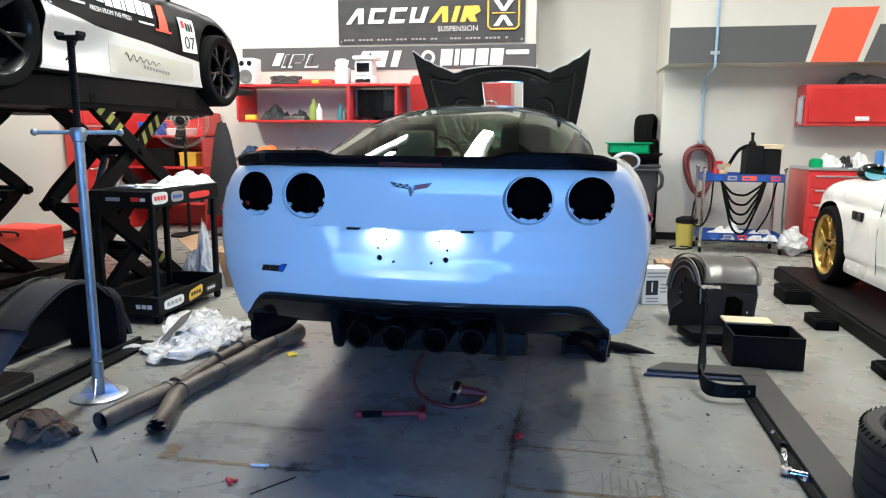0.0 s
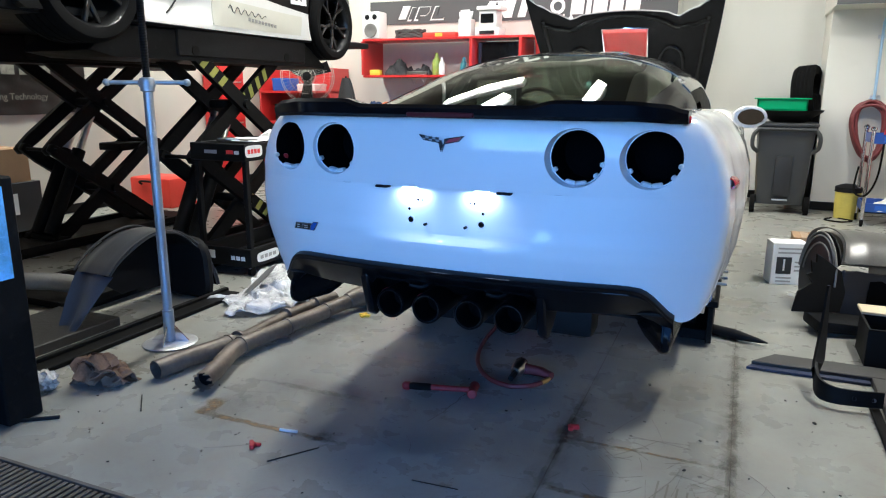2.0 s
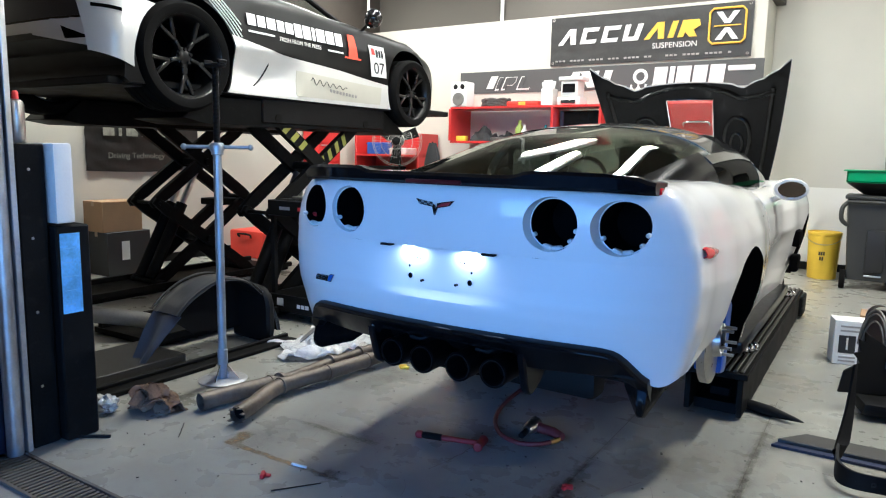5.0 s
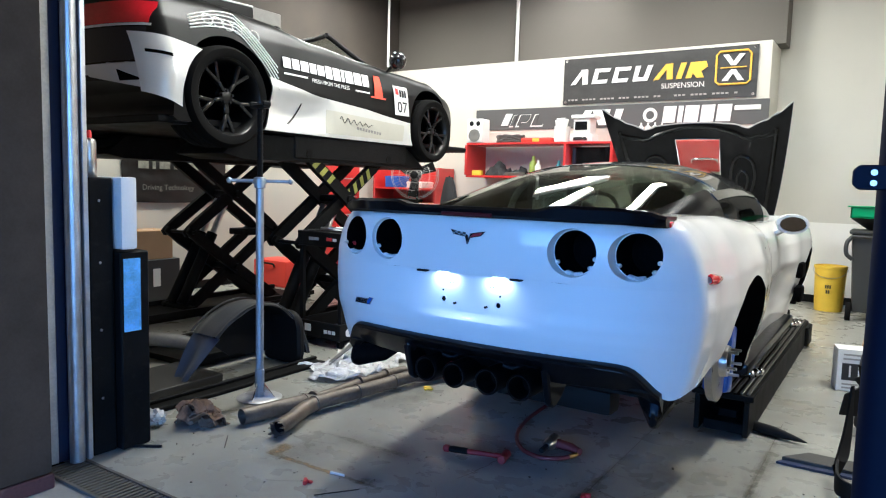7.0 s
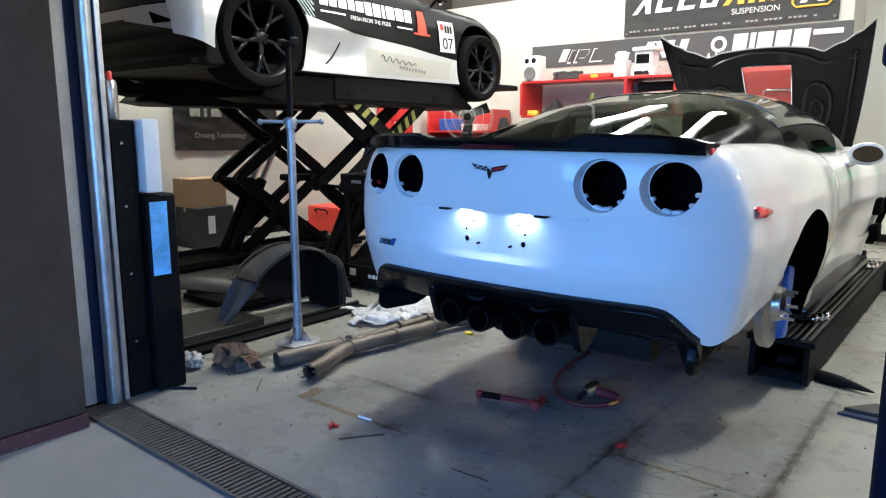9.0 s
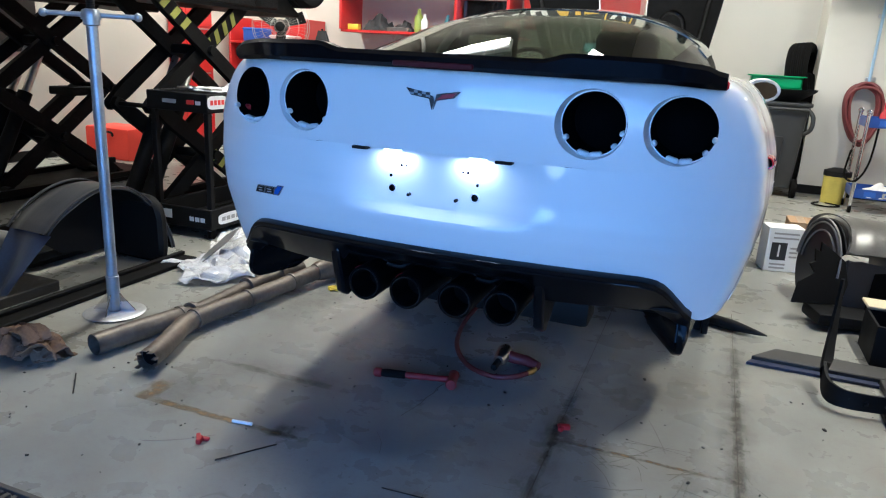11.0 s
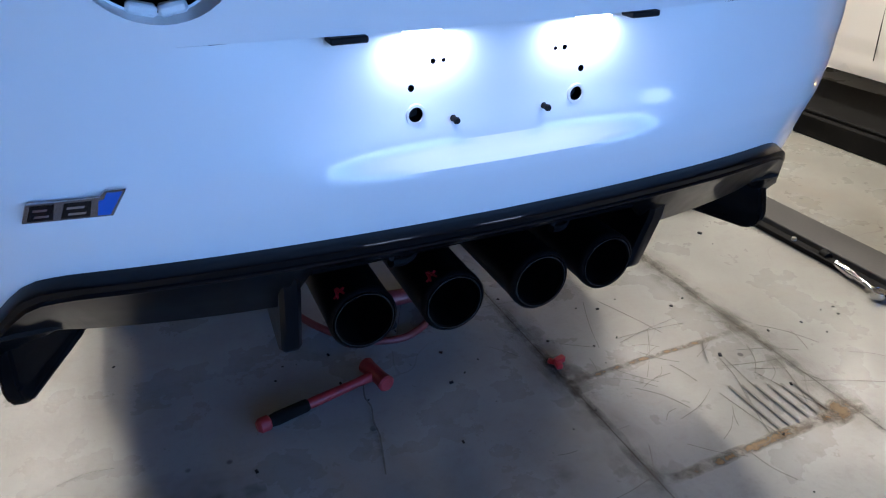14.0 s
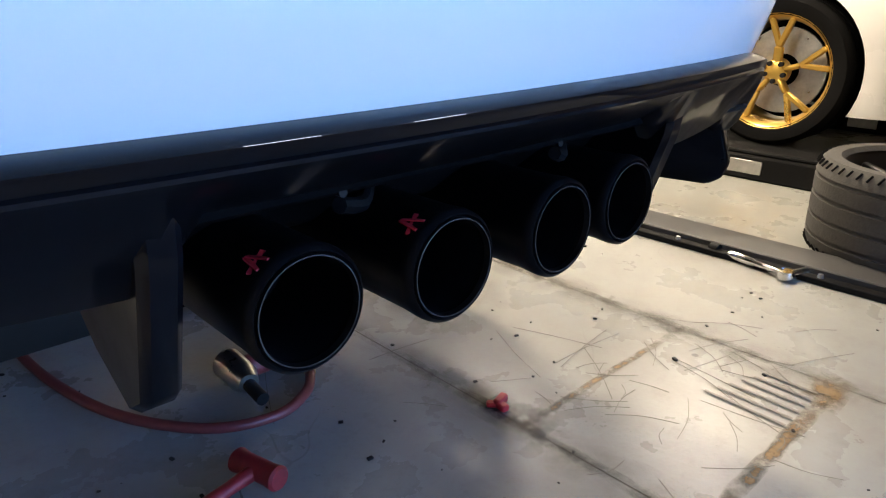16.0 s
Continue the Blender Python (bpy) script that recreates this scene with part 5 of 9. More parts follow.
part("under_line", bm, INK_WHITE, roadster)
bm = B()
flank(5.00, 0.555, 5.20, 0.555, 5.20, 0.569, 5.00, 0.569, bm)
thicken(bm, 0.002)
part("under_line", bm, INK_WHITE, roadster)
# the slogan under the blocks
an = math.atan2(on_side(4.68, 0.52) - on_side(4.68, 0.62), 0.10)
text("FRESH FROM THE PRESS", 0.047, Matrix.Translation((on_side(4.68, 0.572, 0.008), 4.68, LG + 0.572)) @ Matrix.Rotation(radians(90) + math.atan2(on_side(4.4, 0.57) - on_side(4.96, 0.57), 0.56), 4, "Z") @ Matrix.Rotation(radians(90) - an, 4, "X"), INK_WHITE, roadster, "slogan")
bm = B()
flank(5.27, 0.53, 5.40, 0.53, 5.385, 0.74, 5.30, 0.74, bm)
flank(5.22, 0.525, 5.44, 0.525, 5.44, 0.54, 5.22, 0.54, bm)
thicken(bm, 0.002)
part("red_graphic", bm, mat("orange_red_print", (0.75, 0.08, 0.03), 0.6), roadster, "orange-red sticker shape")
bm = B()
flank(5.57, 0.40, 5.78, 0.40, 5.78, 0.685, 5.57, 0.685, bm)
thicken(bm, 0.002)
panel = part("number_panel", bm, PAPER, roadster, "white racing number panel reading 07")
yn = 5.675
an = math.atan2(on_side(yn, 0.42) - on_side(yn, 0.60), 0.18)
text("07", 0.15, Matrix.Translation((on_side(yn, 0.475, 0.021), yn, LG + 0.475)) @ Matrix.Rotation(radians(90) + math.atan2(on_side(yn - 0.1, 0.475) - on_side(yn + 0.1, 0.475), 0.2), 4, "Z") @ Matrix.Rotation(radians(90) - an, 4, "X"), INK_BLACK, panel, "number")
bm = B()
flank(5.59, 0.60, 5.635, 0.60, 5.635, 0.66, 5.59, 0.66, bm)
bmesh.ops.translate(bm, verts=bm.verts, vec=(0.004, 0, 0))
part("red_mark", bm, INK_RED, panel)
bm = B()
for k in range(3):
    flank(5.65 + k * 0.036, 0.58, 5.677 + k * 0.036, 0.58, 5.677 + k * 0.036, 0.65, 5.65 + k * 0.036, 0.65, bm)
bmesh.ops.translate(bm, verts=bm.verts, vec=(0.004, 0, 0))
part("small_bars", bm, INK_BLACK, panel)
# signature stroke on the white sill
bm = B()
pts = []
for k in range(28):
    f = k / 27
    y = 4.78 + 0.46 * f
    z = 0.285 - 0.03 * f + 0.03 * math.sin(f * 34) * (1 - 0.6 * f)
    pts.append((on_side(y, z, 0.014), y, LG + z))
tube(bm, pts, 0.003, 4)
part("sill_stroke", bm, INK_BLACK, roadster, "thin black pen stroke")
bm = B()
for k in range(9):
    y = 5.02 + k * 0.042
    flank(y, 0.212 - k * 0.003, y + 0.026, 0.210 - k * 0.003, y + 0.026, 0.235 - k * 0.003, y, 0.237 - k * 0.003, bm)
thicken(bm, 0.002)
part("sill_bars", bm, INK_GREY, roadster)
# white mechanical line pattern over the rear wing
bm = B()
for k in range(5):
    pts = []
    for j in range(14):
        f = j / 13
        y = 3.25 + 0.78 * f
        z = 0.86 + 0.10 * math.sin(f * 3.1) - 0.55 * max(0, f - 0.55) - k * 0.022 * (1 + f)
        pts.append((on_side(y, z, 0.003), y, LG + z))
    tube(bm, pts, 0.005, 4)
for k in range(6):
    y = 3.42 + k * 0.085
    ring = []
    for j in range(13):
        a = 2 * math.pi * j / 12
        yy, zz = y + 0.045 * math.cos(a), 0.87 + 0.04 * math.sin(a) - 0.008 * k
        ring.append((on_side(yy, zz, 0.003), yy, LG + zz))
    tube(bm, ring, 0.004, 4)
part("wing_pattern", bm, INK_WHITE, roadster, "white machine-part line pattern")

# ---------------------------------------------------------------- white coupe on the far ramp
MX, MG = 3.05, 0.13
coupe = thing("white_coupe", (MX, 4.85, MG), "white sports saloon with gold wheels on low ramps", "car")
COUPE_WHITE = mat("warm_white_paint", (0.80, 0.78, 0.73), 0.28, var=0.015, bump=0.0, coat=1.0, scale=2)
MW = [(2.7, 0.85), (3.2, 0.90), (3.5, 0.92), (4.2, 0.89), (5.2, 0.885), (5.9, 0.905), (6.3, 0.92), (6.7, 0.87), (7.0, 0.75)]
MZ = [(2.7, 0.98), (3.4, 1.0), (4.5, 0.965), (5.4, 0.935), (6.2, 0.88), (6.7, 0.80), (7.05, 0.62)]


def coupe_w(y, z, zt):
    zr = z - MG
    p = lin([(0.14, 0.95), (0.25, 0.985), (0.5, 1.0), (0.62, 0.995), (0.75, 0.97), (1.0, 0.90)], zr)
    w = lerp(MW, y) * p
    d = zt - z
    if d < 0.10:
        k = (0.10 - d) / 0.10
        w -= 0.10 * (1 - math.sqrt(max(0, 1 - k * k)))
    return w


MP = dict(cx=MX, D=0.4, Dn=0.55, y0=2.68, y1=7.02, NV=26, M=56, crown=0.03, zb=lambda c, y: MG + 0.16, zt=lambda y: MG + lerp(MZ, y), w=coupe_w,
          rear=lambda z, x: 0.0, front=lambda z: 0.0, dent=lambda y, z: -0.012 * max(0, 1 - abs(z - MG - 0.70) / 0.03) - 0.02 * max(0, 1 - abs(z - MG - 0.27) / 0.05))
cbody = car_body("body", coupe, MP, [COUPE_WHITE])
bpy.context.view_layer.update()
for s in (1, -1):
    for wy in (3.455, 6.22):
        cut(cbody, arch_cutter(MX + s * 0.5, MX + s * 1.2, wy, MG + 0.335, 0.362), VOID)
cab = B()
box(cab, MX - 0.66, MX + 0.66, 3.6, 5.3, MG + 0.5, MG + 1.4)
cut(cbody, cab, VOID)
for s in (1, -1):
    for wy in (3.455, 6.22):
        wheel(coupe, MX + s * 0.795, wy, MG + 0.327, 0.328, 0.25, s, GOLD, 5, 0.245, "split")
    bm = B()
    bmesh.ops.create_uvsphere(bm, u_segments=16, v_segments=10, radius=1, matrix=Matrix.Translation((MX + s * 1.0, 5.22, MG + 0.985)) @ Matrix.Diagonal((0.10, 0.065, 0.062, 1)))
    mir = part("door_mirror", bm, BLACK_GLOSS, coupe, "black door mirror with blue glass")
    bm = B()
    lathe(bm, [(0.0, 0.0), (1.0, 0.0)], Matrix.Translation((MX + s * 1.0, 5.148, MG + 0.985)) @ Matrix.Diagonal((0.076, 1, 0.046, 1)) @ Matrix.Rotation(radians(90), 4, "X"), 20)
    part("mirror_glass", bm, mat("blue_mirror_glass", (0.25, 0.55, 0.75), 0.04, metal=1.0, var=0, bump=0), mir, "blue mirror glass")
    bm = B()
    bar(bm, (MX + s * 0.84, 5.26, MG + 0.93), (MX + s * 0.94, 5.24, MG + 0.965), 0.04, 0.03)
    part("mirror_arm", bm, BLACK_GLOSS, mir)
    bm = B()
    box(bm, MX + s * 0.885, MX + s * 0.912, 5.56, 5.74, MG + 0.60, MG + 0.67, 0.012, seg=2)
    part("wing_vent", bm, BLACK_GLOSS, coupe, "black wing vent")
    bm = B()
    box(bm, MX + s * 0.885, MX + s * 0.925, 4.05, 4.24, MG + 0.72, MG + 0.745, 0.008, seg=2)
    part("door_handle", bm, COUPE_WHITE, coupe)
    for yy in (3.93, 5.32):
        bm = B()
        tube(bm, [(MX + s * (coupe_w(yy, MG + z, 2) + 0.0005), yy + 0.04 * (z - 0.5), MG + z) for z in (0.25, 0.4, 0.55, 0.7, 0.85)], 0.003, 4)
        part("door_gap", bm, VOID, coupe)


def coupe_green(y, ph):
    zc = lin([(2.95, 0.99), (3.5, 1.24), (4.0, 1.385), (4.5, 1.40), (4.9, 1.32), (5.7, 0.92)], y) + MG
    g = lin([(2.95, 0.60), (3.6, 0.72), (4.5, 0.76), (5.7, 0.72)], y)
    c, s = math.cos(ph), math.sin(ph)
    return Vector((MX + g * math.copysign(abs(c) ** 0.75, c), y, MG + 0.90 + (zc - MG - 0.90) * abs(s) ** 0.7))


for nm, ya, yb, pa, pb, mm in (("rear_window", 2.98, 3.75, 40, 140, GLASS_DARK), ("roof", 3.75, 4.65, 30, 150, COUPE_WHITE), ("windscreen", 4.65, 5.66, 32, 148, GLASS_DARK), ("side_window", 2.98, 5.66, 0, 30, GLASS_DARK), ("side_window", 2.98, 5.66, 150, 180, GLASS_DARK), ("rear_pillar", 2.98, 3.75, 30, 40, COUPE_WHITE), ("rear_pillar", 2.98, 3.75, 140, 150, COUPE_WHITE)):
    bm = B()
    grid(bm, lambda a, b: coupe_green(ya + (yb - ya) * a, radians(pa + (pb - pa) * b)), 14, 10)
    thicken(bm, 0.006)
    part(nm, bm, mm, coupe)

# its low ramps with step blocks
for sx in (1, -1):
    xa = MX - sx * 0.79
    t = thing("drive_on_ramp", (xa, 4.8, 0), "long low black ramp under the white saloon", "ramp", "ramps of the white saloon")
    bm = B()
    box(bm, xa - 0.30, xa + 0.30, 2.3, 6.95, 0.0, 0.11, 0.01)
    part("ramp_body", bm, LIFT_BLACK, t)
    bm = B()
    box(bm, xa - 0.28, xa + 0.28, 2.32, 6.93, 0.11, 0.13, 0.006)
    part("ramp_top", bm, MATS["tread_plate"], t)
    bm = B()
    box(bm, xa - 0.306, xa - 0.298, 3.36, 3.52, 0.03, 0.09, 0.002)
    part("ramp_latch", bm, STEEL, t)
for (bx, by, w, d, h) in ((1.86, 6.05, 0.20, 0.32, 0.11), (1.83, 5.25, 0.16, 0.26, 0.07), (1.86, 4.2, 0.14, 0.2, 0.06)):
    bm = B()
    box(bm, bx - w / 2, bx + w / 2, by - d / 2, by + d / 2, 0.0, h, 0.012, seg=2)
    for k in range(4):
        box(bm, bx - w / 2 + 0.02, bx + w / 2 - 0.02, by - d / 2 + d * (k + 0.2) / 4, by - d / 2 + d * (k + 0.7) / 4, h - 0.002, h + 0.008, 0.003)
    solo("rubber_block", bm, RUBBER, "black ribbed rubber lifting block beside the ramp", "rubber block", "blocks by the ramp")

# ---------------------------------------------------------------- door frame, drain grate, outer cladding
t = thing("door_track", (-2.36, 1.8, 0), "galvanised steel roller door track beside the opening", "door track")
bm = B()
box(bm, -2.43, -2.372, 1.665, 1.676, 0, 3.9, 0.002)
box(bm, -2.383, -2.368, 1.676, 1.795, 0, 3.9, 0.003)
angle = part("outer_angle", bm, mat("pale_galvanised", (0.50, 0.48, 0.43), 0.5, metal=0.25, var=0.3, scale=5, bump=0.15), t, "pale galvanised angle with screws")
for zz in (0.35, 1.05, 1.75, 2.45):
    bm = B()
    lathe(bm, [(0, 0.003), (0.005, 0.002), (0.006, 0)], pose(-2.368, 1.70, zz, 0, 90), 10)
    part("screw", bm, STEEL, angle)
bm = B()
tube(bm, [(-2.325, 1.86, 0), (-2.325, 1.86, 3.9)], 0.034, 16)
part("guide_rail", bm, GALV, t)
bm = B()
box(bm, -2.372, -2.30, 1.90, 1.925, 0, 3.9, 0.003)
part("rear_angle", bm, GALV, t)
bm = B()
box(bm, -2.43, -2.374, 1.69, 1.90, 0, 3.9)
part("rubber_seal", bm, mat("dark_blue_seal", (0.015, 0.02, 0.05), 0.6, var=0.2), t)
bm = B()
box(bm, -2.75, -2.175, -2.6, 1.655, 0.055, 3.95)
clad = setting("wall_outer", bm, MATS["black_door_cladding"], "black panelled wall running out from the door")
for k in range(6):
    bm = B()
    y1 = 1.652 - k * 0.42
    box(bm, -2.176, -2.150, y1 - 0.414, y1, 0.06, 3.95, 0.004)
    part("cladding_panel", bm, MATS["black_door_cladding"], clad)
bm = B()
box(bm, -2.75, -2.146, -2.6, 1.66, -0.012, 0.055, 0.004)
setting("wall_base", bm, mat("worn_red_brown_base", (0.075, 0.03, 0.028), 0.8, var=0.4, scale=8, bump=0.3, wear=0.5), "worn red-brown kerb strip under the wall")
post = thing("door_post", (0.98, 1.43, 0), "dark blue steel post with a bolted bracket at the opening", "post")
bm = B()
box(bm, 0.845, 1.13, 1.30, 1.58, -0.011, 3.9, 0.045, seg=4)
part("post", bm, DARK_BLUE, post)
bm = B()
plate(bm, [(0.815, 1.385), (0.823, 1.377), (1.09, 1.377), (1.09, 1.413), (0.823, 1.413), (0.815, 1.405)], 0.010, pose(0, 1.303, 0, 90), bevel=0.002)
part("bracket", bm, DARK_BLUE, post)
for zz in (1.387, 1.402):
    bm = B()
    tube(bm, [(0.842, 1.285, zz), (0.842, 1.296, zz)], 0.0045, 8)
    part("bolt", bm, STEEL, post)
for zz in (1.384, 1.395, 1.406):
    bm = B()
    tube(bm, [(0.86, 1.291, zz), (1.08, 1.291, zz)], 0.0018, 6)
    part("bracket_ridge", bm, DARK_BLUE, post)
grate = thing("drain_grate", (-0.7, 1.80, -0.02), "brown-grey cast drain grate along the door line", "drain grate")
GRATE = mat("dirty_cast_grate", (0.085, 0.075, 0.062), 0.7, var=0.35, scale=9, bump=0.3)
for yy in (1.700, 1.885):
    bm = B()
    box(bm, -2.36, 0.85, yy, yy + 0.016, -0.03, 0.0015, 0.002)
    part("rail", bm, GRATE, grate)
me = None
for k in range(112):
    x = -2.345 + k * 0.0285
    if me is None:
        bm = B()
        box(bm, -0.0085, 0.0085, -0.085, 0.085, -0.025, 0.0, 0.0015)
        s0 = part("slat", bm, GRATE, grate)
        s0.data.transform(Matrix.Translation(grate.location))
        me = s0.data
        o = s0
    else:
        o = new("slat", me)
        o.parent = grate
    o.location = Vector((x, 1.793, 0.0)) - grate.location
bm = B()
box(bm, -2.36, 0.85, 1.70, 1.90, -0.149, -0.14)
setting("drain_bottom", bm, VOID)

# ---------------------------------------------------------------- lift control cabinet by the door
cabn = thing("lift_control_cabinet", (-2.45, 2.07, 0), "black steel lift control cabinet with a grey switch box", "control cabinet")
bm = B()
box(bm, -2.64, -2.315, 1.935, 2.055, 0.0, 1.36, 0.006)
part("back_box", bm, LIFT_BLACK, cabn)
bm = B()
box(bm, -2.62, -2.27, 2.06, 2.215, 0.0, 1.0, 0.008)
part("lower_box", bm, LIFT_BLACK, cabn)
bm = B()
box(bm, -2.52, -2.262, 2.065, 2.150, 1.01, 1.365, 0.014, seg=2)
sw = part("switch_box", bm, WHITE_PLASTIC, cabn, "pale grey switch box")
bm = B()
lathe(bm, [(0.0, 0.03), (0.02, 0.03), (0.022, 0.0)], pose(-2.39, 2.150, 1.27, -90), 16)
part("knob", bm, YELLOW, sw, "yellow emergency knob")
# the cabinet's blue screen, its brightness given by pale blue colour alone
bm = B()
box(bm, -2.271, -2.267, 2.075, 2.165, 0.60, 0.965)
sh = part("blue_screen", bm, mat("blue_screen_face", (0.17, 0.40, 0.74), 0.35, var=0.45, scale=14), cabn, "blue display screen drawn as a plain blue surface")
bm = B()
for k in range(5):
    box(bm, -2.267, -2.2664, 2.085, 2.085 + 0.045 + 0.022 * ((k * 7) % 3) / 2, 0.64 + k * 0.064, 0.643 + k * 0.064)
part("print_bars", bm, mat("pale_blue_screen_line", (0.24, 0.47, 0.78), 0.4), sh)
for zz in (0.28, 0.62, 0.95, 1.25):
    bm = B()
    lathe(bm, [(0, 0.003), (0.006, 0.002), (0.007, 0)], pose(-2.315, 1.985, zz, 0, 90), 10)
    part("screw", bm, STEEL, cabn)
can = thing("spray_can", (-2.42, 2.02, 1.36), "silver spray can with a red cap on the cabinet", "spray can")
bm = B()
lathe(bm, [(0, 0), (0.031, 0), (0.033, 0.004), (0.033, 0.165), (0.028, 0.182), (0.014, 0.19), (0, 0.19)], pose(-2.42, 2.0, 1.361), 24)
part("can", bm, STEEL, can)
bm = B()
lathe(bm, [(0.014, 0), (0.013, 0.03), (0.008, 0.036), (0, 0.036)], pose(-2.42, 2.0, 1.551), 16)
part("cap", bm, INK_RED, can)

# ---------------------------------------------------------------- tall support stand
stand = thing("support_stand", (-2.39, 3.05, 0), "tall grey-blue steel support stand with a screw handle", "support stand")
STAND = mat("pale_blue_grey_steel", (0.34, 0.38, 0.43), 0.35, metal=0.6, var=0.2, scale=12, bump=0.08)
bm = B()
lathe(bm, [(0, 0.004), (0.135, 0.004), (0.140, 0.008), (0.128, 0.014), (0.09, 0.016), (0.0, 0.016)], pose(-2.39, 3.05, 0), 40)
part("base_plate", bm, mat("brushed_plate", (0.55, 0.55, 0.55), 0.38, metal=0.6, var=0.2, scale=25), stand)
for a in range(4):
    bm = B()
    m = Matrix.Translation((-2.39, 3.05, 0.016)) @ Matrix.Rotation(radians(25 + 90 * a), 4, "Z") @ Matrix.Rotation(radians(90), 4, "X")
    plate(bm, [(0.025, 0), (0.10, 0), (0.09, 0.012), (0.03, 0.085), (0.025, 0.085)], 0.006, m)
    part("gusset", bm, CHROME, stand)
bm = B()
lathe(bm, [(0.029, 0.0), (0.029, 0.17), (0.024, 0.175), (0.024, 1.30), (0.034, 1.305), (0.034, 1.34), (0.02, 1.345)], pose(-2.39, 3.05, 0.016), 28)
part("tube", bm, STAND, stand)
bm = B()
tube(bm, [(-2.39 - 0.16, 3.05 - 0.10, 1.362), (-2.39 + 0.16, 3.05 + 0.10, 1.362)], [0.011, 0.011], 10)
for s in (-1, 1):
    bmesh.ops.create_uvsphere(bm, u_segments=10, v_segments=6, radius=0.018, matrix=Matrix.Translation((-2.39 + s * 0.16, 3.05 + s * 0.10, 1.362)))
lathe(bm, [(0.04, -0.02), (0.042, 0.0), (0.035, 0.02), (0.02, 0.025)], pose(-2.39, 3.05, 1.362), 20)
part("handle", bm, STAND, stand)
bm = B()
prof = [(0.0, 0.0)]
for k in range(60):
    prof += [(0.0185, k * 0.0072), (0.0165, k * 0.0072 + 0.0036)]
lathe(bm, prof + [(0.0, 0.435)], pose(-2.39, 3.05, 1.37), 14)
part("screw", bm, BLACK_DULL, stand)
bm = B()
box(bm, -2.45, -2.33, 3.02, 3.08, 1.80, 1.822, 0.006)
for s in (-1, 1):
    box(bm, -2.39 + s * 0.058 - 0.008, -2.39 + s * 0.058 + 0.008, 3.02, 3.08, 1.815, 1.84, 0.004)
part("saddle", bm, BLACK_DULL, stand)

# ---------------------------------------------------------------- wheel-arch liners


def arch_liner(name, label, m, R, width, a0, a1, tail, material, wavy=0.012):
    t = thing(name, label=label, category="wheel liner", m=m)
    bm = B()

    def f(u, v):
        a = radians(a0 + (a1 - a0) * u)
        r = R * (1 + wavy * math.sin(u * 25) * (0.4 if v > 0.2 else 0)) + 0.020 * min(1, max(0, (v - 0.16) * 14)) - 0.012 * min(1, max(0, (v - 0.9) * 10))
        x = (v - 0.5) * width + 0.03 * math.sin(u * 7)
        return Vector((x, -math.cos(a) * r, math.sin(a) * r))
    grid(bm, f, 30, 8)
    thicken(bm, 0.005)
    shell = part("shell", bm, material, t)
    bm = B()
    outer = [(-math.cos(radians(a0 + (a1 - a0) * i / 20)) * R * 0.98, math.sin(radians(a0 + (a1 - a0) * i / 20)) * R * 0.98) for i in range(21)]
    inner = [(p[0] * 0.16, p[1] * 0.06) for p in outer[::-1]]
    plate(bm, outer + inner, 0.008, Matrix(((0, 0, 1, -width / 2), (1, 0, 0, 0), (0, 1, 0, 0), (0, 0, 0, 1))))
    part("side_wall", bm, BLACK_DULL, t)
    for v0, v1 in ((-0.5, -0.44), (0.44, 0.5)):
        bm = B()
        grid(bm, lambda u, v: Vector(((v0 + (v1 - v0) * v) * width + 0.03 * math.sin(u * 7), -math.cos(radians(a0 + (a1 - a0) * u)) * (R + 0.026), math.sin(radians(a0 + (a1 - a0) * u)) * (R + 0.026))), 30, 2)
        thicken(bm, 0.006)
        part("edge_band", bm, material, t)
    if tail:
        bm = B()
        grid(bm, lambda u, v: f(0.34 + 0.66 * u, v) * 0.975 + Vector((0, 0, 0.002)), 24, 6)
        part("inner_skin", bm, BLACK_DULL, t, "black inner face")
        bm = B()
        plate(bm, [(-0.225, -0.078), (0.165, -0.078), (0.185, 0.02), (0.18, 0.20), (0.155, 0.27), (0.10, 0.315), (-0.10, 0.33), (-0.19, 0.30), (-0.225, 0.22)], 0.07, pose(0, 0.385, 0, 90), bevel=0.02)
        part("end_wall", bm, BLACK_DULL, t, "black rounded end wall")
        bm = B()

        def g(u, v):
            y = -R * 0.80 - 0.25 * u ** 0.9
            z = 0.235 * (1 - u) ** 1.15 - 0.072 * u
            return Vector(((v - 0.5) * width * (1.0 - 0.52 * u) + 0.025 * u, y + 0.02 * math.sin(v * 6), z + 0.012 * math.sin(v * 5 + u * 4) + 0.006))
        grid(bm, g, 12, 6)
        thicken(bm, 0.005)
        # the blue tint paints in the reflection on the glossy flap
        part("flap", bm, mat("liner_blue_reflection", (0.03, 0.045, 0.085), 0.35, var=0.4, scale=6, bump=0.1), t, "bent liner flap with its blue gloss reflection put into the colour")
    return t


arch_liner("wheel_arch_liner", "grey moulded plastic wheel-arch liner propped on the floor", pose(-2.94, 3.43, 0.08, 0, 0, -4), 0.41, 0.30, 34, 180, True, mat("dark_used_liner", (0.045, 0.046, 0.05), 0.36, var=0.35, scale=8, bump=0.15))
big = arch_liner("wheel_arch_liner", "large grey plastic wheel-arch liner standing on the floor", pose(1.04, 5.10, 0.222, 0, 4, 16), 0.272, 0.40, 30, 176, False, mat("bronze_grey_liner", (0.105, 0.100, 0.090), 0.33, metal=0.25, var=0.3, scale=6, bump=0.12, wear=0.1), 0.0)
bm = B()
plate(bm, [(-0.17, -0.215), (0.15, -0.215), (0.185, -0.10), (0.20, 0.06), (0.155, 0.085), (-0.10, 0.085), (-0.185, 0.10)], 0.030, pose(0, -0.215, 0, 86), bevel=0.012)
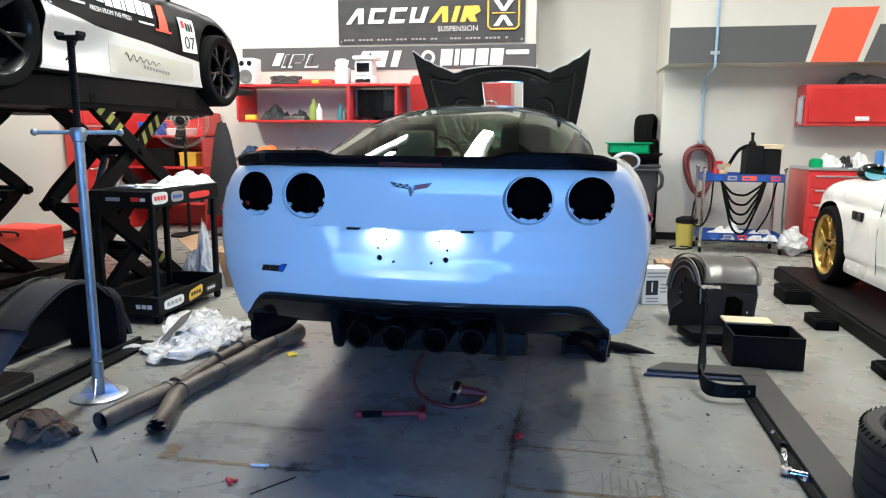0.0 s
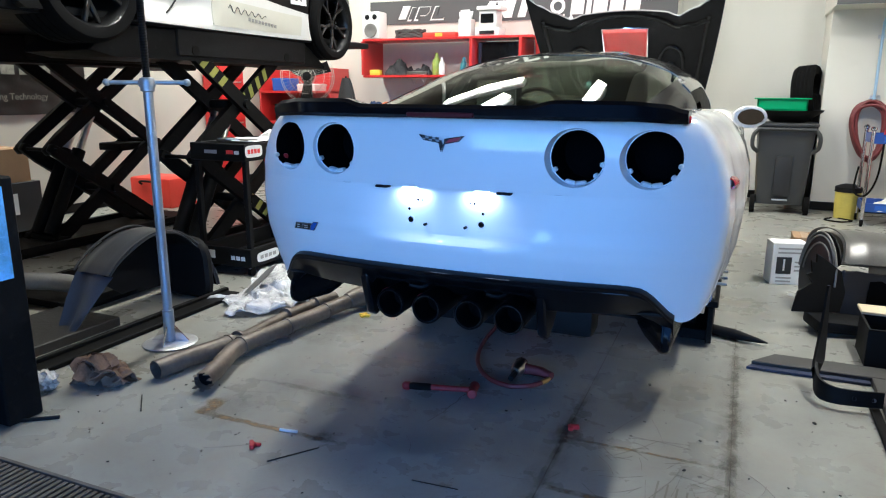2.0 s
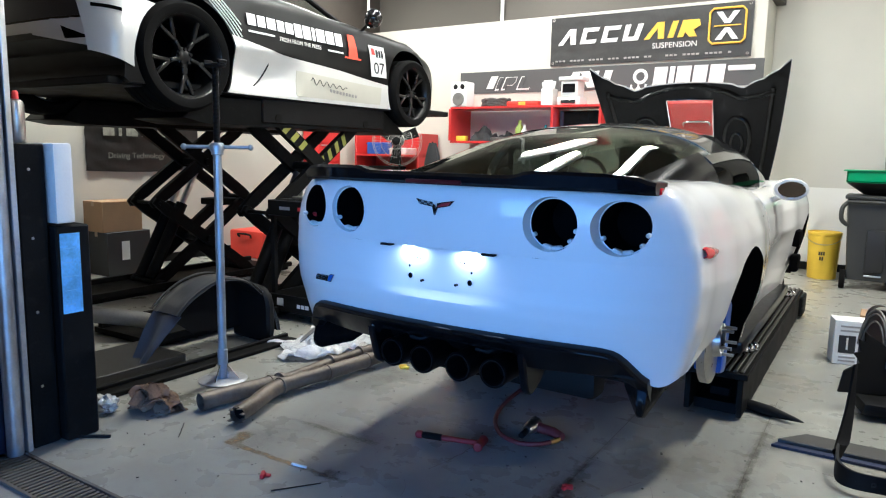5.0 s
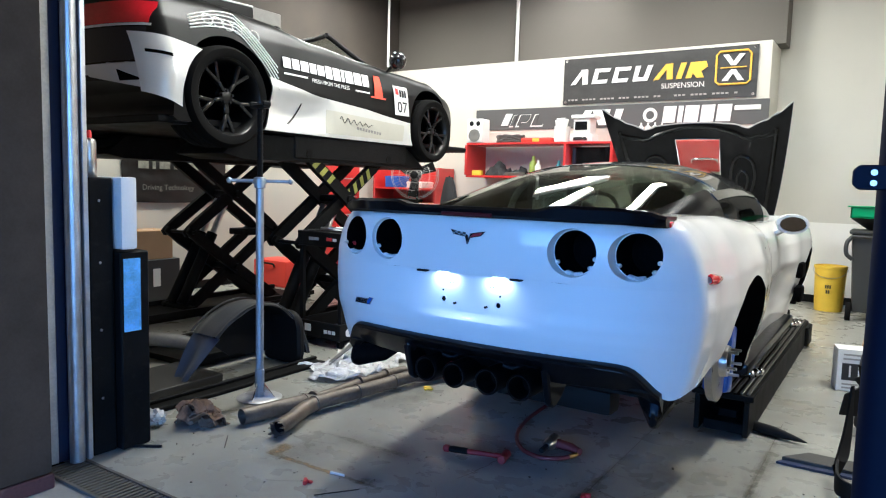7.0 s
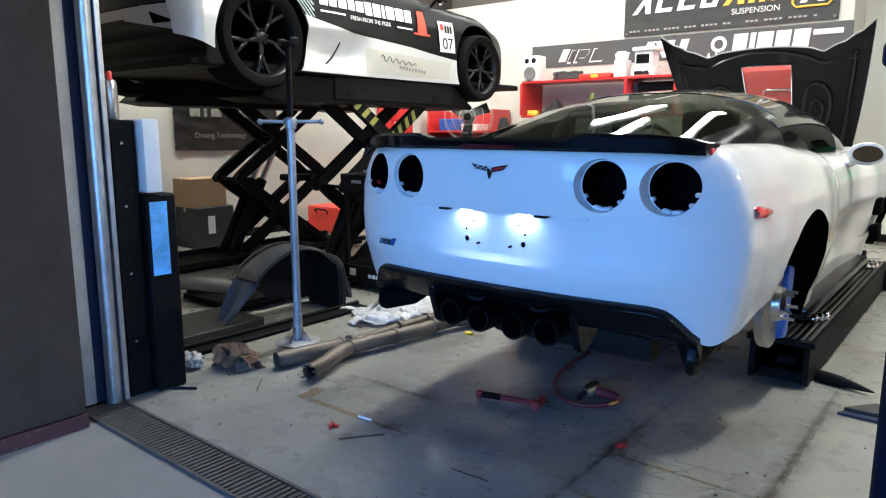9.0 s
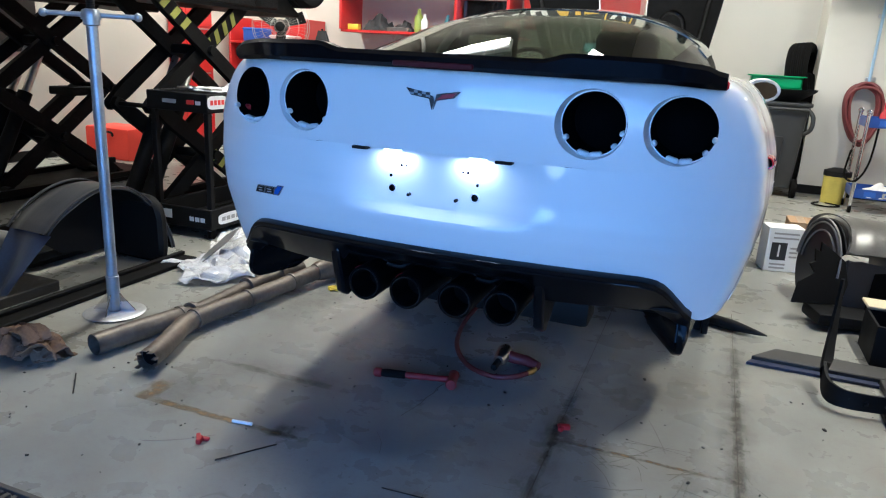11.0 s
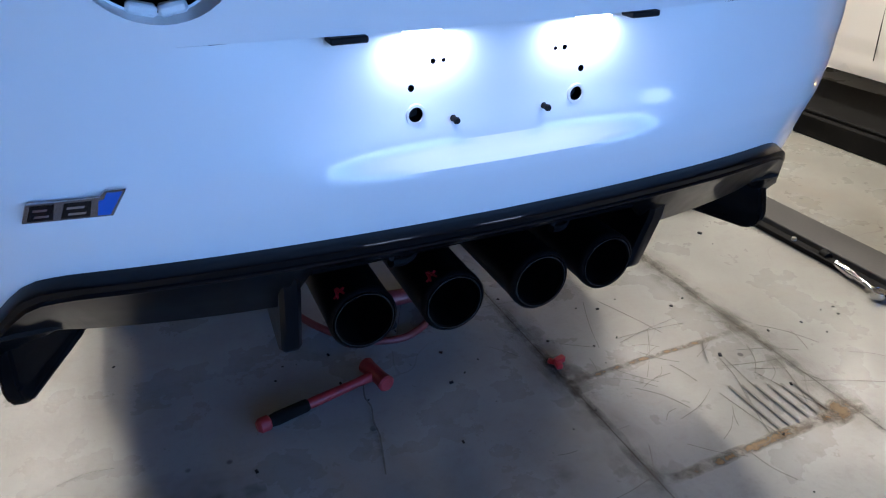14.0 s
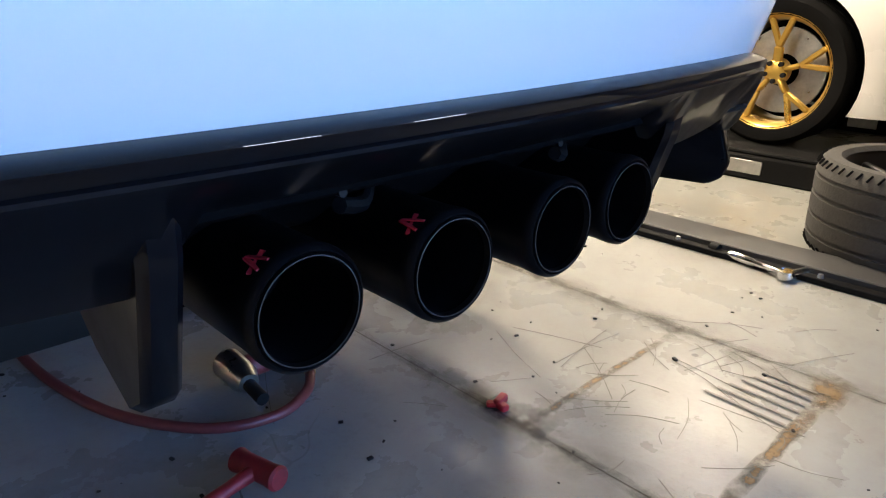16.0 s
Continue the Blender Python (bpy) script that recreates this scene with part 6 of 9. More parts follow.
fp = part("front_panel", bm, mat("dark_grey_liner", (0.020, 0.021, 0.026), 0.42, var=0.3, bump=0.15), big)
bm = B()
plate(bm, [(-0.035, -0.175), (0.085, -0.180), (0.095, 0.02), (0.03, 0.055), (-0.03, 0.045)], 0.004, pose(0, -0.247, 0.002, 86), bevel=0.001)
part("recess", bm, VOID, fp)
bm = B()
box(bm, -0.02, 0.08, -0.268, -0.258, -0.200, -0.180, 0.004)
part("slot_rim", bm, GREY_LINER, fp)
bm = B()
box(bm, 0.122, 0.136, -0.258, -0.250, -0.06, -0.045, 0.002)
part("clip", bm, WHITE_PLASTIC, fp, "small white clip")
bm = B()
plate(bm, [(-0.235, -0.215), (0.12, -0.215), (0.20, -0.08), (0.255, 0.03), (0.23, 0.13), (0.15, 0.225), (0.03, 0.268), (-0.10, 0.25), (-0.20, 0.175), (-0.245, 0.08)], 0.012, Matrix(((0, 0, 1, 0.186), (1, 0, 0, 0), (0, 1, 0, 0), (0, 0, 0, 1))), bevel=0.004)
part("far_wall", bm, MATS["bronze_grey_liner"], big)
bm = B()
lathe(bm, [(0.0, 0.0), (0.262, 0.0)], Matrix.Translation((-0.222, 0, 0)) @ Matrix.Rotation(radians(90), 4, "Y"), 32)
part("end_disc", bm, MATS["dark_grey_liner"], big)
for r in (0.20, 0.245, 0.268):
    bm = B()
    tube(bm, [Vector((-0.226, -math.cos(radians(a)) * r, math.sin(radians(a)) * r)) for a in range(0, 181, 10)], 0.006, 6)
    part("end_ridge", bm, GREY_LINER, big)
bm = B()
plate(bm, [(-0.06, 0.0), (0.24, 0.0), (0.26, 0.12), (0.22, 0.24), (0.12, 0.30), (0.05, 0.34), (0.06, 0.28), (0.02, 0.30), (0.04, 0.23), (0.00, 0.22), (0.05, 0.17), (-0.04, 0.12)], 0.012, pose(-0.40, -0.31, -0.15, 84, 0, 14), bevel=0.003)
part("torn_panel", bm, BLACK_DULL, big, "torn black side panel")
bm = B()
box(bm, -0.36, 0.10, -0.47, -0.25, -0.218, -0.150, 0.02, seg=2)
part("lower_flap", bm, BLACK_DULL, big)

# ---------------------------------------------------------------- lift edge strip and loose tread plates
for (x0, x1, y0, y1, z1, nm, lab, mm) in (
        (-2.76, -2.62, 1.98, 3.90, 0.028, "floor_strip", "long black steel strip bolted to the floor", LIFT_BLACK),
        (-3.36, -2.86, 2.30, 3.15, 0.055, "tread_plate", "dull grey tread plate at the lift foot", mat("dull_tread_plate", (0.022, 0.021, 0.020), 0.5, metal=0.3, var=0.3, scale=50, fine=160, bump=0.7))):
    bm = B()
    box(bm, x0, x1, y0, y1, 0.0, z1, 0.006)
    if nm == "floor_strip":
        box(bm, x0 + 0.02, x0 + 0.05, y0, y1, z1, z1 + 0.022, 0.004)
    solo(nm, bm, mm, lab, "steel plate")

# ---------------------------------------------------------------- exhaust pipes on the floor
pipes = thing("exhaust_pipes", (-1.92, 3.3, 0), "used steel twin exhaust pipes lying on the floor", "exhaust pipe")
P2 = spline([(-1.795, 2.64, 0.052), (-1.835, 2.78, 0.055), (-1.905, 2.98, 0.06), (-1.905, 3.13, 0.062), (-1.865, 3.38, 0.062), (-1.83, 3.65, 0.062), (-1.80, 3.92, 0.065)], 6)
P1 = spline([(-2.085, 2.65, 0.052), (-2.05, 2.82, 0.055), (-1.99, 3.05, 0.058), (-1.985, 3.25, 0.055), (-1.995, 3.55, 0.052), (-1.965, 3.80, 0.055), (-1.92, 3.95, 0.06)], 6)
bm = B()
tube(bm, P2, [0.043 + 0.0012 * math.sin(i * 1.7) for i in range(len(P2))], 20, cap=False)
tube(bm, [P2[0] - (P2[1] - P2[0]) * -0.5] + P2[1:], [0.039] * len(P2), 18, cap=False)
part("long_pipe", bm, EXHAUST, pipes)
bm = B()
r1 = [0.046 if i < 13 else (0.034 if i < 30 else 0.041) for i in range(len(P1))]
tube(bm, P1, r1, 18, cap=False)
tube(bm, [P1[0]] + P1[1:12], 0.042, 18, cap=False)
part("short_pipe", bm, EXHAUST, pipes)
for pts, ids in ((P2, (15, 24, 31)), (P1, (12, 14, 24, 30))):
    for i in ids:
        bm = B()
        d = (pts[i + 1] - pts[i]).normalized()
        tube(bm, [pts[i] - d * 0.012, pts[i] - d * 0.010, pts[i] + d * 0.010, pts[i] + d * 0.012], [0.036, 0.049 if pts is P2 else 0.050, 0.049 if pts is P2 else 0.050, 0.036], 18)
        part("pipe_band", bm, EXHAUST, pipes)
bm = B()
tube(bm, spline([(-1.80, 3.90, 0.066), (-1.775, 3.98, 0.07), (-1.74, 4.10, 0.07), (-1.72, 4.16, 0.066)], 4), [0.047, 0.052, 0.056, 0.060, 0.063, 0.066, 0.068, 0.068, 0.066, 0.063, 0.06, 0.055, 0.045], 18)
part("resonator", bm, EXHAUST, pipes)
for pts, r in ((P2, 0.039), (P1, 0.0415)):
    bm = B()
    tube(bm, [pts[2], pts[2].lerp(pts[3], 0.2)], r, 16)
    part("pipe_bore", bm, VOID, pipes)
random.seed(4)
AX = (P2[0] - P2[1]).normalized()
UX = AX.cross(Vector((0, 0, 1))).normalized()
UZ = UX.cross(AX)
for k in range(9):
    bm = B()
    a = k / 9 * 2 * math.pi
    c = P2[0] + (UX * math.cos(a) + UZ * math.sin(a)) * 0.0415
    bar(bm, c - AX * 0.004, c + AX * (0.006 + 0.018 * random.random()) + (UX * math.cos(a) + UZ * math.sin(a)) * random.uniform(-0.006, 0.007), 0.022, 0.0025, 0)
    part("torn_tab", bm, EXHAUST, pipes, "bent tab of the split pipe mouth")
bm = B()
tube(bm, spline([(-4.25, 2.75, 0.16), (-3.9, 2.95, 0.20), (-3.55, 3.25, 0.16), (-3.35, 3.35, 0.12)], 8), 0.055, 16)
solo("bent_pipe", bm, mat("grey_pipe", (0.22, 0.215, 0.205), 0.45, metal=0.4, var=0.2), "grey bent steel pipe on the lift base", "pipe")


def crumple(name, x, y, r, h, material, label, category, seed, sub=4, film=False, squash=0.5):
    bm = B()
    bmesh.ops.create_icosphere(bm, subdivisions=sub, radius=1)
    off = Vector((seed * 3.7, seed * 1.3, seed))
    for v in bm.verts:
        n = v.co.normalized()
        k = 1 + squash * noise.noise(n * 2.2 + off) + 0.32 * abs(noise.noise(n * 6 + off)) - 0.16
        v.co = Vector((x + n.x * r * k, y + n.y * r * k * 0.9, h * 0.5 + n.z * h * 0.5 * k))
        v.co.z = max(0.002, v.co.z)
    return solo(name, bm, material, label, category, smooth=not film)


CLOTH = mat("dirty_brown_rag", (0.16, 0.105, 0.07), 0.95, var=0.5, scale=9, bump=0.4, spec=0.1)


def ridged(p):
    return (1 - abs(noise.noise(p))) ** 2


rag = thing("crumpled_rag", (-2.30, 2.53, 0), "crumpled dirty brown shop rag on the floor", "rag")
random.seed(11)
for k in range(11):
    cx, cy = random.uniform(-0.075, 0.075), random.uniform(-0.055, 0.055)
    top = 0.085 * (1 - (cx / 0.11) ** 2) * (1 - (cy / 0.09) ** 2)
    turn = Matrix.Translation((-2.30 + cx, 2.53 + cy, 0.012 + max(0.0, top) * random.uniform(0.35, 1.0))) @ Matrix.Rotation(random.uniform(0, 6.28), 4, "Z") @ Matrix.Rotation(random.uniform(-0.9, 0.9), 4, "X") @ Matrix.Rotation(random.uniform(-0.6, 0.6), 4, "Y")
    o1 = Vector((k * 3.1, k * 1.7, 0))

    def fold(u, v):
        p = Vector((u * 2.2, v * 2.2, 0)) + o1
        r = 0.065 + 0.02 * noise.noise(p)
        bend = 0.028 * math.cos((u - 0.5) * 5.2) + 0.016 * noise.noise(p * 1.5) + 0.010 * ridged(p * 2.4)
        w = turn @ Vector(((u - 0.5) * 2 * r, (v - 0.5) * 1.7 * r + 0.012 * noise.noise(p * 1.3 + Vector((5, 0, 0))), bend))
        return Vector((w.x, w.y, max(0.003, w.z)))

    bm = B()
    grid(bm, fold, 16, 16)
    thicken(bm, 0.004)
    part("fold", bm, CLOTH, rag)
WRAP = mat("cloudy_plastic_wrap", (0.70, 0.70, 0.69), 0.24, var=0.3, scale=16, bump=0.25, trans=0.22, coat=0.3)
crumple("plastic_bag", -2.46, 2.37, 0.06, 0.10, WRAP, "small clear plastic bag beside the rag", "plastic bag", 7, 3, True)
bm = B()


def sheet(u, v):
    x = -2.74 + 0.48 * u + 0.11 * math.sin(v * 5) + 0.18 * v * u
    y = 3.62 + 0.95 * v + 0.12 * math.sin(u * 6)
    p = Vector((x * 5, y * 5, 0))
    z = 0.010 + 0.06 * (0.5 + noise.noise(p)) * math.sin(math.pi * min(1, max(0, u))) ** 0.6 * math.sin(math.pi * v) ** 0.5 + 0.055 * abs(noise.noise(p * 1.9 + Vector((0, 9, 0)))) + 0.020 * abs(noise.noise(p * 4.5))
    return Vector((x + 0.05 * noise.noise(p * 1.7), y + 0.05 * noise.noise(p * 1.9 + Vector((4, 0, 0))), max(0.004, z)))


grid(bm, sheet, 54, 74)
solo("plastic_wrap", bm, WRAP, "crumpled cloudy plastic wrap spread on the floor", "plastic wrap", smooth=False)
bm = B()
plate(bm, [(-0.05, -0.14), (0.03, -0.15), (0.07, 0.06), (0.02, 0.16), (-0.05, 0.10)], 0.006, pose(-2.50, 3.95, 0.10, 35, -12, -30))
solo("plastic_offcut", bm, GREY_LINER, "grey curved plastic offcut on the wrap", "offcut")

# ---------------------------------------------------------------- black rolling tool cart with stickers
cart = thing("tool_cart", (-3.06, 4.75, 0), "black plastic rolling tool cart covered in stickers", "tool cart")
CX0, CX1, CY0, CY1 = -3.33, -2.84, 4.30, 5.22
for (z0, z1, nm) in ((0.065, 0.205, "lower_tray"), (0.835, 0.958, "upper_tray")):
    bm = B()
    box(bm, CX0, CX1, CY0, CY1, z0, z0 + 0.02, 0.006)
    box(bm, CX0, CX0 + 0.02, CY0, CY1, z0, z1, 0.006)
    box(bm, CX1 - 0.02, CX1, CY0, CY1, z0, z1, 0.006)
    box(bm, CX0, CX1, CY0, CY0 + 0.02, z0, z1, 0.006)
    box(bm, CX0, CX1, CY1 - 0.02, CY1, z0, z1, 0.006)
    tray = part(nm, bm, BLACK_DULL, cart)
    side = ((4.40, 0.19, 0.085, INK_WHITE, INK_RED), (4.62, 0.16, 0.075, INK_GREY, INK_BLUE), (4.93, 0.30, 0.050, INK_RED, INK_RED)) if z0 > 0.5 else ((4.50, 0.26, 0.075, INK_WHITE, INK_GREY), (4.80, 0.20, 0.080, INK_YELLOW, INK_BLACK), (5.03, 0.16, 0.060, INK_BLACK, INK_WHITE))
    for (y, w, h, mm, ink) in side:
        bm = B()
        ring = [(y + w / 2 * math.copysign(abs(math.cos(a)) ** 0.5, math.cos(a)), z0 + 0.025 + h / 2 + h / 2 * math.copysign(abs(math.sin(a)) ** 0.5, math.sin(a)) + (0.10 * w * math.cos(a) if mm is INK_YELLOW else 0)) for a in (2 * math.pi * k / 20 for k in range(20))]
        plate(bm, ring, 0.0015, Matrix(((0, 0, 1, CX1), (1, 0, 0, 0), (0, 1, 0, 0), (0, 0, 0, 1))))
        st = part("sticker", bm, mm, tray, "printed sticker")
        for k in range(4):
            bm = B()
            q = y - w * 0.36 + k * w * 0.19
            box(bm, CX1 + 0.0015, CX1 + 0.0025, q, q + w * 0.14, z0 + 0.025 + h * 0.32, z0 + 0.025 + h * 0.68)
            part("sticker_shape", bm, ink, st)
    for (x, w, h, mm) in ((-3.14, 0.11, 0.025, INK_GREY), (-2.97, 0.06, 0.028, INK_RED), (-2.91, 0.04, 0.024, INK_WHITE)) if z0 > 0.5 else ((-3.20, 0.07, 0.06, INK_WHITE), (-3.00, 0.035, 0.03, INK_WHITE), (-2.955, 0.035, 0.03, INK_WHITE), (-2.91, 0.035, 0.03, INK_WHITE)):
        bm = B()
        box(bm, x - w / 2, x + w / 2, CY0 - 0.002, CY0, z0 + 0.05, z0 + 0.05 + h)
        part("sticker", bm, mm, tray)
for x in (CX0 + 0.03, CX1 - 0.03):
    for y in (CY0 + 0.04, CY1 - 0.04):
        bm = B()
        box(bm, x - 0.02, x + 0.02, y - 0.02, y + 0.02, 0.088, 0.835, 0.005)
        part("leg", bm, BLACK_DULL, cart)
        bm = B()
        tube(bm, [(x - 0.015, y, 0.033), (x + 0.015, y, 0.033)], 0.032, 18)
        wq = part("caster", bm, RUBBER, cart)
        bm = B()
        bar(bm, (x, y, 0.035), (x, y, 0.066), 0.045, 0.02)
        part("fork", bm, STEEL, wq)
WHITE_RAG = mat("white_cotton_rag", (0.75, 0.74, 0.72), 0.9, var=0.08, scale=12, bump=0.3)


def heap(name, x, y, z, sx, sy, h, material, label, category, seed, smooth=True):
    bm = B()

    def f(u, v):
        p = Vector((u * 4 + seed, v * 4, seed))
        k = (math.sin(math.pi * u) * math.sin(math.pi * v)) ** 0.45
        return Vector((x + (u - 0.5) * sx + 0.03 * noise.noise(p * 2), y + (v - 0.5) * sy + 0.03 * noise.noise(p * 2 + Vector((3, 1, 0))), z + max(0.0, h * k * (0.65 + 0.7 * noise.noise(p))) + 0.002))
    grid(bm, f, 22, 22)
    for a in list(bm.verts):
        pass
    geo = bmesh.ops.extrude_face_region(bm, geom=list(bm.faces))
    for v in geo["geom"]:
        if isinstance(v, bmesh.types.BMVert):
            v.co.z = z + 0.001
    return solo(name, bm, material, label, category, smooth=smooth)


heap("rag", -3.0, 5.02, 0.959, 0.30, 0.36, 0.12, WHITE_RAG, "white cotton rags heaped on the tool cart", "rag", 2)
heap("paper_sheets", -3.05, 4.66, 0.959, 0.30, 0.34, 0.025, PAPER, "loose white paper sheets on the tool cart", "paper", 5)
for (y, l, a) in ((4.45, 0.30, 20), (4.55, 0.26, -15)):
    bm = B()
    lathe(bm, [(0, 0), (0.012, 0), (0.014, 0.05), (0.010, 0.10), (0.006, 0.11), (0.006, l), (0, l)], pose(-3.2, y, 0.973, 0, 90, a), 12)
    solo("hand_tool", bm, STEEL, "bright steel hand tool on the cart", "hand tool", "tools on the cart")
heap("paper_sheets", -3.12, 4.50, 0.087, 0.18, 0.16, 0.02, PAPER, "folded white paper on the lower cart tray", "paper", 6)
bm = B()
lathe(bm, [(0, 0), (0.022, 0.002), (0.026, 0.012), (0.020, 0.028), (0.008, 0.034), (0, 0.034)], pose(-3.14, 4.50, 0.112, 12, 8, 0), 14)
solo("plastic_scrap", bm, YELLOW, "small yellow plastic scrap on the folded paper", "scrap")

# ---------------------------------------------------------------- cartons, bins and fan behind the lift


def carton(x0, x1, y0, y1, z0, z1, material, label, flaps=False, group=""):
    t = thing("cardboard_box", ((x0 + x1) / 2, (y0 + y1) / 2, z0), label, "box", group)
    bm = B()
    box(bm, x0, x1, y0, y1, z0 + 0.001, z1, 0.004)
    part("carton", bm, material, t)
    bm = B()
    box(bm, (x0 + x1) / 2 - 0.025, (x0 + x1) / 2 + 0.025, y0 - 0.001, y1 + 0.001, z1 - 0.05, z1 + 0.0012)
    part("tape", bm, mat("parcel_tape", (0.42, 0.30, 0.18), 0.3, var=0.05), t)
    if flaps:
        for (px, s) in ((x0, -1), (x1, 1)):
            bm = B()
            box(bm, 0, (x1 - x0) * 0.5, y0, y1, 0, 0.005, 0, Matrix.Translation((px, 0, z1)) @ Matrix.Rotation(radians(-40 if s > 0 else -140), 4, "Y"))
            part("flap", bm, material, t)
    return t


carton(-6.30, -5.95, 4.50, 4.95, 0.46, 0.78, CARD, "brown cardboard box on top of dark boxes")
BLACK_CARD = mat("black_printed_carton", (0.03, 0.03, 0.032), 0.6, var=0.2)
t = carton(-6.31, -5.92, 4.52, 5.02, 0.0, 0.459, BLACK_CARD, "black printed carton by the wall with a white label")
bm = B()
box(bm, -5.919, -5.9175, 4.68, 4.77, 0.16, 0.36)
part("label_sheet", bm, PAPER, t)
carton(-3.35, -3.02, 5.62, 5.97, 0.0, 0.30, CARD, "open brown cardboard box with folded flaps", True)
carton(-2.98, -2.75, 5.55, 5.85, 0.0, 0.24, CARD, "brown cardboard box beside the cart")
heap("plastic_bag", -3.15, 5.45, 0.0, 0.30, 0.26, 0.62, WRAP, "tall crumpled cloudy plastic bag by the cart", "plastic bag", 9, False)
case = thing("red_case", (-5.85, 6.5, 0), "red plastic tool case by the wall", "tool case")
bm = B()
box(bm, -6.15, -5.55, 6.30, 6.72, 0.0, 0.34, 0.03, seg=2)
part("case_body", bm, mat("orange_red_plastic", (0.62, 0.045, 0.02), 0.45, var=0.08), case)
bm = B()
tube(bm, spline([(-5.95, 6.29, 0.26), (-5.95, 6.26, 0.30), (-5.75, 6.26, 0.30), (-5.75, 6.29, 0.26)], 4), 0.012, 8)
part("handle", bm, BLACK_DULL, case)

# fan on a pole
fan = thing("workshop_fan", (-4.95, 8.30, 0), "black pedestal workshop fan with a wire cage", "fan")
fm = pose(-4.95, 8.22, 1.50, 90, 0, 28) @ Matrix.Scale(1.12, 4)
bm = B()
for r in (0.10, 0.20, 0.29, 0.31):
    lathe(bm, [(r + 0.004 * math.cos(a), 0.05 - 0.10 * (r / 0.31) ** 2 + 0.004 * math.sin(a)) for a in (0, 2.1, 4.2)], fm, 32, closed=True)
for k in range(44):
    a = 2 * math.pi * k / 44
    tube(bm, [fm @ Vector((math.cos(a) * r, math.sin(a) * r, 0.05 - 0.10 * (r / 0.31) ** 2)) for r in (0.05, 0.15, 0.24, 0.31)], 0.0014, 4)
part("cage", bm, mat("grey_wire", (0.45, 0.44, 0.42), 0.4, metal=0.5, var=0.1), fan)
for k in range(3):
    bm = B()
    a = 2 * math.pi * k / 3 + 0.5
    plate(bm, [(0.04, -0.03), (0.27, -0.09), (0.29, 0.04), (0.10, 0.06), (0.04, 0.03)], 0.005, fm @ Matrix.Rotation(a, 4, "Z") @ Matrix.Rotation(radians(18), 4, "X"))
    part("blade", bm, BLACK_DULL, fan)
bm = B()
lathe(bm, [(0, -0.16), (0.07, -0.16), (0.08, -0.05), (0.05, 0.02), (0, 0.03)], fm, 20)
part("motor", bm, BLACK_DULL, fan)
bm = B()
tube(bm, [(-4.95, 8.30, 0.02), (-4.95, 8.30, 1.44)], 0.02, 12)
part("pole", bm, BLACK_DULL, fan)
bm = B()
lathe(bm, [(0, 0.0), (0.24, 0.0), (0.24, 0.02), (0.05, 0.05), (0, 0.05)], pose(-4.95, 8.30, 0), 28)
part("base", bm, BLACK_DULL, fan)


def tool_chest(name, x0, x1, y0, y1, z0, z1, drawers, label, face="-y", top=None):
    t = thing(name, ((x0 + x1) / 2, (y0 + y1) / 2, z0), label, "tool chest")
    bm = B()
    box(bm, x0, x1, y0, y1, z0, z1, 0.012, seg=2)
    part("cabinet", bm, RED_STEEL, t)
    h = (z1 - z0 - 0.08) / drawers
    for k in range(drawers):
        za = z0 + 0.04 + k * h
        bm = B()
        if face == "-y":
            box(bm, x0 + 0.04, x1 - 0.04, y0 - 0.016, y0 + 0.01, za + 0.008, za + h - 0.008, 0.004)
        else:
            box(bm, x1 - 0.01, x1 + 0.016, y0 + 0.03, y1 - 0.03, za + 0.008, za + h - 0.008, 0.004)
        d = part("drawer", bm, RED_STEEL, t)
        bm = B()
        if face == "-y":
            box(bm, x0 + 0.08, x1 - 0.08, y0 - 0.032, y0 - 0.016, za + h - 0.034, za + h - 0.016, 0.004)
        else:
            box(bm, x1 + 0.016, x1 + 0.03, y0 + 0.08, y1 - 0.08, za + h - 0.034, za + h - 0.016, 0.004)
        part("handle", bm, GALV, d, "bright drawer pull")
    if top:
        bm = B()
        box(bm, x0 - 0.01, x1 + 0.01, y0 - 0.02, y1, z1, z1 + 0.03, 0.006)
        part("worktop", bm, top, t)
    return t


tool_chest("tall_tool_chest", -6.31, -6.06, 7.80, 8.32, 0.05, 1.76, 6, "tall red tool chest against the side wall", "+x")
rack = thing("red_shelf_rack", (-5.5, 9.0, 0), "red steel shelf rack with clutter against the wall", "shelf rack")
for z in (0.35, 0.85, 1.28):
    bm = B()
    box(bm, -6.15, -4.95, 8.76, 9.28, z, z + 0.03, 0.004)
    part("shelf", bm, RED_STEEL, rack)
for x in (-6.15, -4.98):
    bm = B()
    box(bm, x, x + 0.03, 8.76, 9.28, 0.0, 1.62, 0.004)
    part("upright", bm, RED_STEEL, rack)
bm = B()
box(bm, -6.12, -4.98, 9.26, 9.28, 0.0, 1.6)
part("back_sheet", bm, RED_STEEL, rack)
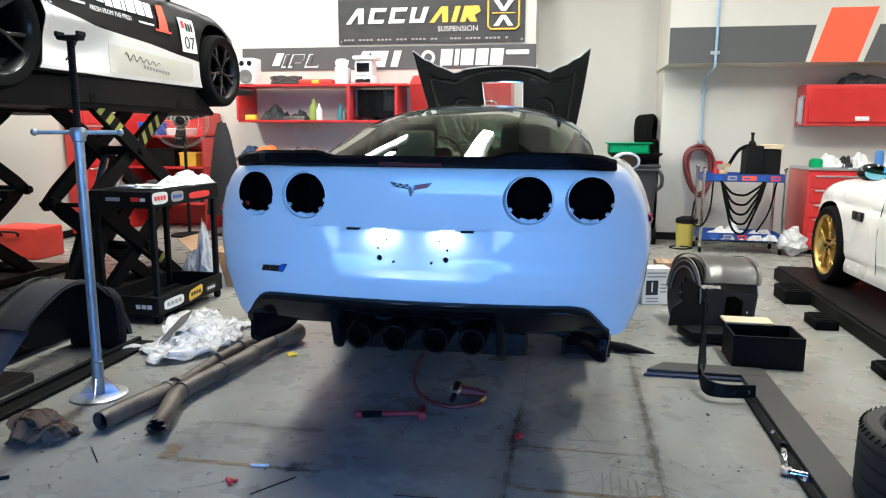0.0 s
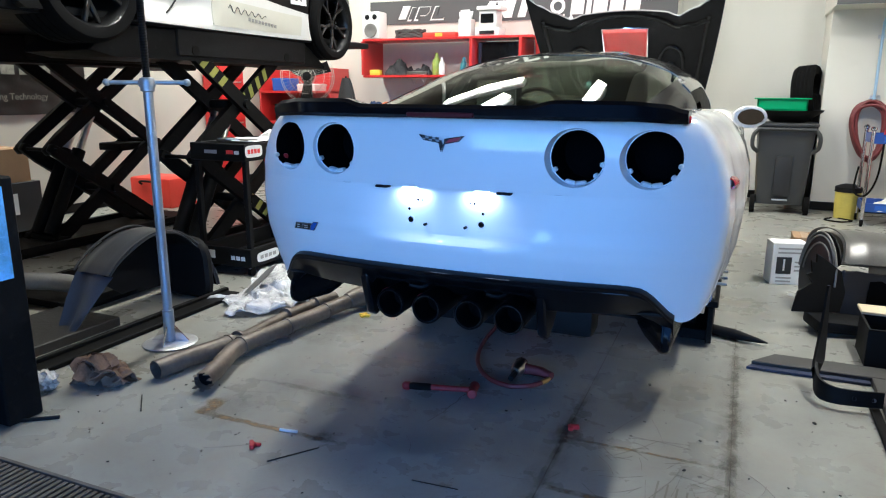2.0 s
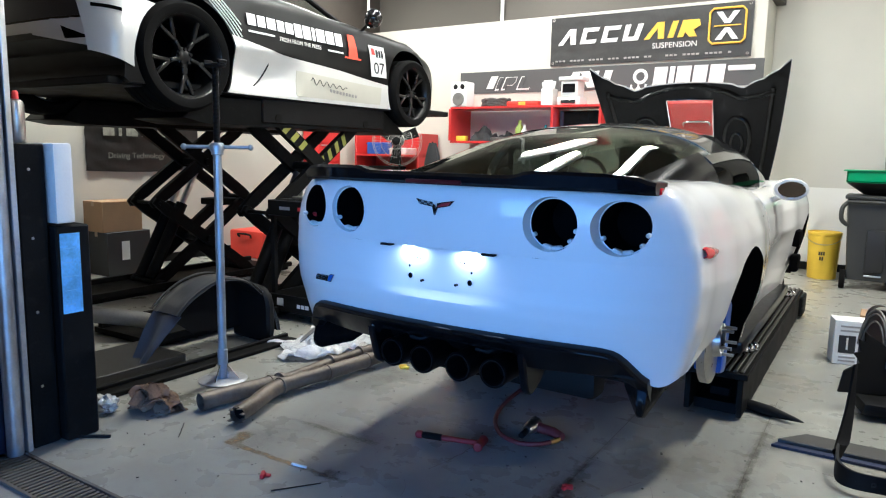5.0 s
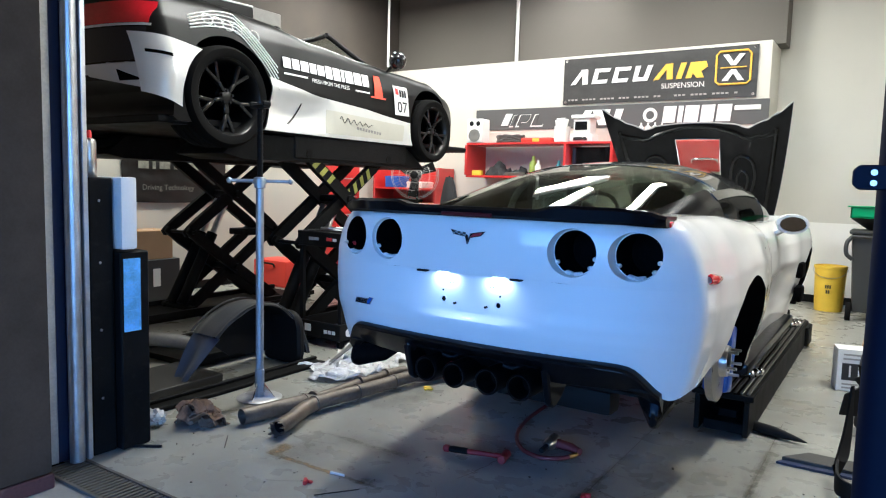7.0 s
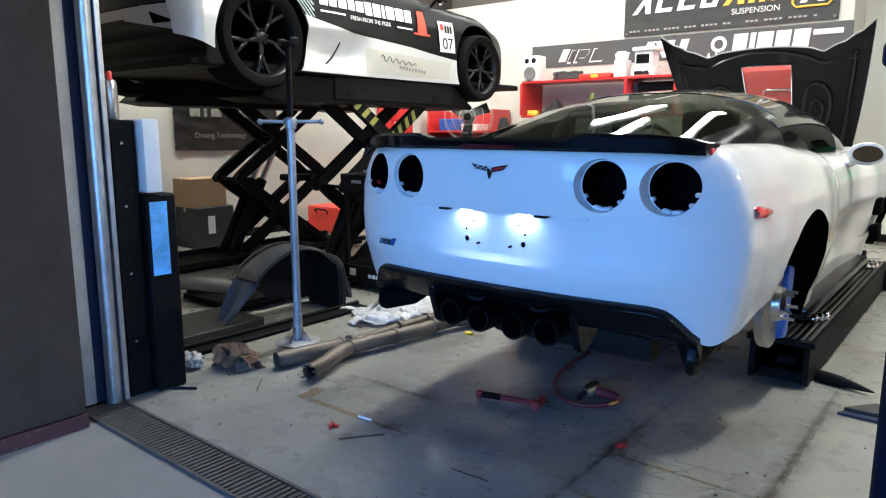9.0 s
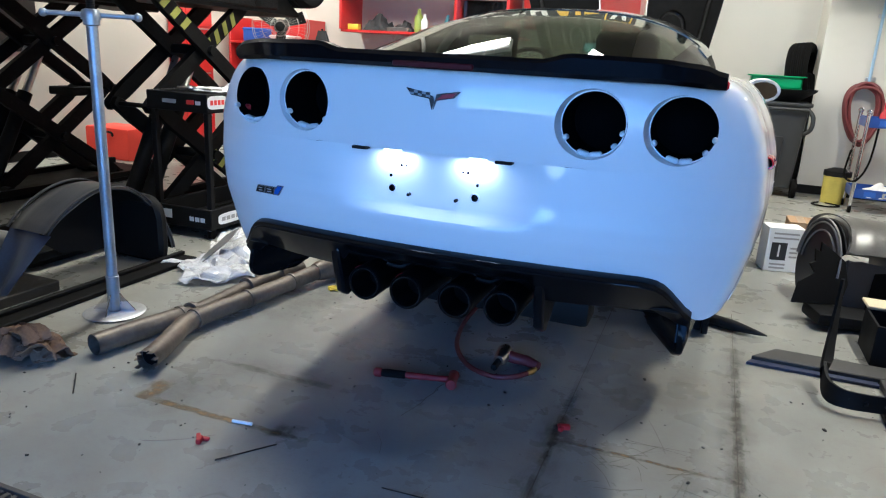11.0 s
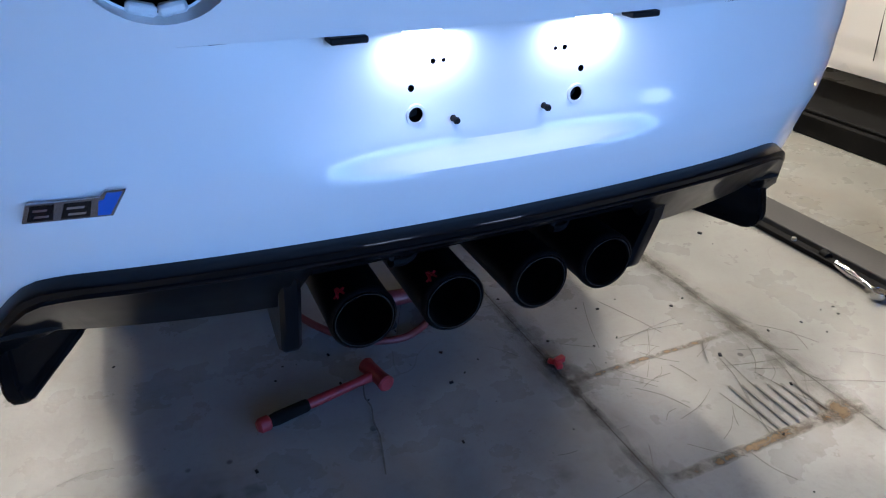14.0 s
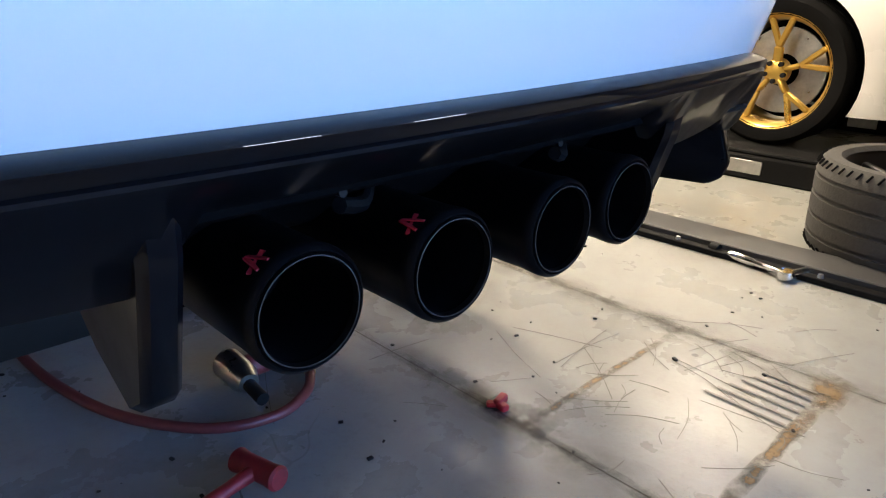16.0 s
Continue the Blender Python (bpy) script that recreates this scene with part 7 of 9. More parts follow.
for (x, z, w, h, mm, nm, lab) in ((-5.85, 1.31, 0.26, 0.18, INK_BLUE, "blue_bin", "blue plastic parts bin on the rack"), (-5.40, 1.31, 0.30, 0.10, WHITE_PLASTIC, "white_carton", "white carton on the rack"), (-5.7, 0.88, 0.5, 0.25, BLACK_DULL, "black_case", "black tool case on the rack"), (-5.25, 0.88, 0.25, 0.2, YELLOW, "yellow_tub", "yellow tub on the rack"), (-5.5, 0.38, 0.8, 0.3, GREY_LINER, "grey_crate", "grey crate on the rack")):
    bm = B()
    box(bm, x - w / 2, x + w / 2, 8.85, 9.15, z, z + h, 0.015, seg=2)
    box(bm, x - w / 2 - 0.008, x + w / 2 + 0.008, 8.842, 9.158, z + h - 0.03, z + h - 0.01, 0.004)
    solo(nm, bm, mm, lab, "container", "clutter on the rack")

# ---------------------------------------------------------------- signs as plain shapes




banner = thing("wall_banner", (-1.9, 9.285, 2.53), "black vinyl banner with white and yellow block shapes", "banner")
bm = B()


def bsheet(u, v):
    p = Vector((u * 9, v * 4, 1))
    return Vector((-3.16 + 2.52 * u, 9.282 - 0.010 * abs(noise.noise(p)) - 0.006 * noise.noise(p * 3), 2.535 + (0.625 + 0.0 * u) * v))


grid(bm, bsheet, 60, 16)
thicken(bm, 0.002)
part("sheet", bm, BANNER, banner)
FB = facing_back(0, 9.266, 0)
bm = B()
for k in range(4):
    x = -3.05 + k * 0.285
    if k == 0:
        plate(bm, [(x, 2.80), (x + 0.07, 2.80), (x + 0.17, 2.93), (x + 0.175, 2.80), (x + 0.25, 2.80), (x + 0.25, 3.00), (x + 0.16, 3.00)], 0.004, FB)
    elif k < 3:
        plate(bm, [(x + 0.02, 2.80), (x + 0.23, 2.80), (x + 0.25, 2.85), (x + 0.10, 2.85), (x + 0.12, 2.95), (x + 0.27, 2.95), (x + 0.29, 3.00), (x + 0.07, 3.00)], 0.004, FB)
    else:
        plate(bm, [(x + 0.02, 2.80), (x + 0.22, 2.80), (x + 0.29, 3.00), (x + 0.22, 3.00), (x + 0.17, 2.85), (x + 0.09, 2.85), (x + 0.13, 3.00), (x + 0.06, 3.00)], 0.004, FB)
part("white_shape", bm, INK_WHITE, banner)
bm = B()
x = -1.90
plate(bm, [(x, 2.80), (x + 0.07, 2.80), (x + 0.17, 2.93), (x + 0.175, 2.80), (x + 0.25, 2.80), (x + 0.25, 3.00), (x + 0.16, 3.00)], 0.004, FB)
plate(bm, [(x + 0.29, 2.80), (x + 0.36, 2.80), (x + 0.42, 3.00), (x + 0.35, 3.00)], 0.004, FB)
plate(bm, [(x + 0.41, 2.80), (x + 0.48, 2.80), (x + 0.50, 2.86), (x + 0.55, 2.80), (x + 0.64, 2.80), (x + 0.60, 2.88), (x + 0.68, 2.93), (x + 0.66, 3.00), (x + 0.47, 3.00)], 0.004, FB)
part("yellow_shape", bm, INK_YELLOW, banner)
text("SUSPENSION", 0.095, FB @ Matrix.Translation((-1.52, 2.715, 0.002)), INK_WHITE, banner, "lettering")
for x0, n in ((-3.08, 14), (-2.35, 11), (-1.62, 15)):
    for k in range(n):
        if k % 5 != 3:
            bm = B()
            plate(bm, [(x0 + k * 0.052, 2.582), (x0 + k * 0.052 + 0.036, 2.582), (x0 + k * 0.052 + 0.036, 2.604), (x0 + k * 0.052, 2.604)], 0.002, FB)
            part("print_bar", bm, INK_GREY, banner)
bm = B()
o, w, h = (-1.12, 2.70), 0.40, 0.40
loop = [(o[0], o[1] + 0.04), (o[0] + 0.04, o[1]), (o[0] + w - 0.04, o[1]), (o[0] + w, o[1] + 0.04), (o[0] + w, o[1] + h - 0.04), (o[0] + w - 0.04, o[1] + h), (o[0] + 0.04, o[1] + h), (o[0], o[1] + h - 0.04), (o[0], o[1] + 0.04)]
tube(bm, [(x, 9.264, z) for x, z in loop], 0.013, 6)
bar(bm, (o[0] + 0.05, 9.264, o[1] + h / 2), (o[0] + w - 0.05, 9.264, o[1] + h / 2), 0.012, 0.012, 0)
part("yellow_frame", bm, INK_YELLOW, banner)
bm = B()
cx, cz = o[0] + w / 2, o[1] + h / 2
plate(bm, [(cx - 0.13, cz + 0.16), (cx - 0.06, cz + 0.16), (cx, cz + 0.07), (cx + 0.06, cz + 0.16), (cx + 0.13, cz + 0.16), (cx + 0.03, cz + 0.025), (cx - 0.03, cz + 0.025)], 0.004, FB)
plate(bm, [(cx - 0.13, cz - 0.16), (cx - 0.06, cz - 0.16), (cx, cz - 0.07), (cx + 0.06, cz - 0.16), (cx + 0.13, cz - 0.16), (cx + 0.03, cz - 0.025), (cx - 0.03, cz - 0.025)], 0.004, FB)
part("cross_shape", bm, INK_WHITE, banner)
for x in (-3.12, -0.68):
    for z in (2.57, 3.13):
        bm = B()
        lathe(bm, [(0.008, 0), (0.012, 0.003), (0.016, 0)], facing_back(x, 9.270, z), 14)
        part("eyelet", bm, STEEL, banner)
sign = thing("wall_lettering", (-2.5, 9.287, 2.35), "white raised block shapes on the grey sign band", "sign")
FS = facing_back(0, 9.287, 0)
bm = B()
plate(bm, [(-4.14, 2.27), (-4.03, 2.27), (-3.95, 2.44), (-4.06, 2.44)], 0.012, FS)
part("light_block", bm, INK_WHITE, sign)
for (pts, mm) in (([(-4.00, 2.25), (-3.94, 2.25), (-3.86, 2.43), (-3.92, 2.43)], INK_BLACK), ([(-3.90, 2.25), (-3.84, 2.25), (-3.815, 2.31), (-3.72, 2.31), (-3.66, 2.36), (-3.64, 2.43), (-3.82, 2.43)], INK_BLACK), ([(-3.66, 2.25), (-3.46, 2.25), (-3.45, 2.285), (-3.58, 2.285), (-3.52, 2.43), (-3.58, 2.43)], INK_BLACK)):
    bm = B()
    plate(bm, [(x - 0.01, z - 0.008) for x, z in pts], 0.004, FS)
    part("letter_outline", bm, INK_WHITE, sign)
    bm = B()
    cxm = sum(p[0] for p in pts) / len(pts)
    czm = sum(p[1] for p in pts) / len(pts)
    plate(bm, [(cxm + (x - cxm) * 0.86, czm + (z - czm) * 0.84) for x, z in pts], 0.009, FS)
    part("letter_face", bm, WALL_GREY, sign)
bm = B()
plate(bm, [(-2.95, 2.24), (-2.80, 2.24), (-2.72, 2.45), (-2.62, 2.24), (-2.52, 2.24), (-2.46, 2.45), (-2.82, 2.45)], 0.010, FS)
part("white_block", bm, INK_WHITE, sign)
bm = B()
plate(bm, [(-2.44, 2.24), (-2.34, 2.24), (-2.28, 2.45), (-2.38, 2.45)], 0.010, FS)
part("white_block", bm, INK_WHITE, sign)
for k, w in enumerate((0.16, 0.06, 0.17, 0.16, 0.17)):
    x = -1.76 + (0, 0.19, 0.275, 0.475, 0.665)[k]
    bm = B()
    plate(bm, [(x, 2.25), (x + w, 2.25), (x + w + 0.02, 2.46), (x + 0.02, 2.46)], 0.010, FS)
    part("white_block", bm, INK_WHITE, sign)
bm = B()
lathe(bm, [(0.055, 0.004), (0.095, 0.004), (0.095, 0.0), (0.055, 0.0)], facing_back(-1.92, 9.285, 2.355), 24, closed=True)
part("ring_shape", bm, INK_WHITE, sign)
bm = B()
box(bm, -0.88, -0.58, 9.276, 9.287, 2.38, 2.44, 0.01, seg=2)
box(bm, -0.80, -0.66, 9.272, 9.277, 2.395, 2.425, 0.004)
part("plate_shape", bm, INK_WHITE, sign)
side_ban = thing("wall_banner", (-6.33, 5.25, 1.08), "creased black vinyl banner with faded grey print", "banner")
bm = B()
grid(bm, lambda u, v: Vector((-6.322 + 0.014 * noise.noise(Vector((u * 9 + v * 3, v * 6, 3))) + 0.008 * abs(noise.noise(Vector((u * 4 - v * 5, v * 11, 8)))), 4.57 + 1.42 * u, 1.09 + 0.66 * v - 0.02 * math.sin(u * math.pi))), 44, 22)
thicken(bm, 0.002)
part("sheet", bm, mat("creased_black_vinyl", (0.014, 0.0135, 0.013), 0.42, var=0.4, scale=5, fine=40, bump=0.3), side_ban)
PRINT = mat("faded_grey_print", (0.20, 0.20, 0.17), 0.6, var=0.5, scale=14)
for y, w in ((4.765, 0.13), (4.945, 0.04), (5.035, 0.14), (5.225, 0.15), (5.425, 0.14)):
    bm = B()
    box(bm, -6.304, -6.301, y, y + w, 1.465, 1.575, 0.001)
    part("grey_block", bm, PRINT, side_ban)
text("Driving Technology", 0.088, facing_right(-6.303, 5.16, 1.25), PRINT, side_ban, "lettering")

# ---------------------------------------------------------------- red shelf, bench and what is on them
shelf = thing("red_wall_shelf", (-3.3, 9.0, 1.49), "red steel open wall shelf with three bays", "shelf")
for (z, nm) in ((1.49, "bottom_board"), (1.955, "top_board")):
    bm = B()
    box(bm, -4.42, -2.08, 8.76, 9.28, z, z + 0.03, 0.004)
    part(nm, bm, RED_STEEL, shelf)
for x in (-4.42, -2.88, -2.24):
    bm = B()
    box(bm, x, x + 0.035, 8.72, 9.28, 1.521, 1.954, 0.004)
    part("divider", bm, RED_STEEL, shelf)
mon = thing("monitor", (-2.55, 8.95, 1.52), "black flat monitor inside the shelf bay", "monitor")
bm = B()
box(bm, -2.83, -2.27, 8.90, 8.94, 1.56, 1.92, 0.01)
part("screen", bm, BLACK_GLOSS, mon)
bm = B()
box(bm, -2.65, -2.45, 8.88, 9.05, 1.521, 1.535, 0.004)
box(bm, -2.58, -2.52, 8.93, 8.96, 1.535, 1.60)
part("foot", bm, BLACK_DULL, mon)
spk = thing("loudspeaker", (-4.28, 8.86, 1.985), "white two-way bookshelf loudspeaker on the shelf", "loudspeaker")
bm = B()
box(bm, -4.42, -4.16, 8.76, 8.98, 1.986, 2.33, 0.02, seg=2)
part("cabinet", bm, WHITE_PLASTIC, spk)
bm = B()
lathe(bm, [(0, 0.006), (0.03, 0.010), (0.075, 0.024), (0.088, 0.02), (0.092, 0.0)], facing_back(-4.29, 8.765, 2.09), 28)
part("woofer", bm, GREY_LINER, spk)
for x in (-4.34, -4.23):
    bm = B()
    lathe(bm, [(0, 0.012), (0.02, 0.010), (0.034, 0.004), (0.036, 0)], facing_back(x, 8.762, 2.26), 20)
    part("tweeter", bm, BLACK_DULL, spk)
bm = B()
random.seed(8)
pts = []
for k in range(40):
    a = k * 0.75
    pts.append((-3.78 + 0.20 * math.cos(a) * (1 + 0.1 * math.sin(k)), 8.92 + 0.10 * math.sin(a), 2.0 + 0.045 * (1 + math.sin(k * 1.3))))
tube(bm, spline(pts, 3), 0.016, 8)
solo("cable_coil", bm, mat("grey_rubber_cable", (0.06, 0.058, 0.055), 0.6), "tangled grey cable coil on the shelf", "cable")
rbx = thing("red_tool_tray", (-3.33, 8.9, 1.985), "red plastic tool tray with a yellow label", "tool tray")
bm = B()
box(bm, -3.56, -3.10, 8.80, 9.02, 1.986, 2.05, 0.02, seg=2)
part("tray", bm, MATS["orange_red_plastic"], rbx)
bm = B()
box(bm, -3.38, -3.28, 8.797, 8.80, 1.995, 2.04)
part("label_patch", bm, INK_YELLOW, rbx)
pap = thing("paper_rack", (-2.98, 8.9, 1.985), "white paper rack stuffed with envelopes", "paper rack")
bm = B()
box(bm, -3.06, -2.90, 8.80, 8.98, 1.986, 2.20, 0.006)
part("rack", bm, PAPER, pap)
for k in range(4):
    bm = B()
    box(bm, -3.05, -2.93, 8.83 + 0.03 * k, 8.835 + 0.03 * k, 2.18, 2.29 + 0.02 * (k % 2), 0, Matrix.Translation((-2.99, 8.88, 2.19)) @ Matrix.Rotation(radians(-9 + 7 * k), 4, "Y") @ Matrix.Translation((2.99, -8.88, -2.19)))
    part("envelope", bm, PAPER, pap)
mach = thing("white_machine", (-2.68, 8.9, 1.985), "white counter machine with a dark window", "machine")
bm = B()
box(bm, -2.84, -2.52, 8.80, 9.05, 1.986, 2.09, 0.02, seg=2)
box(bm, -2.80, -2.56, 8.82, 9.05, 2.09, 2.30, 0.03, seg=2)
box(bm, -2.82, -2.50, 8.79, 9.05, 2.29, 2.34, 0.015, seg=2)
part("case", bm, WHITE_PLASTIC, mach)
bm = B()
box(bm, -2.77, -2.60, 8.812, 8.82, 2.14, 2.25, 0.004)
part("window", bm, BLACK_GLOSS, mach)
bm = B()
box(bm, -2.78, -2.58, 8.785, 8.80, 2.0, 2.05, 0.006)
part("drip_tray", bm, CHROME, mach)
heap("black_bag", -3.95, 8.95, 1.521, 0.36, 0.3, 0.20, mat("black_nylon", (0.015, 0.015, 0.017), 0.7, var=0.3), "black nylon bag inside the shelf", "bag", 4)
heap("dark_cap", -3.60, 8.92, 1.521, 0.24, 0.24, 0.13, MATS["black_nylon"], "dark cap lying in the shelf", "cap", 6)
bm = B()
box(bm, -4.33, -4.18, 8.78, 8.86, 1.521, 1.59, 0.008, seg=2)
solo("yellow_block", bm, YELLOW, "small yellow box inside the shelf", "box")
for (x, y, r, h, mm, lab) in ((-3.40, 8.90, 0.055, 0.28, mat("lime_plastic", (0.28, 0.36, 0.05), 0.4), "lime green spray bottle in the shelf"), (-3.30, 8.84, 0.04, 0.22, WHITE_PLASTIC, "white bottle in the shelf"), (-3.02, 8.9, 0.045, 0.22, mat("teal_plastic", (0.05, 0.22, 0.26), 0.4), "teal bottle in the shelf"), (-2.95, 8.84, 0.03, 0.14, GREY_LINER, "small grey can in the shelf")):
    bm = B()
    lathe(bm, [(0, 0), (r, 0), (r * 1.03, 0.01), (r * 1.03, h * 0.62), (r * 0.45, h * 0.8), (r * 0.4, h), (0, h)], pose(x, y, 1.521), 18)
    solo("bottle", bm, mm, lab, "bottle", "bottles in the shelf")
bm = B()
box(bm, -3.78, -3.50, 8.78, 8.86, 1.521, 1.57, 0.006)
solo("small_tool", bm, STEEL, "bright steel tool lying in the shelf", "hand tool")
for k in range(7):
    random.seed(k)
    bm = B()
    bar(bm, (-3.72 + 0.07 * k, 8.80, 1.47), (-3.72 + 0.07 * k + random.uniform(-0.06, 0.06), 8.80, 1.38 + random.uniform(-0.03, 0.04)), 0.02, 0.012, 0.002)
    solo("hanging_tool", bm, STEEL, "small steel tool hanging under the red shelf", "hand tool", "tools under the shelf", base=(-3.72 + 0.07 * k, 8.8, 1.35))
bench = thing("workbench", (-3.4, 8.95, 0), "grey topped workbench against the partition wall", "workbench")
bm = B()
box(bm, -4.42, -1.9, 8.62, 9.28, 0.98, 1.03, 0.006)
part("worktop", bm, GREY_LINER, bench)
bm = B()
box(bm, -4.40, -1.92, 8.66, 9.27, 0.06, 0.98, 0.01)
part("cabinet", bm, RED_STEEL, bench)
for (x, w, h, mm, lab, sd) in ((-4.02, 0.42, 0.17, mat("orange_cloth", (0.75, 0.16, 0.02), 0.8), "orange work cloth on the bench", 1), (-3.52, 0.55, 0.16, mat("mauve_cloth", (0.14, 0.09, 0.10), 0.9), "dark mauve cloth on the bench", 3), (-4.28, 0.2, 0.2, mat("navy_cloth", (0.03, 0.05, 0.12), 0.9), "navy cloth on the bench", 8), (-3.1, 0.3, 0.08, WHITE_RAG, "white rag on the bench", 11)):
    heap("work_cloth", x, 8.85, 1.031, w, 0.3, h, mm, lab, "cloth", sd)
bm = B()
lathe(bm, [(0, 0), (0.03, 0), (0.03, 0.10), (0.014, 0.13), (0.014, 0.17), (0, 0.17)], pose(-2.95, 8.8, 1.031), 14)
solo("bottle", bm, WHITE_PLASTIC, "white bottle with red cap on the bench", "bottle")
coat = thing("hanging_overalls", (-4.50, 8.45, 0.0), "black overalls hanging on a stand", "overalls")
bm = B()
grid(bm, lambda u, v: Vector((-4.50 + (0.05 + 0.20 * v ** 0.7) * math.cos(2 * math.pi * u) * (1 + 0.12 * math.sin(u * 44)), 8.45 + (0.04 + 0.12 * v) * math.sin(2 * math.pi * u), 1.48 - 1.2 * v)), 36, 12)
part("cloth", bm, MATS["black_nylon"], coat)
bm = B()
tube(bm, [(-4.50, 8.45, 0), (-4.50, 8.45, 1.50)], 0.012, 8)
lathe(bm, [(0, 0), (0.16, 0), (0.16, 0.015), (0, 0.02)], pose(-4.50, 8.45, 0), 20)
part("stand", bm, BLACK_DULL, coat)
rc = thing("red_wall_cabinet", (-1.4, 9.0, 1.60), "red steel wall cabinet behind the raised bonnet", "wall cabinet")
bm = B()
plate(bm, [(8.90, 1.62), (9.28, 1.62), (9.28, 2.10), (9.0, 2.10), (8.78, 1.98)], 1.30, Matrix(((0, 0, 1, -2.06), (1, 0, 0, 0), (0, 1, 0, 0), (0, 0, 0, 1))), bevel=0.008)
part("cabinet", bm, RED_STEEL, rc)
bm = B()
tube(bm, spline([(-1.25, 8.86, 1.72), (-1.22, 8.82, 1.76), (-0.98, 8.82, 1.76), (-0.95, 8.86, 1.72)], 5), 0.012, 8)
part("handle", bm, CHROME, rc)
for k in range(4):
    bm = B()
    lathe(bm, [(0, 0), (0.03, 0), (0.032, 0.09), (0.012, 0.11), (0.012, 0.14), (0, 0.14)], pose(-1.98 + 0.09 * k, 9.12, 2.101), 14)
    solo("bottle", bm, WHITE_PLASTIC, "white bottle on the red wall cabinet", "bottle", "bottles on the wall cabinet")

# ---------------------------------------------------------------- far right corner: bins, bucket, tyres
wb = thing("wheeled_bin", (0.78, 9.1, 0), "dark grey wheeled rubbish bin with a lid", "rubbish bin")
BIN = mat("dark_grey_bin_plastic", (0.028, 0.029, 0.028), 0.5, var=0.15, bump=0.08)
bm = B()
grid(bm, lambda u, v: Vector((0.78 + (0.24 + 0.05 * v) * max(-1, min(1, 1.35 * math.cos(2 * math.pi * u))), 9.08 + (0.22 + 0.04 * v) * max(-1, min(1, 1.35 * math.sin(2 * math.pi * u))), 0.10 + 0.86 * v)), 40, 8)
part("tub", bm, BIN, wb)
bm = B()
box(bm, 0.47, 1.09, 8.79, 9.36, 0.955, 0.995, 0.015, seg=2)
part("lid", bm, BIN, wb)
bm = B()
tube(bm, [(0.50, 8.77, 0.93), (1.06, 8.77, 0.93)], 0.018, 10)
part("handle", bm, BIN, wb)
for s in (-1, 1):
    bm = B()
    tube(bm, [(0.78 + s * 0.27 - 0.025, 8.86, 0.10), (0.78 + s * 0.27 + 0.025, 8.86, 0.10)], 0.10, 22)
    part("wheel", bm, RUBBER, wb)
bm = B()
box(bm, 0.70, 0.87, 8.812, 8.86, 0.20, 0.64, 0.012, seg=2)
part("front_recess", bm, mat("black_bin_recess", (0.012, 0.012, 0.012), 0.5, var=0.2), wb)
bm = B()
box(bm, 0.70, 0.86, 8.806, 8.82, 0.150, 0.168, 0.004)
part("axle_plate", bm, GALV, wb, "bright metal strip")
for s in (-1, 1):
    bm = B()
    tube(bm, spline([(0.78 + s * 0.27, 8.83, 0.93), (0.78 + s * 0.325, 8.80, 0.86), (0.78 + s * 0.325, 8.80, 0.74), (0.78 + s * 0.27, 8.84, 0.68)], 5), 0.022, 10)
    part("side_grip", bm, BIN, wb)
tray = thing("black_basin", (0.80, 9.1, 0.996), "black plastic basin on the bin lid", "basin")
bm = B()
lathe(bm, [(0.0, 0.02), (0.17, 0.02), (0.33, 0.13), (0.34, 0.15), (0.32, 0.14), (0.16, 0.035), (0, 0.035)], pose(0.80, 9.08, 0.978), 36)
part("bowl", bm, BLACK_DULL, tray)
gt = thing("green_tray", (0.70, 9.1, 1.13), "green plastic tray on the black basin", "tray")
bm = B()
for q in ((0.46, 0.96, 8.90, 8.92), (0.46, 0.96, 9.24, 9.26), (0.46, 0.48, 8.90, 9.26), (0.94, 0.96, 8.90, 9.26)):
    box(bm, *q, 1.125, 1.25, 0.004)
box(bm, 0.46, 0.96, 8.90, 9.26, 1.125, 1.14)
box(bm, 0.43, 0.99, 8.87, 9.29, 1.245, 1.258, 0.004)
part("tray", bm, GREEN, gt)
tyr = thing("standing_tyre", (1.02, 9.35, 0.0), "worn tyres standing stacked in the corner", "tyre")
for zc in (0.33, 0.98, 1.30):
    bm = B()
    prof = [(0.22, -0.10), (0.30, -0.115), (0.32, -0.09)]
    for g in (-0.06, -0.02, 0.02, 0.06):
        prof += [(0.325, g - 0.012), (0.317, g - 0.008), (0.317, g + 0.008), (0.325, g + 0.012)]
    prof += [(0.32, 0.09), (0.30, 0.115), (0.22, 0.10), (0.20, 0.0)]
    if zc < 1.2:
        lathe(bm, prof, pose(1.02, 9.62, zc, 0, 90, 10), 36, closed=True)
    else:
        lathe(bm, prof, pose(0.99, 9.56, zc, 4, 84, -12), 36, closed=True)
    part("tyre", bm, RUBBER, tyr)
bk = thing("yellow_bucket", (0.28, 9.45, 0), "yellow plastic bucket with black lid marks", "bucket")
bm = B()
lathe(bm, [(0, 0.0), (0.145, 0.0), (0.15, 0.01), (0.170, 0.50), (0.178, 0.505), (0.178, 0.535), (0.166, 0.54), (0.16, 0.50), (0.14, 0.03), (0, 0.03)], pose(0.28, 9.45, 0.001), 36)
part("pail", bm, YELLOW, bk)
bm = B()
for k, (a, z) in enumerate(((-100, 0.30), (-92, 0.30), (-84, 0.30), (-96, 0.24), (-88, 0.24))):
    r = radians(a)
    box(bm, -0.008, 0.008, -0.001, 0.001, -0.02, 0.02, 0, Matrix.Translation((0.28 + 0.165 * math.cos(r), 9.45 + 0.165 * math.sin(r), z)) @ Matrix.Rotation(r + math.pi / 2, 4, "Z"))
part("print_bars", bm, INK_BLACK, bk)
bm = B()
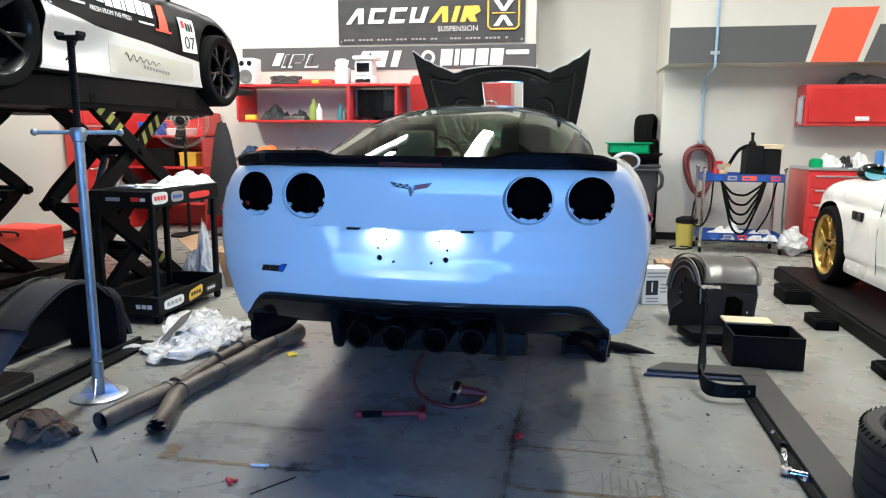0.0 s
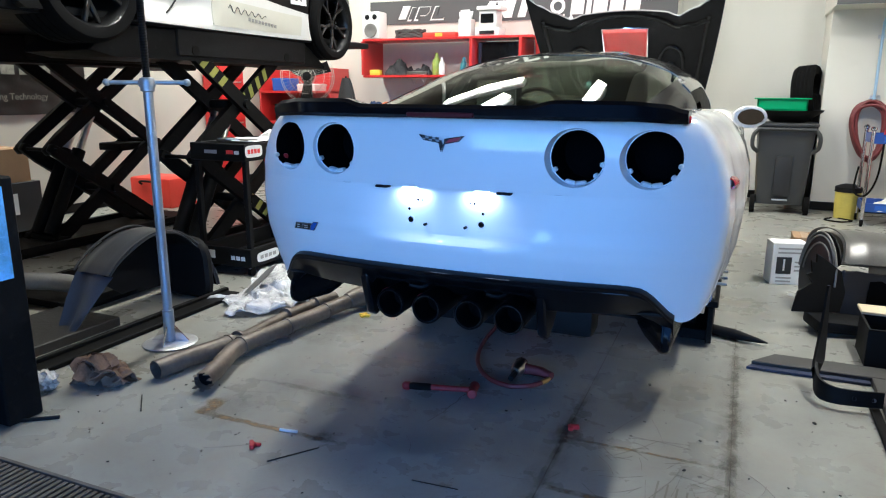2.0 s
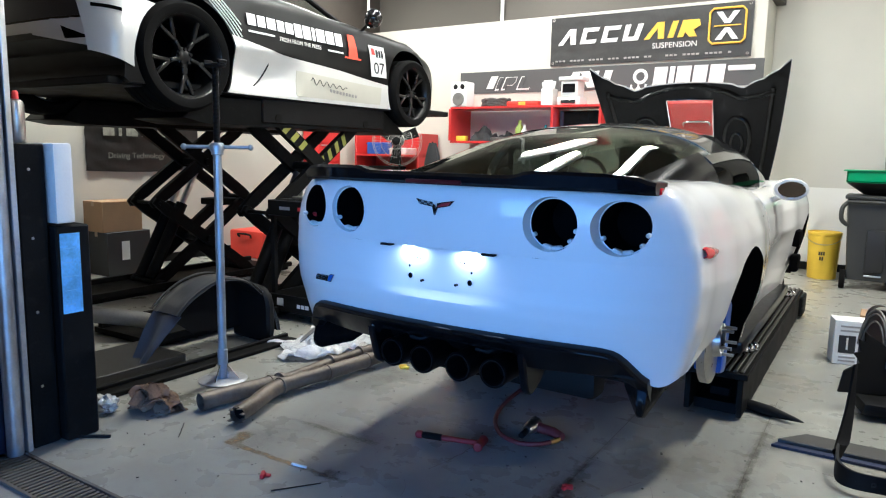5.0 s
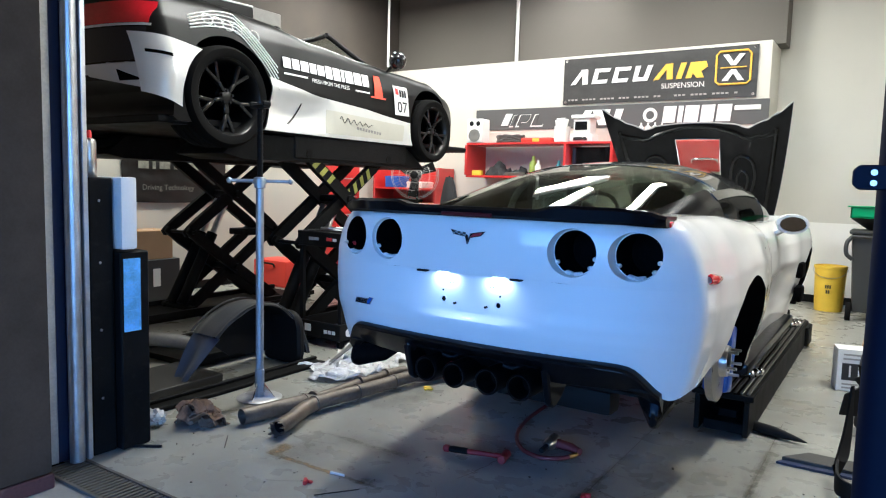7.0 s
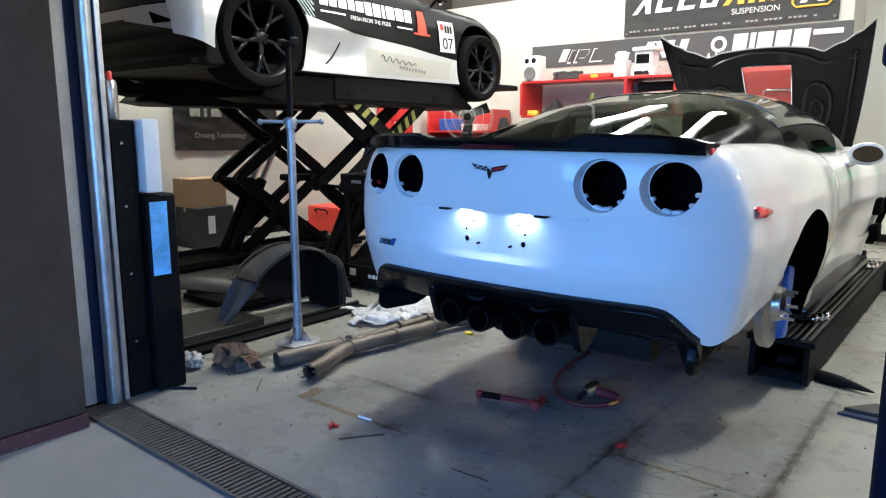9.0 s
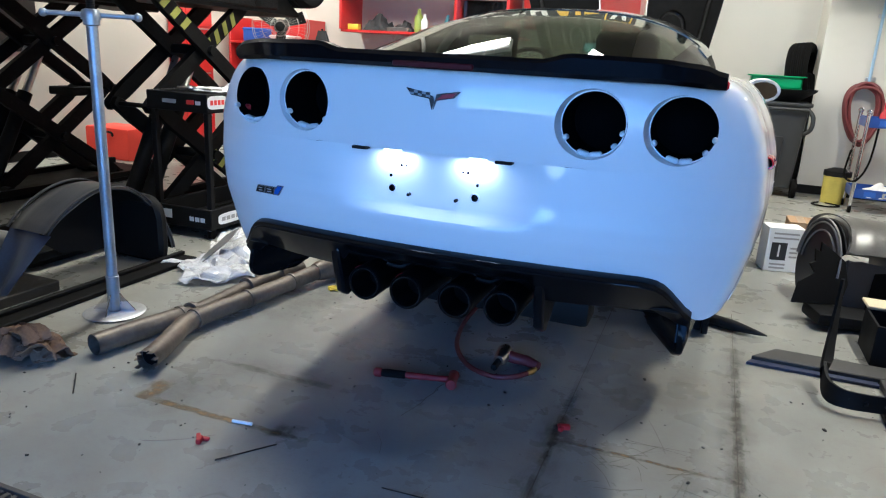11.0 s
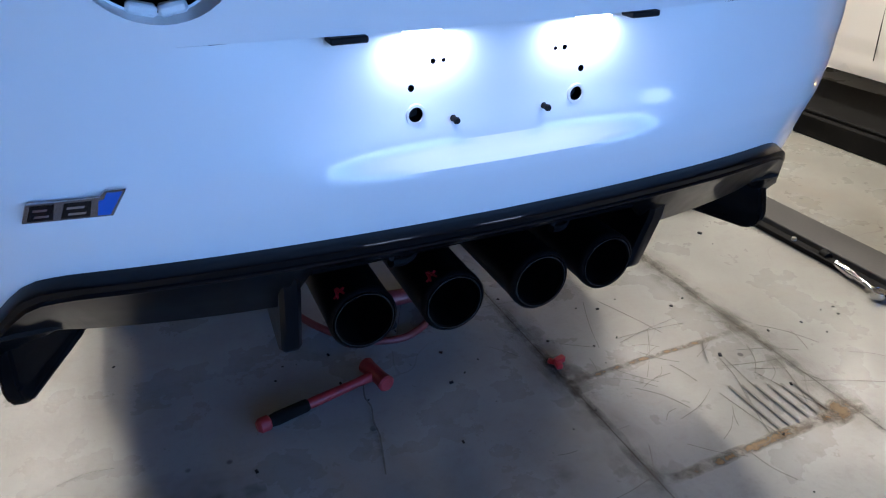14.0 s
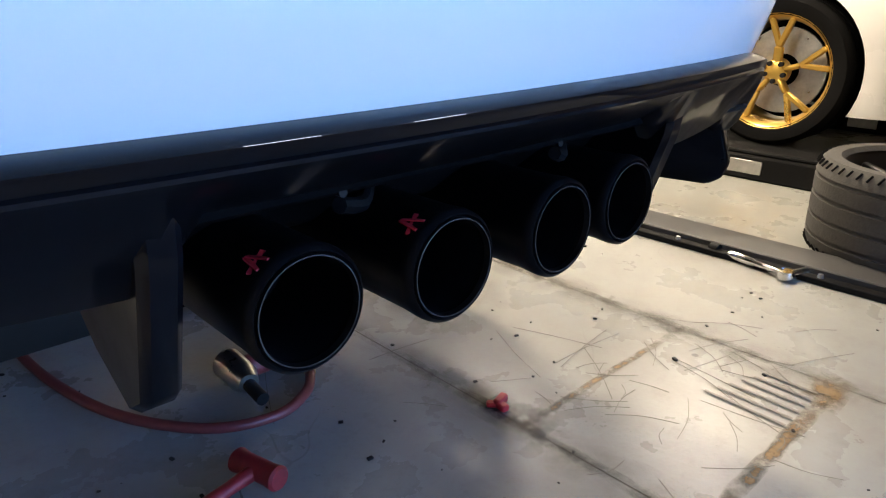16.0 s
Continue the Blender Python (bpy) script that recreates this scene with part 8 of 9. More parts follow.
tube(bm, [(0.28 + 0.18 * math.cos(a / 12 * math.pi), 9.45 - 0.05 - 0.12 * math.sin(a / 12 * math.pi), 0.50 - 0.10 * math.sin(a / 12 * math.pi)) for a in range(13)], 0.004, 6)
part("bail", bm, STEEL, bk)

# ---------------------------------------------------------------- bay wall: pipe, hose coil, hose cart, cabinets
pipe = thing("wall_pipe", (1.63, 9.0, 1.25), "light blue air pipe clamped to the wall", "pipe")
bm = B()
tube(bm, [(1.63, 8.765, CEIL), (1.63, 8.765, 2.20), (1.63, 8.78, 2.15), (1.62, 9.22, 2.08), (1.615, 9.265, 2.04), (1.615, 9.265, 1.22)], 0.015, 10)
part("tube", bm, BLUE_PIPE, pipe)
for (y, z) in ((8.775, 2.31), (8.775, 3.0), (9.27, 1.90), (9.27, 1.27)):
    bm = B()
    box(bm, 1.575, 1.675, y, y + 0.024, z - 0.02, z + 0.02, 0.004)
    part("clamp", bm, GALV, pipe)
coil = thing("hose_coil", (1.6, 9.2, 0.6), "coiled dark red air hose hung on the wall", "hose")
for k in range(9):
    bm = B()
    pts = []
    ph, sq = 0.5 * math.sin(k * 2.3), 0.175 + 0.030 * math.sin(k * 1.7)
    for j in range(29):
        a = 2 * math.pi * j / 28
        pts.append((1.60 - 0.02 * math.sin(a) + sq * math.cos(a) * (0.85 + 0.15 * math.sin(a)), 9.25 - 0.016 * k + 0.012 * math.sin(a + ph), 0.93 + (0.30 + 0.022 * math.sin(k * 2.9)) * math.sin(a) + 0.02 * math.cos(2 * a + ph)))
    tube(bm, pts, 0.016, 8)
    part("hose_loop", bm, BROWN_HOSE, coil)
hc = thing("hose_cart", (1.95, 8.6, 0), "chrome rolling cart with blue sticker trays and hoses", "cart")
HX0, HX1, HY0, HY1 = 1.52, 2.40, 8.35, 8.78
for x in (HX0, HX1):
    for y in (HY0, HY1):
        bm = B()
        tube(bm, [(x, y, 0.07), (x, y, 0.955), (x, y, 0.96), (x, y, 0.975), (x, y, 0.995), (x, y, 1.0)], [0.018, 0.018, 0.026, 0.030, 0.022, 0.004], 12)
        part("post", bm, CHROME, hc)
        bm = B()
        tube(bm, [(x - 0.012, y, 0.04), (x + 0.012, y, 0.04)], 0.038, 14)
        part("caster", bm, RUBBER, hc)
for (z0, z1) in ((0.15, 0.24), (0.83, 0.92)):
    bm = B()
    box(bm, HX0, HX1, HY0, HY1, z0, z0 + 0.012, 0.002)
    for q in ((HX0, HX1, HY0, HY0 + 0.008), (HX0, HX1, HY1 - 0.008, HY1), (HX0, HX0 + 0.008, HY0, HY1), (HX1 - 0.008, HX1, HY0, HY1)):
        box(bm, *q, z0, z1, 0.002)
    tr = part("tray", bm, BLUE_PAINT, hc, "blue tray")
    for k, mm in enumerate((INK_BLUE, INK_GREY, ORANGE_RED, INK_BLUE, INK_RED) if z0 > 0.5 else (INK_BLUE, INK_GREY, INK_RED, INK_WHITE, INK_BLUE)):
        bm = B()
        xx = HX0 + 0.10 + 0.155 * k
        box(bm, xx, xx + (0.16 if mm is ORANGE_RED else 0.10), HY0 - 0.002, HY0, z0 + 0.018, z0 + 0.070)
        stk = part("sticker", bm, mm, tr)
        bm = B()
        box(bm, xx + 0.02, xx + 0.085, HY0 - 0.003, HY0 - 0.002, z0 + 0.034, z0 + 0.053)
        part("sticker_bar", bm, INK_BLUE, stk)
for k in range(5):
    bm = B()
    sag = 0.16 + 0.11 * k
    pts = [(1.70 + 0.46 * j / 14 + 0.01 * math.sin(j), 8.33 - 0.012 * k, 0.84 - sag * math.sin(math.pi * j / 14) ** 0.8) for j in range(15)]
    tube(bm, pts, 0.013, 8)
    solo("hanging_hose", bm, RUBBER, "black rubber hose looped under the cart tray", "hose", "hoses on the cart")
for (p, mm) in (([(1.62, 8.34, 0.83), (1.60, 8.33, 0.5), (1.52, 8.33, 0.32), (1.42, 8.36, 0.36), (1.44, 8.4, 0.6)], RUBBER), ([(2.30, 8.34, 0.83), (2.24, 8.33, 0.5), (2.12, 8.33, 0.26)], RUBBER), ([(1.80, 8.50, 1.0), (1.90, 8.5, 1.18), (2.02, 8.5, 1.24), (2.08, 8.5, 1.18)], RUBBER)):
    bm = B()
    tube(bm, spline(p, 8), 0.02 if p[0][2] > 0.9 else 0.010, 8)
    solo("hose", bm, mm, "black hose hanging from the cart", "hose", "hoses on the cart")
bx = thing("black_equipment_box", (2.12, 8.58, 0.92), "black equipment box with nozzle on the cart", "equipment box")
bm = B()
box(bm, 1.98, 2.16, 8.42, 8.70, 0.845, 1.24, 0.01)
box(bm, 2.10, 2.36, 8.46, 8.72, 0.845, 1.20, 0.008)
part("case", bm, BLACK_DULL, bx)
bm = B()
lathe(bm, [(0.05, 0), (0.03, 0.05), (0.016, 0.06), (0.016, 0.12), (0.022, 0.125), (0.022, 0.15), (0, 0.15)], pose(2.06, 8.56, 1.24), 14)
part("nozzle", bm, BLACK_DULL, bx)
bm = B()
box(bm, 2.12, 2.38, 8.44, 8.72, 1.203, 1.255, 0.006, pose(0, 0, 0))
solo("cream_board", bm, mat("cream_board", (0.60, 0.50, 0.33), 0.8), "cream board lying on the black box", "board")
for (x, z, r, h, mm, lab) in ((1.74, 0.845, 0.05, 0.15, mat("clear_brown_plastic", (0.45, 0.33, 0.18), 0.3), "brown spray bottle on the hose cart"), (1.66, 0.845, 0.035, 0.18, RED_PLASTIC, "red bottle on the hose cart")):
    bm = B()
    lathe(bm, [(0, 0), (r, 0), (r, h * 0.6), (r * 0.4, h * 0.8), (r * 0.4, h), (0, h)], pose(x, 8.45, z), 16)
    box(bm, x - 0.012, x + 0.07, 8.44, 8.46, z + h, z + h + 0.04, 0.004)
    solo("bottle", bm, mm, lab, "bottle", "bottles on the hose cart")
heap("rag", 1.85, 8.50, 0.163, 0.42, 0.3, 0.20, WHITE_RAG, "white rags on the lower cart tray", "rag", 12)
heap("plastic_bag", 2.20, 8.45, 0.163, 0.34, 0.28, 0.14, WRAP, "cloudy plastic bag on the cart tray", "plastic bag", 15, False)
crumple("plastic_bag", 2.52, 8.35, 0.16, 0.32, WRAP, "cloudy plastic bag on the floor by the cart", "plastic bag", 17, 3, True, 0.4)
vac = thing("yellow_pail", (1.47, 8.62, 0), "small yellow pail with a dark lid by the wall", "pail")
bm = B()
lathe(bm, [(0, 0), (0.115, 0), (0.125, 0.28), (0.13, 0.285), (0, 0.285)], pose(1.44, 8.85, 0.001), 28)
part("pail", bm, mat("dull_yellow_plastic", (0.45, 0.38, 0.06), 0.5, var=0.2), vac)
bm = B()
lathe(bm, [(0.132, 0), (0.132, 0.05), (0.06, 0.08), (0, 0.08)], pose(1.44, 8.85, 0.286), 28)
part("lid", bm, BLACK_DULL, vac)
bm = B()
tube(bm, spline([(1.30, 8.75, 0.01), (1.22, 8.6, 0.01), (1.35, 8.5, 0.01), (1.48, 8.62, 0.01), (1.36, 8.72, 0.012)], 8), 0.008, 6)
solo("floor_cable", bm, RUBBER, "black cable curled on the floor", "cable")
rwc = thing("red_wall_cabinet", (3.5, 9.1, 1.47), "red steel wall cabinet with a towel roll on its end", "wall cabinet")
bm = B()
box(bm, 2.70, 4.35, 8.93, 9.28, 1.47, 1.95, 0.012, seg=2)
part("cabinet", bm, RED_STEEL, rwc)
bm = B()
box(bm, 2.74, 4.31, 8.912, 8.93, 1.51, 1.91, 0.008)
dr = part("door", bm, RED_STEEL, rwc)
bm = B()
box(bm, 3.25, 3.40, 8.90, 8.912, 1.53, 1.58, 0.003)
part("maker_plate", bm, INK_WHITE, dr)
bm = B()
tube(bm, [(2.665, 8.97, 1.52), (2.665, 8.97, 1.80)], 0.035, 16)
box(bm, 2.66, 2.70, 8.95, 8.99, 1.49, 1.515)
box(bm, 2.66, 2.70, 8.95, 8.99, 1.80, 1.825)
part("towel_roll", bm, GALV, rwc)
heap("black_clutter", 3.35, 9.1, 1.951, 0.5, 0.26, 0.16, MATS["black_nylon"], "black straps heaped on the wall cabinet", "straps", 21, False)
tool_chest("red_tool_chest", 2.66, 4.25, 8.46, 9.15, 0.06, 0.97, 5, "red roller tool chest with bright drawer pulls", "-y", GALV)
for (x, w, h, mm, lab, sd) in ((2.98, 0.26, 0.17, WHITE_RAG, "white rag bundle on the tool chest", 22), (3.28, 0.22, 0.2, WHITE_RAG, "white cloth on the tool chest", 23), (3.62, 0.36, 0.19, WRAP, "cloudy bag on the tool chest", 24), (3.12, 0.14, 0.15, MATS["black_nylon"], "black pouch on the tool chest", 25)):
    heap("cloth", x, 8.75, 1.001, w, 0.28, h, mm, lab, "cloth", sd)
for (x, mm, r, h, lab) in ((2.78, GREEN, 0.07, 0.10, "green tub on the tool chest"), (3.44, mat("blue_plastic", (0.08, 0.2, 0.5), 0.4), 0.045, 0.2, "blue bottle on the tool chest"), (3.88, YELLOW, 0.06, 0.12, "yellow tape roll on the tool chest")):
    bm = B()
    lathe(bm, [(0, 0), (r, 0), (r * 1.05, h * 0.1), (r, h * 0.8), (r * 0.7, h), (0, h)], pose(x, 8.62, 1.0), 18)
    solo("tub", bm, mm, lab, "tub", "tubs on the tool chest")

# ---------------------------------------------------------------- floor items on the right
tyre = thing("loose_tyre", (1.43, 2.63, 0), "wide used tyre on a black rim lying flat", "tyre")
bm = B()
m = pose(1.43, 2.63, 0.152)
R, w = 0.325, 0.15
prof = [(0.245, -w * 0.9), (0.26, -w), (0.30, -w), (0.317, -w * 0.88)]
for g in (-0.62, -0.22, 0.22, 0.62):
    prof += [(R, w * (g - 0.05)), (R - 0.007, w * (g - 0.035)), (R - 0.007, w * (g + 0.035)), (R, w * (g + 0.05))]
prof += [(0.317, w * 0.88), (0.30, w), (0.26, w), (0.245, w * 0.9)]
lathe(bm, prof, m, 64)
part("tyre_tread", bm, DUSTY_RUBBER, tyre)
bm = B()
for k in range(60):
    a = 2 * math.pi * k / 60
    for s in (-1, 1):
        p = m @ Vector((math.cos(a) * 0.3245, math.sin(a) * 0.3245, s * w * 0.84))
        q = m @ Vector((math.cos(a + 0.03) * 0.314, math.sin(a + 0.03) * 0.314, s * w * 0.97))
        bar(bm, p, q, 0.004, 0.006, 0)
tagged(part("shoulder_groove", bm, RUBBER, tyre), kind="stuff")
rim = part("rim", lathe(B(), [(0.25, -w * 0.8), (0.222, -w * 0.5), (0.218, w * 0.3), (0.235, w * 0.7), (0.250, w * 0.86), (0.258, w * 0.93)], m, 48), MATS["gloss_black_rim"], tyre, "gloss black rim")
bm = B()
for k in range(10):
    a = 2 * math.pi * k / 10
    bar(bm, m @ Vector((0.05 * math.cos(a), 0.05 * math.sin(a), w * 0.35)), m @ Vector((0.23 * math.cos(a), 0.23 * math.sin(a), w * 0.62)), 0.024, 0.03, 0.005)
lathe(bm, [(0, w * 0.42), (0.05, w * 0.42), (0.06, w * 0.2)], m, 20)
part("spokes", bm, MATS["gloss_black_rim"], rim)
frame_bar = thing("steel_frame_bars", (1.0, 3.4, 0), "black bolted steel floor bars of a lift approach", "steel bar")
bm = B()
box(bm, 0.990, 1.145, 1.95, 3.955, 0.001, 0.032, 0.004)
part("long_bar", bm, mat("dusty_black_steel", (0.045, 0.043, 0.040), 0.55, var=0.3, scale=6, bump=0.1), frame_bar)
bm = B()
box(bm, 0.940, 0.975, 1.95, 3.70, 0.001, 0.020, 0.003)
part("thin_bar", bm, LIFT_BLACK, frame_bar)
bm = B()
plate(bm, [(0.475, 3.96), (1.145, 3.96), (1.145, 4.105), (0.585, 4.105)], 0.030, pose(0, 0, 0.001), bevel=0.004)
part("cross_bar", bm, MATS["dusty_black_steel"], frame_bar)
bm = B()
plate(bm, [(0.455, 3.915), (0.985, 3.915), (0.985, 3.955), (0.475, 3.955)], 0.012, pose(0, 0, 0.002))
part("edge_strip", bm, mat("worn_blue_edge", (0.012, 0.02, 0.06), 0.5, var=0.3), frame_bar)
for yy in (2.25, 2.75, 3.2, 3.65):
    bm = B()
    lathe(bm, [(0, 0.01), (0.008, 0.01), (0.010, 0)], pose(0.958, yy, 0.02), 8)
    part("bolt", bm, STEEL, frame_bar)
bm = B()
tube(bm, spline([(-0.05, 4.55, 0.05), (0.20, 4.40, 0.035), (0.42, 4.32, 0.03), (0.56, 4.28, 0.022)], 6), [0.03] * 12 + [0.026, 0.022, 0.018, 0.014, 0.010, 0.006, 0.003], 12)
solo("tapered_bar", bm, BLACK_DULL, "black tapered pry bar under the car edge", "bar")
br = thing("curved_bracket", (0.9, 3.85, 0.03), "black bent steel bracket with bolt holes", "bracket")
bm = B()
path = [(0.757, 3.92, 0.46), (0.755, 3.90, 0.36), (0.752, 3.87, 0.25), (0.742, 3.80, 0.14), (0.737, 3.70, 0.085), (0.752, 3.635, 0.065), (0.80, 3.602, 0.060), (0.88, 3.602, 0.060), (0.98, 3.622, 0.060)]
wid = [0.006, 0.014, 0.026, 0.040, 0.045, 0.042, 0.036, 0.034, 0.034]
sp = spline(path, 5)
rows = []
for i, p in enumerate(sp):
    w2 = lin([(k * 5, v) for k, v in enumerate(wid)], i)
    up = Vector((0.55, 0.75, 0.1)) if i < 18 else Vector((0, 0.1, 1))
    rows.append([bm.verts.new(p - up.normalized() * w2), bm.verts.new(p + up.normalized() * w2)])
for a, b in zip(rows, rows[1:]):
    bm.faces.new((a[0], a[1], b[1], b[0]))
thicken(bm, 0.012)
part("bent_plate", bm, BLACK_DULL, br)
for x, y in ((0.815, 3.592), (0.87, 3.590), (0.945, 3.602)):
    bm = B()
    lathe(bm, [(0.0, 0), (0.008, 0.0), (0.009, 0.004)], pose(x, y, 0.06, 90), 12)
    part("bolt_hole", bm, STEEL, br)
bb = thing("black_open_box", (1.15, 4.15, 0), "black open plastic box with a cream board on it", "box")
for q in ((0.99, 1.39, 4.18, 4.192), (0.99, 1.39, 4.46, 4.472), (0.99, 1.002, 4.192, 4.46), (1.378, 1.39, 4.192, 4.46)):
    part("box_wall", box(B(), *q, 0.001, 0.195, 0.002), BLACK_DULL, bb)
part("box_bottom", box(B(), 1.0, 1.38, 4.19, 4.462, 0.002, 0.010), BLACK_DULL, bb)
bm = B()
box(bm, 0.99, 1.28, 4.43, 4.58, 0.197, 0.213, 0.004, pose(0, 0, 0))
part("cream_board", bm, MATS["cream_board"], bb, "cream board")
rt = thing("ratchet_wrench", (0.93, 2.93, 0), "chrome ratchet wrench with socket on the floor", "ratchet")
bm = B()
lathe(bm, [(0, 0), (0.013, 0.0), (0.014, 0.08), (0.009, 0.09), (0.008, 0.17), (0.016, 0.18)], pose(0.955, 3.02, 0.018, 90, 0, -12), 14)
part("handle", bm, CHROME, rt)
bm = B()
lathe(bm, [(0, -0.012), (0.022, -0.012), (0.024, 0), (0.022, 0.012), (0, 0.012)], pose(0.912, 2.83, 0.018), 18)
part("head", bm, CHROME, rt)
bm = B()
tube(bm, [(0.912, 2.825, 0.016), (0.985, 2.80, 0.016)], [0.014, 0.015], 12)
part("socket", bm, CHROME, rt)
bm = B()
tube(bm, [(0.965, 3.06, 0.018), (0.972, 3.09, 0.018)], 0.017, 12)
part("end_cap", bm, BLACK_DULL, rt)
oil = thing("oil_carton", (0.70, 5.76, 0), "white and black printed carton with a large numeral", "carton")
om = pose(0.70, 5.74, 0.0, 0, 0, 14)
bm = B()
box(bm, -0.115, 0.115, -0.08, 0.08, 0.001, 0.30, 0.004, om)
part("carton", bm, PAPER, oil)
bm = B()
box(bm, -0.085, 0.015, -0.0815, -0.0805, 0.08, 0.20, 0, om)
pn = part("black_panel", bm, INK_BLACK, oil)
text("1", 0.12, om @ pose(-0.035, -0.083, 0.14, 90), INK_WHITE, pn, "numeral")
bm = B()
for z in (0.225, 0.255, 0.045, 0.02):
    box(bm, -0.08, 0.08 if z > 0.1 else 0.02, -0.0815, -0.0805, z, z + 0.012, 0, om)
for z in (0.10, 0.13, 0.16):
    box(bm, 0.035, 0.085, -0.0815, -0.0805, z, z + 0.012, 0, om)
part("print_bars", bm, INK_GREY, oil)
carton(0.74, 0.90, 5.86, 6.10, 0.0, 0.31, CARD, "brown cardboard box behind the white carton")

# ---------------------------------------------------------------- hand tools on the floor behind the car
ham = thing("dead_blow_hammer", (-0.82, 3.06, 0), "red and black dead-blow hammer lying on the floor", "hammer")
h0, h1 = Vector((-0.985, 3.025, 0.020)), Vector((-0.665, 3.085, 0.030))
d = (h1 - h0).normalized()
bm = B()
tube(bm, [h0, h0 + d * 0.008, h0 + d * 0.03, h0 + d * 0.035], [0.012, 0.019, 0.019, 0.013], 14)
HAMMER_RED = mat("worn_red_urethane", (0.20, 0.009, 0.012), 0.55, var=0.35, scale=30)
part("butt", bm, HAMMER_RED, ham)
bm = B()
tube(bm, [h0 + d * 0.03, h0 + d * 0.05, h0 + d * 0.13, h0 + d * 0.135], [0.014, 0.017, 0.016, 0.012], 14)
part("grip", bm, RUBBER, ham)
bm = B()
tube(bm, [h0 + d * 0.132, h0 + d * 0.15, h0 + d * 0.27, h1], [0.013, 0.014, 0.012, 0.015], 14)
part("shaft", bm, HAMMER_RED, ham)
bm = B()
sd = Vector((0.22, -0.97, 0.05)).normalized()
tube(bm, [h1 - sd * 0.055, h1 - sd * 0.050, h1 - sd * 0.03, h1 + sd * 0.03, h1 + sd * 0.050, h1 + sd * 0.055], [0.018, 0.0225, 0.020, 0.020, 0.0225, 0.018], 18)
part("head", bm, HAMMER_RED, ham)
hose = thing("air_tool_and_hose", (-0.55, 3.4, 0), "air tool with a dark red hose on the floor", "air tool")
bm = B()
tube(bm, spline([(-0.86, 4.0, 0.014), (-0.84, 3.70, 0.014), (-0.78, 3.45, 0.014), (-0.67, 3.28, 0.014), (-0.55, 3.225, 0.014), (-0.46, 3.255, 0.016), (-0.415, 3.31, 0.018)], 8), 0.011, 10)
part("hose", bm, BROWN_HOSE, hose)
bm = B()
tube(bm, [(-0.415, 3.31, 0.018), (-0.40, 3.335, 0.020), (-0.392, 3.36, 0.022)], [0.012, 0.014, 0.010], 10)
part("fitting", bm, mat("brass", (0.60, 0.42, 0.14), 0.3, metal=1.0), hose, "brass hose fitting")
bm = B()
tube(bm, [(-0.385, 3.375, 0.028), (-0.44, 3.40, 0.032), (-0.52, 3.40, 0.036)], [0.020, 0.024, 0.026], 14)
part("tool_body", bm, BROWN_HOSE, hose)
bm = B()
tube(bm, [(-0.545, 3.43, 0.045), (-0.545, 3.36, 0.040), (-0.548, 3.33, 0.038)], [0.034, 0.032, 0.022], 16)
part("tool_head", bm, STEEL, hose)
bm = B()
tube(bm, [(-0.548, 3.33, 0.036), (-0.55, 3.27, 0.030)], 0.014, 10)
part("socket", bm, BLACK_DULL, hose)
for (x, y, r, mm, lab, nm, sd) in ((-0.185, 2.955, 0.020, RED_PLASTIC, "small broken red plastic piece on the floor", "plastic_piece", 1), (-1.28, 2.33, 0.018, RED_PLASTIC, "small broken red plastic piece on the floor", "plastic_piece", 2), (-1.645, 3.85, 0.026, YELLOW, "small yellow plastic piece on the floor", "plastic_piece", 3)):
    bm = B()
    random.seed(sd)
    for k in range(3):
        box(bm, -r, r * 0.8, -r * 0.5, r * 0.4, 0.001, 0.012 + 0.004 * k, 0.003, pose(x + random.uniform(-r, r) * 0.8, y + random.uniform(-r, r) * 0.8, 0, 0, 0, random.uniform(0, 180)))
    solo(nm, bm, mm, lab, "plastic piece", "plastic pieces")
bm = B()
tube(bm, [(-1.26, 2.475, 0.007), (-1.185, 2.487, 0.007)], 0.006, 8)
solo("white_stick", bm, WHITE_PLASTIC, "short white plastic stick on the floor", "stick")
for (a, b, r) in (((-2.02, 2.50, 0.004), (-1.90, 2.38, 0.004), 0.0025), ((-1.16, 2.26, 0.004), (-1.04, 2.42, 0.004), 0.0025), ((-0.62, 2.36, 0.004), (-0.45, 2.37, 0.004), 0.002), ((-2.30, 2.10, 0.006), (-2.16, 2.20, 0.006), 0.008)):
    bm = B()
    tube(bm, [a, b], r, 6)
    solo("thin_rod", bm, BLACK_DULL, "thin dark rod lying on the floor", "rod", "rods on the floor")
bm = B()
random.seed(11)
for k in range(150):
    x, y = random.uniform(-2.2, 1.0), random.uniform(2.0, 4.0)
    s = random.uniform(0.001, 0.005) * (1.6 if random.random() < 0.1 else 1)
    box(bm, -s, s, -s * 0.6, s * 0.6, 0.0, s * 0.7, 0, pose(x, y, 0, 0, 0, random.uniform(0, 180)))
tagged(solo("floor_debris", bm, BLACK_DULL, "dark grit and debris scattered on the floor", "debris"), kind="stuff")

# ---------------------------------------------------------------- floor stains and cut lines


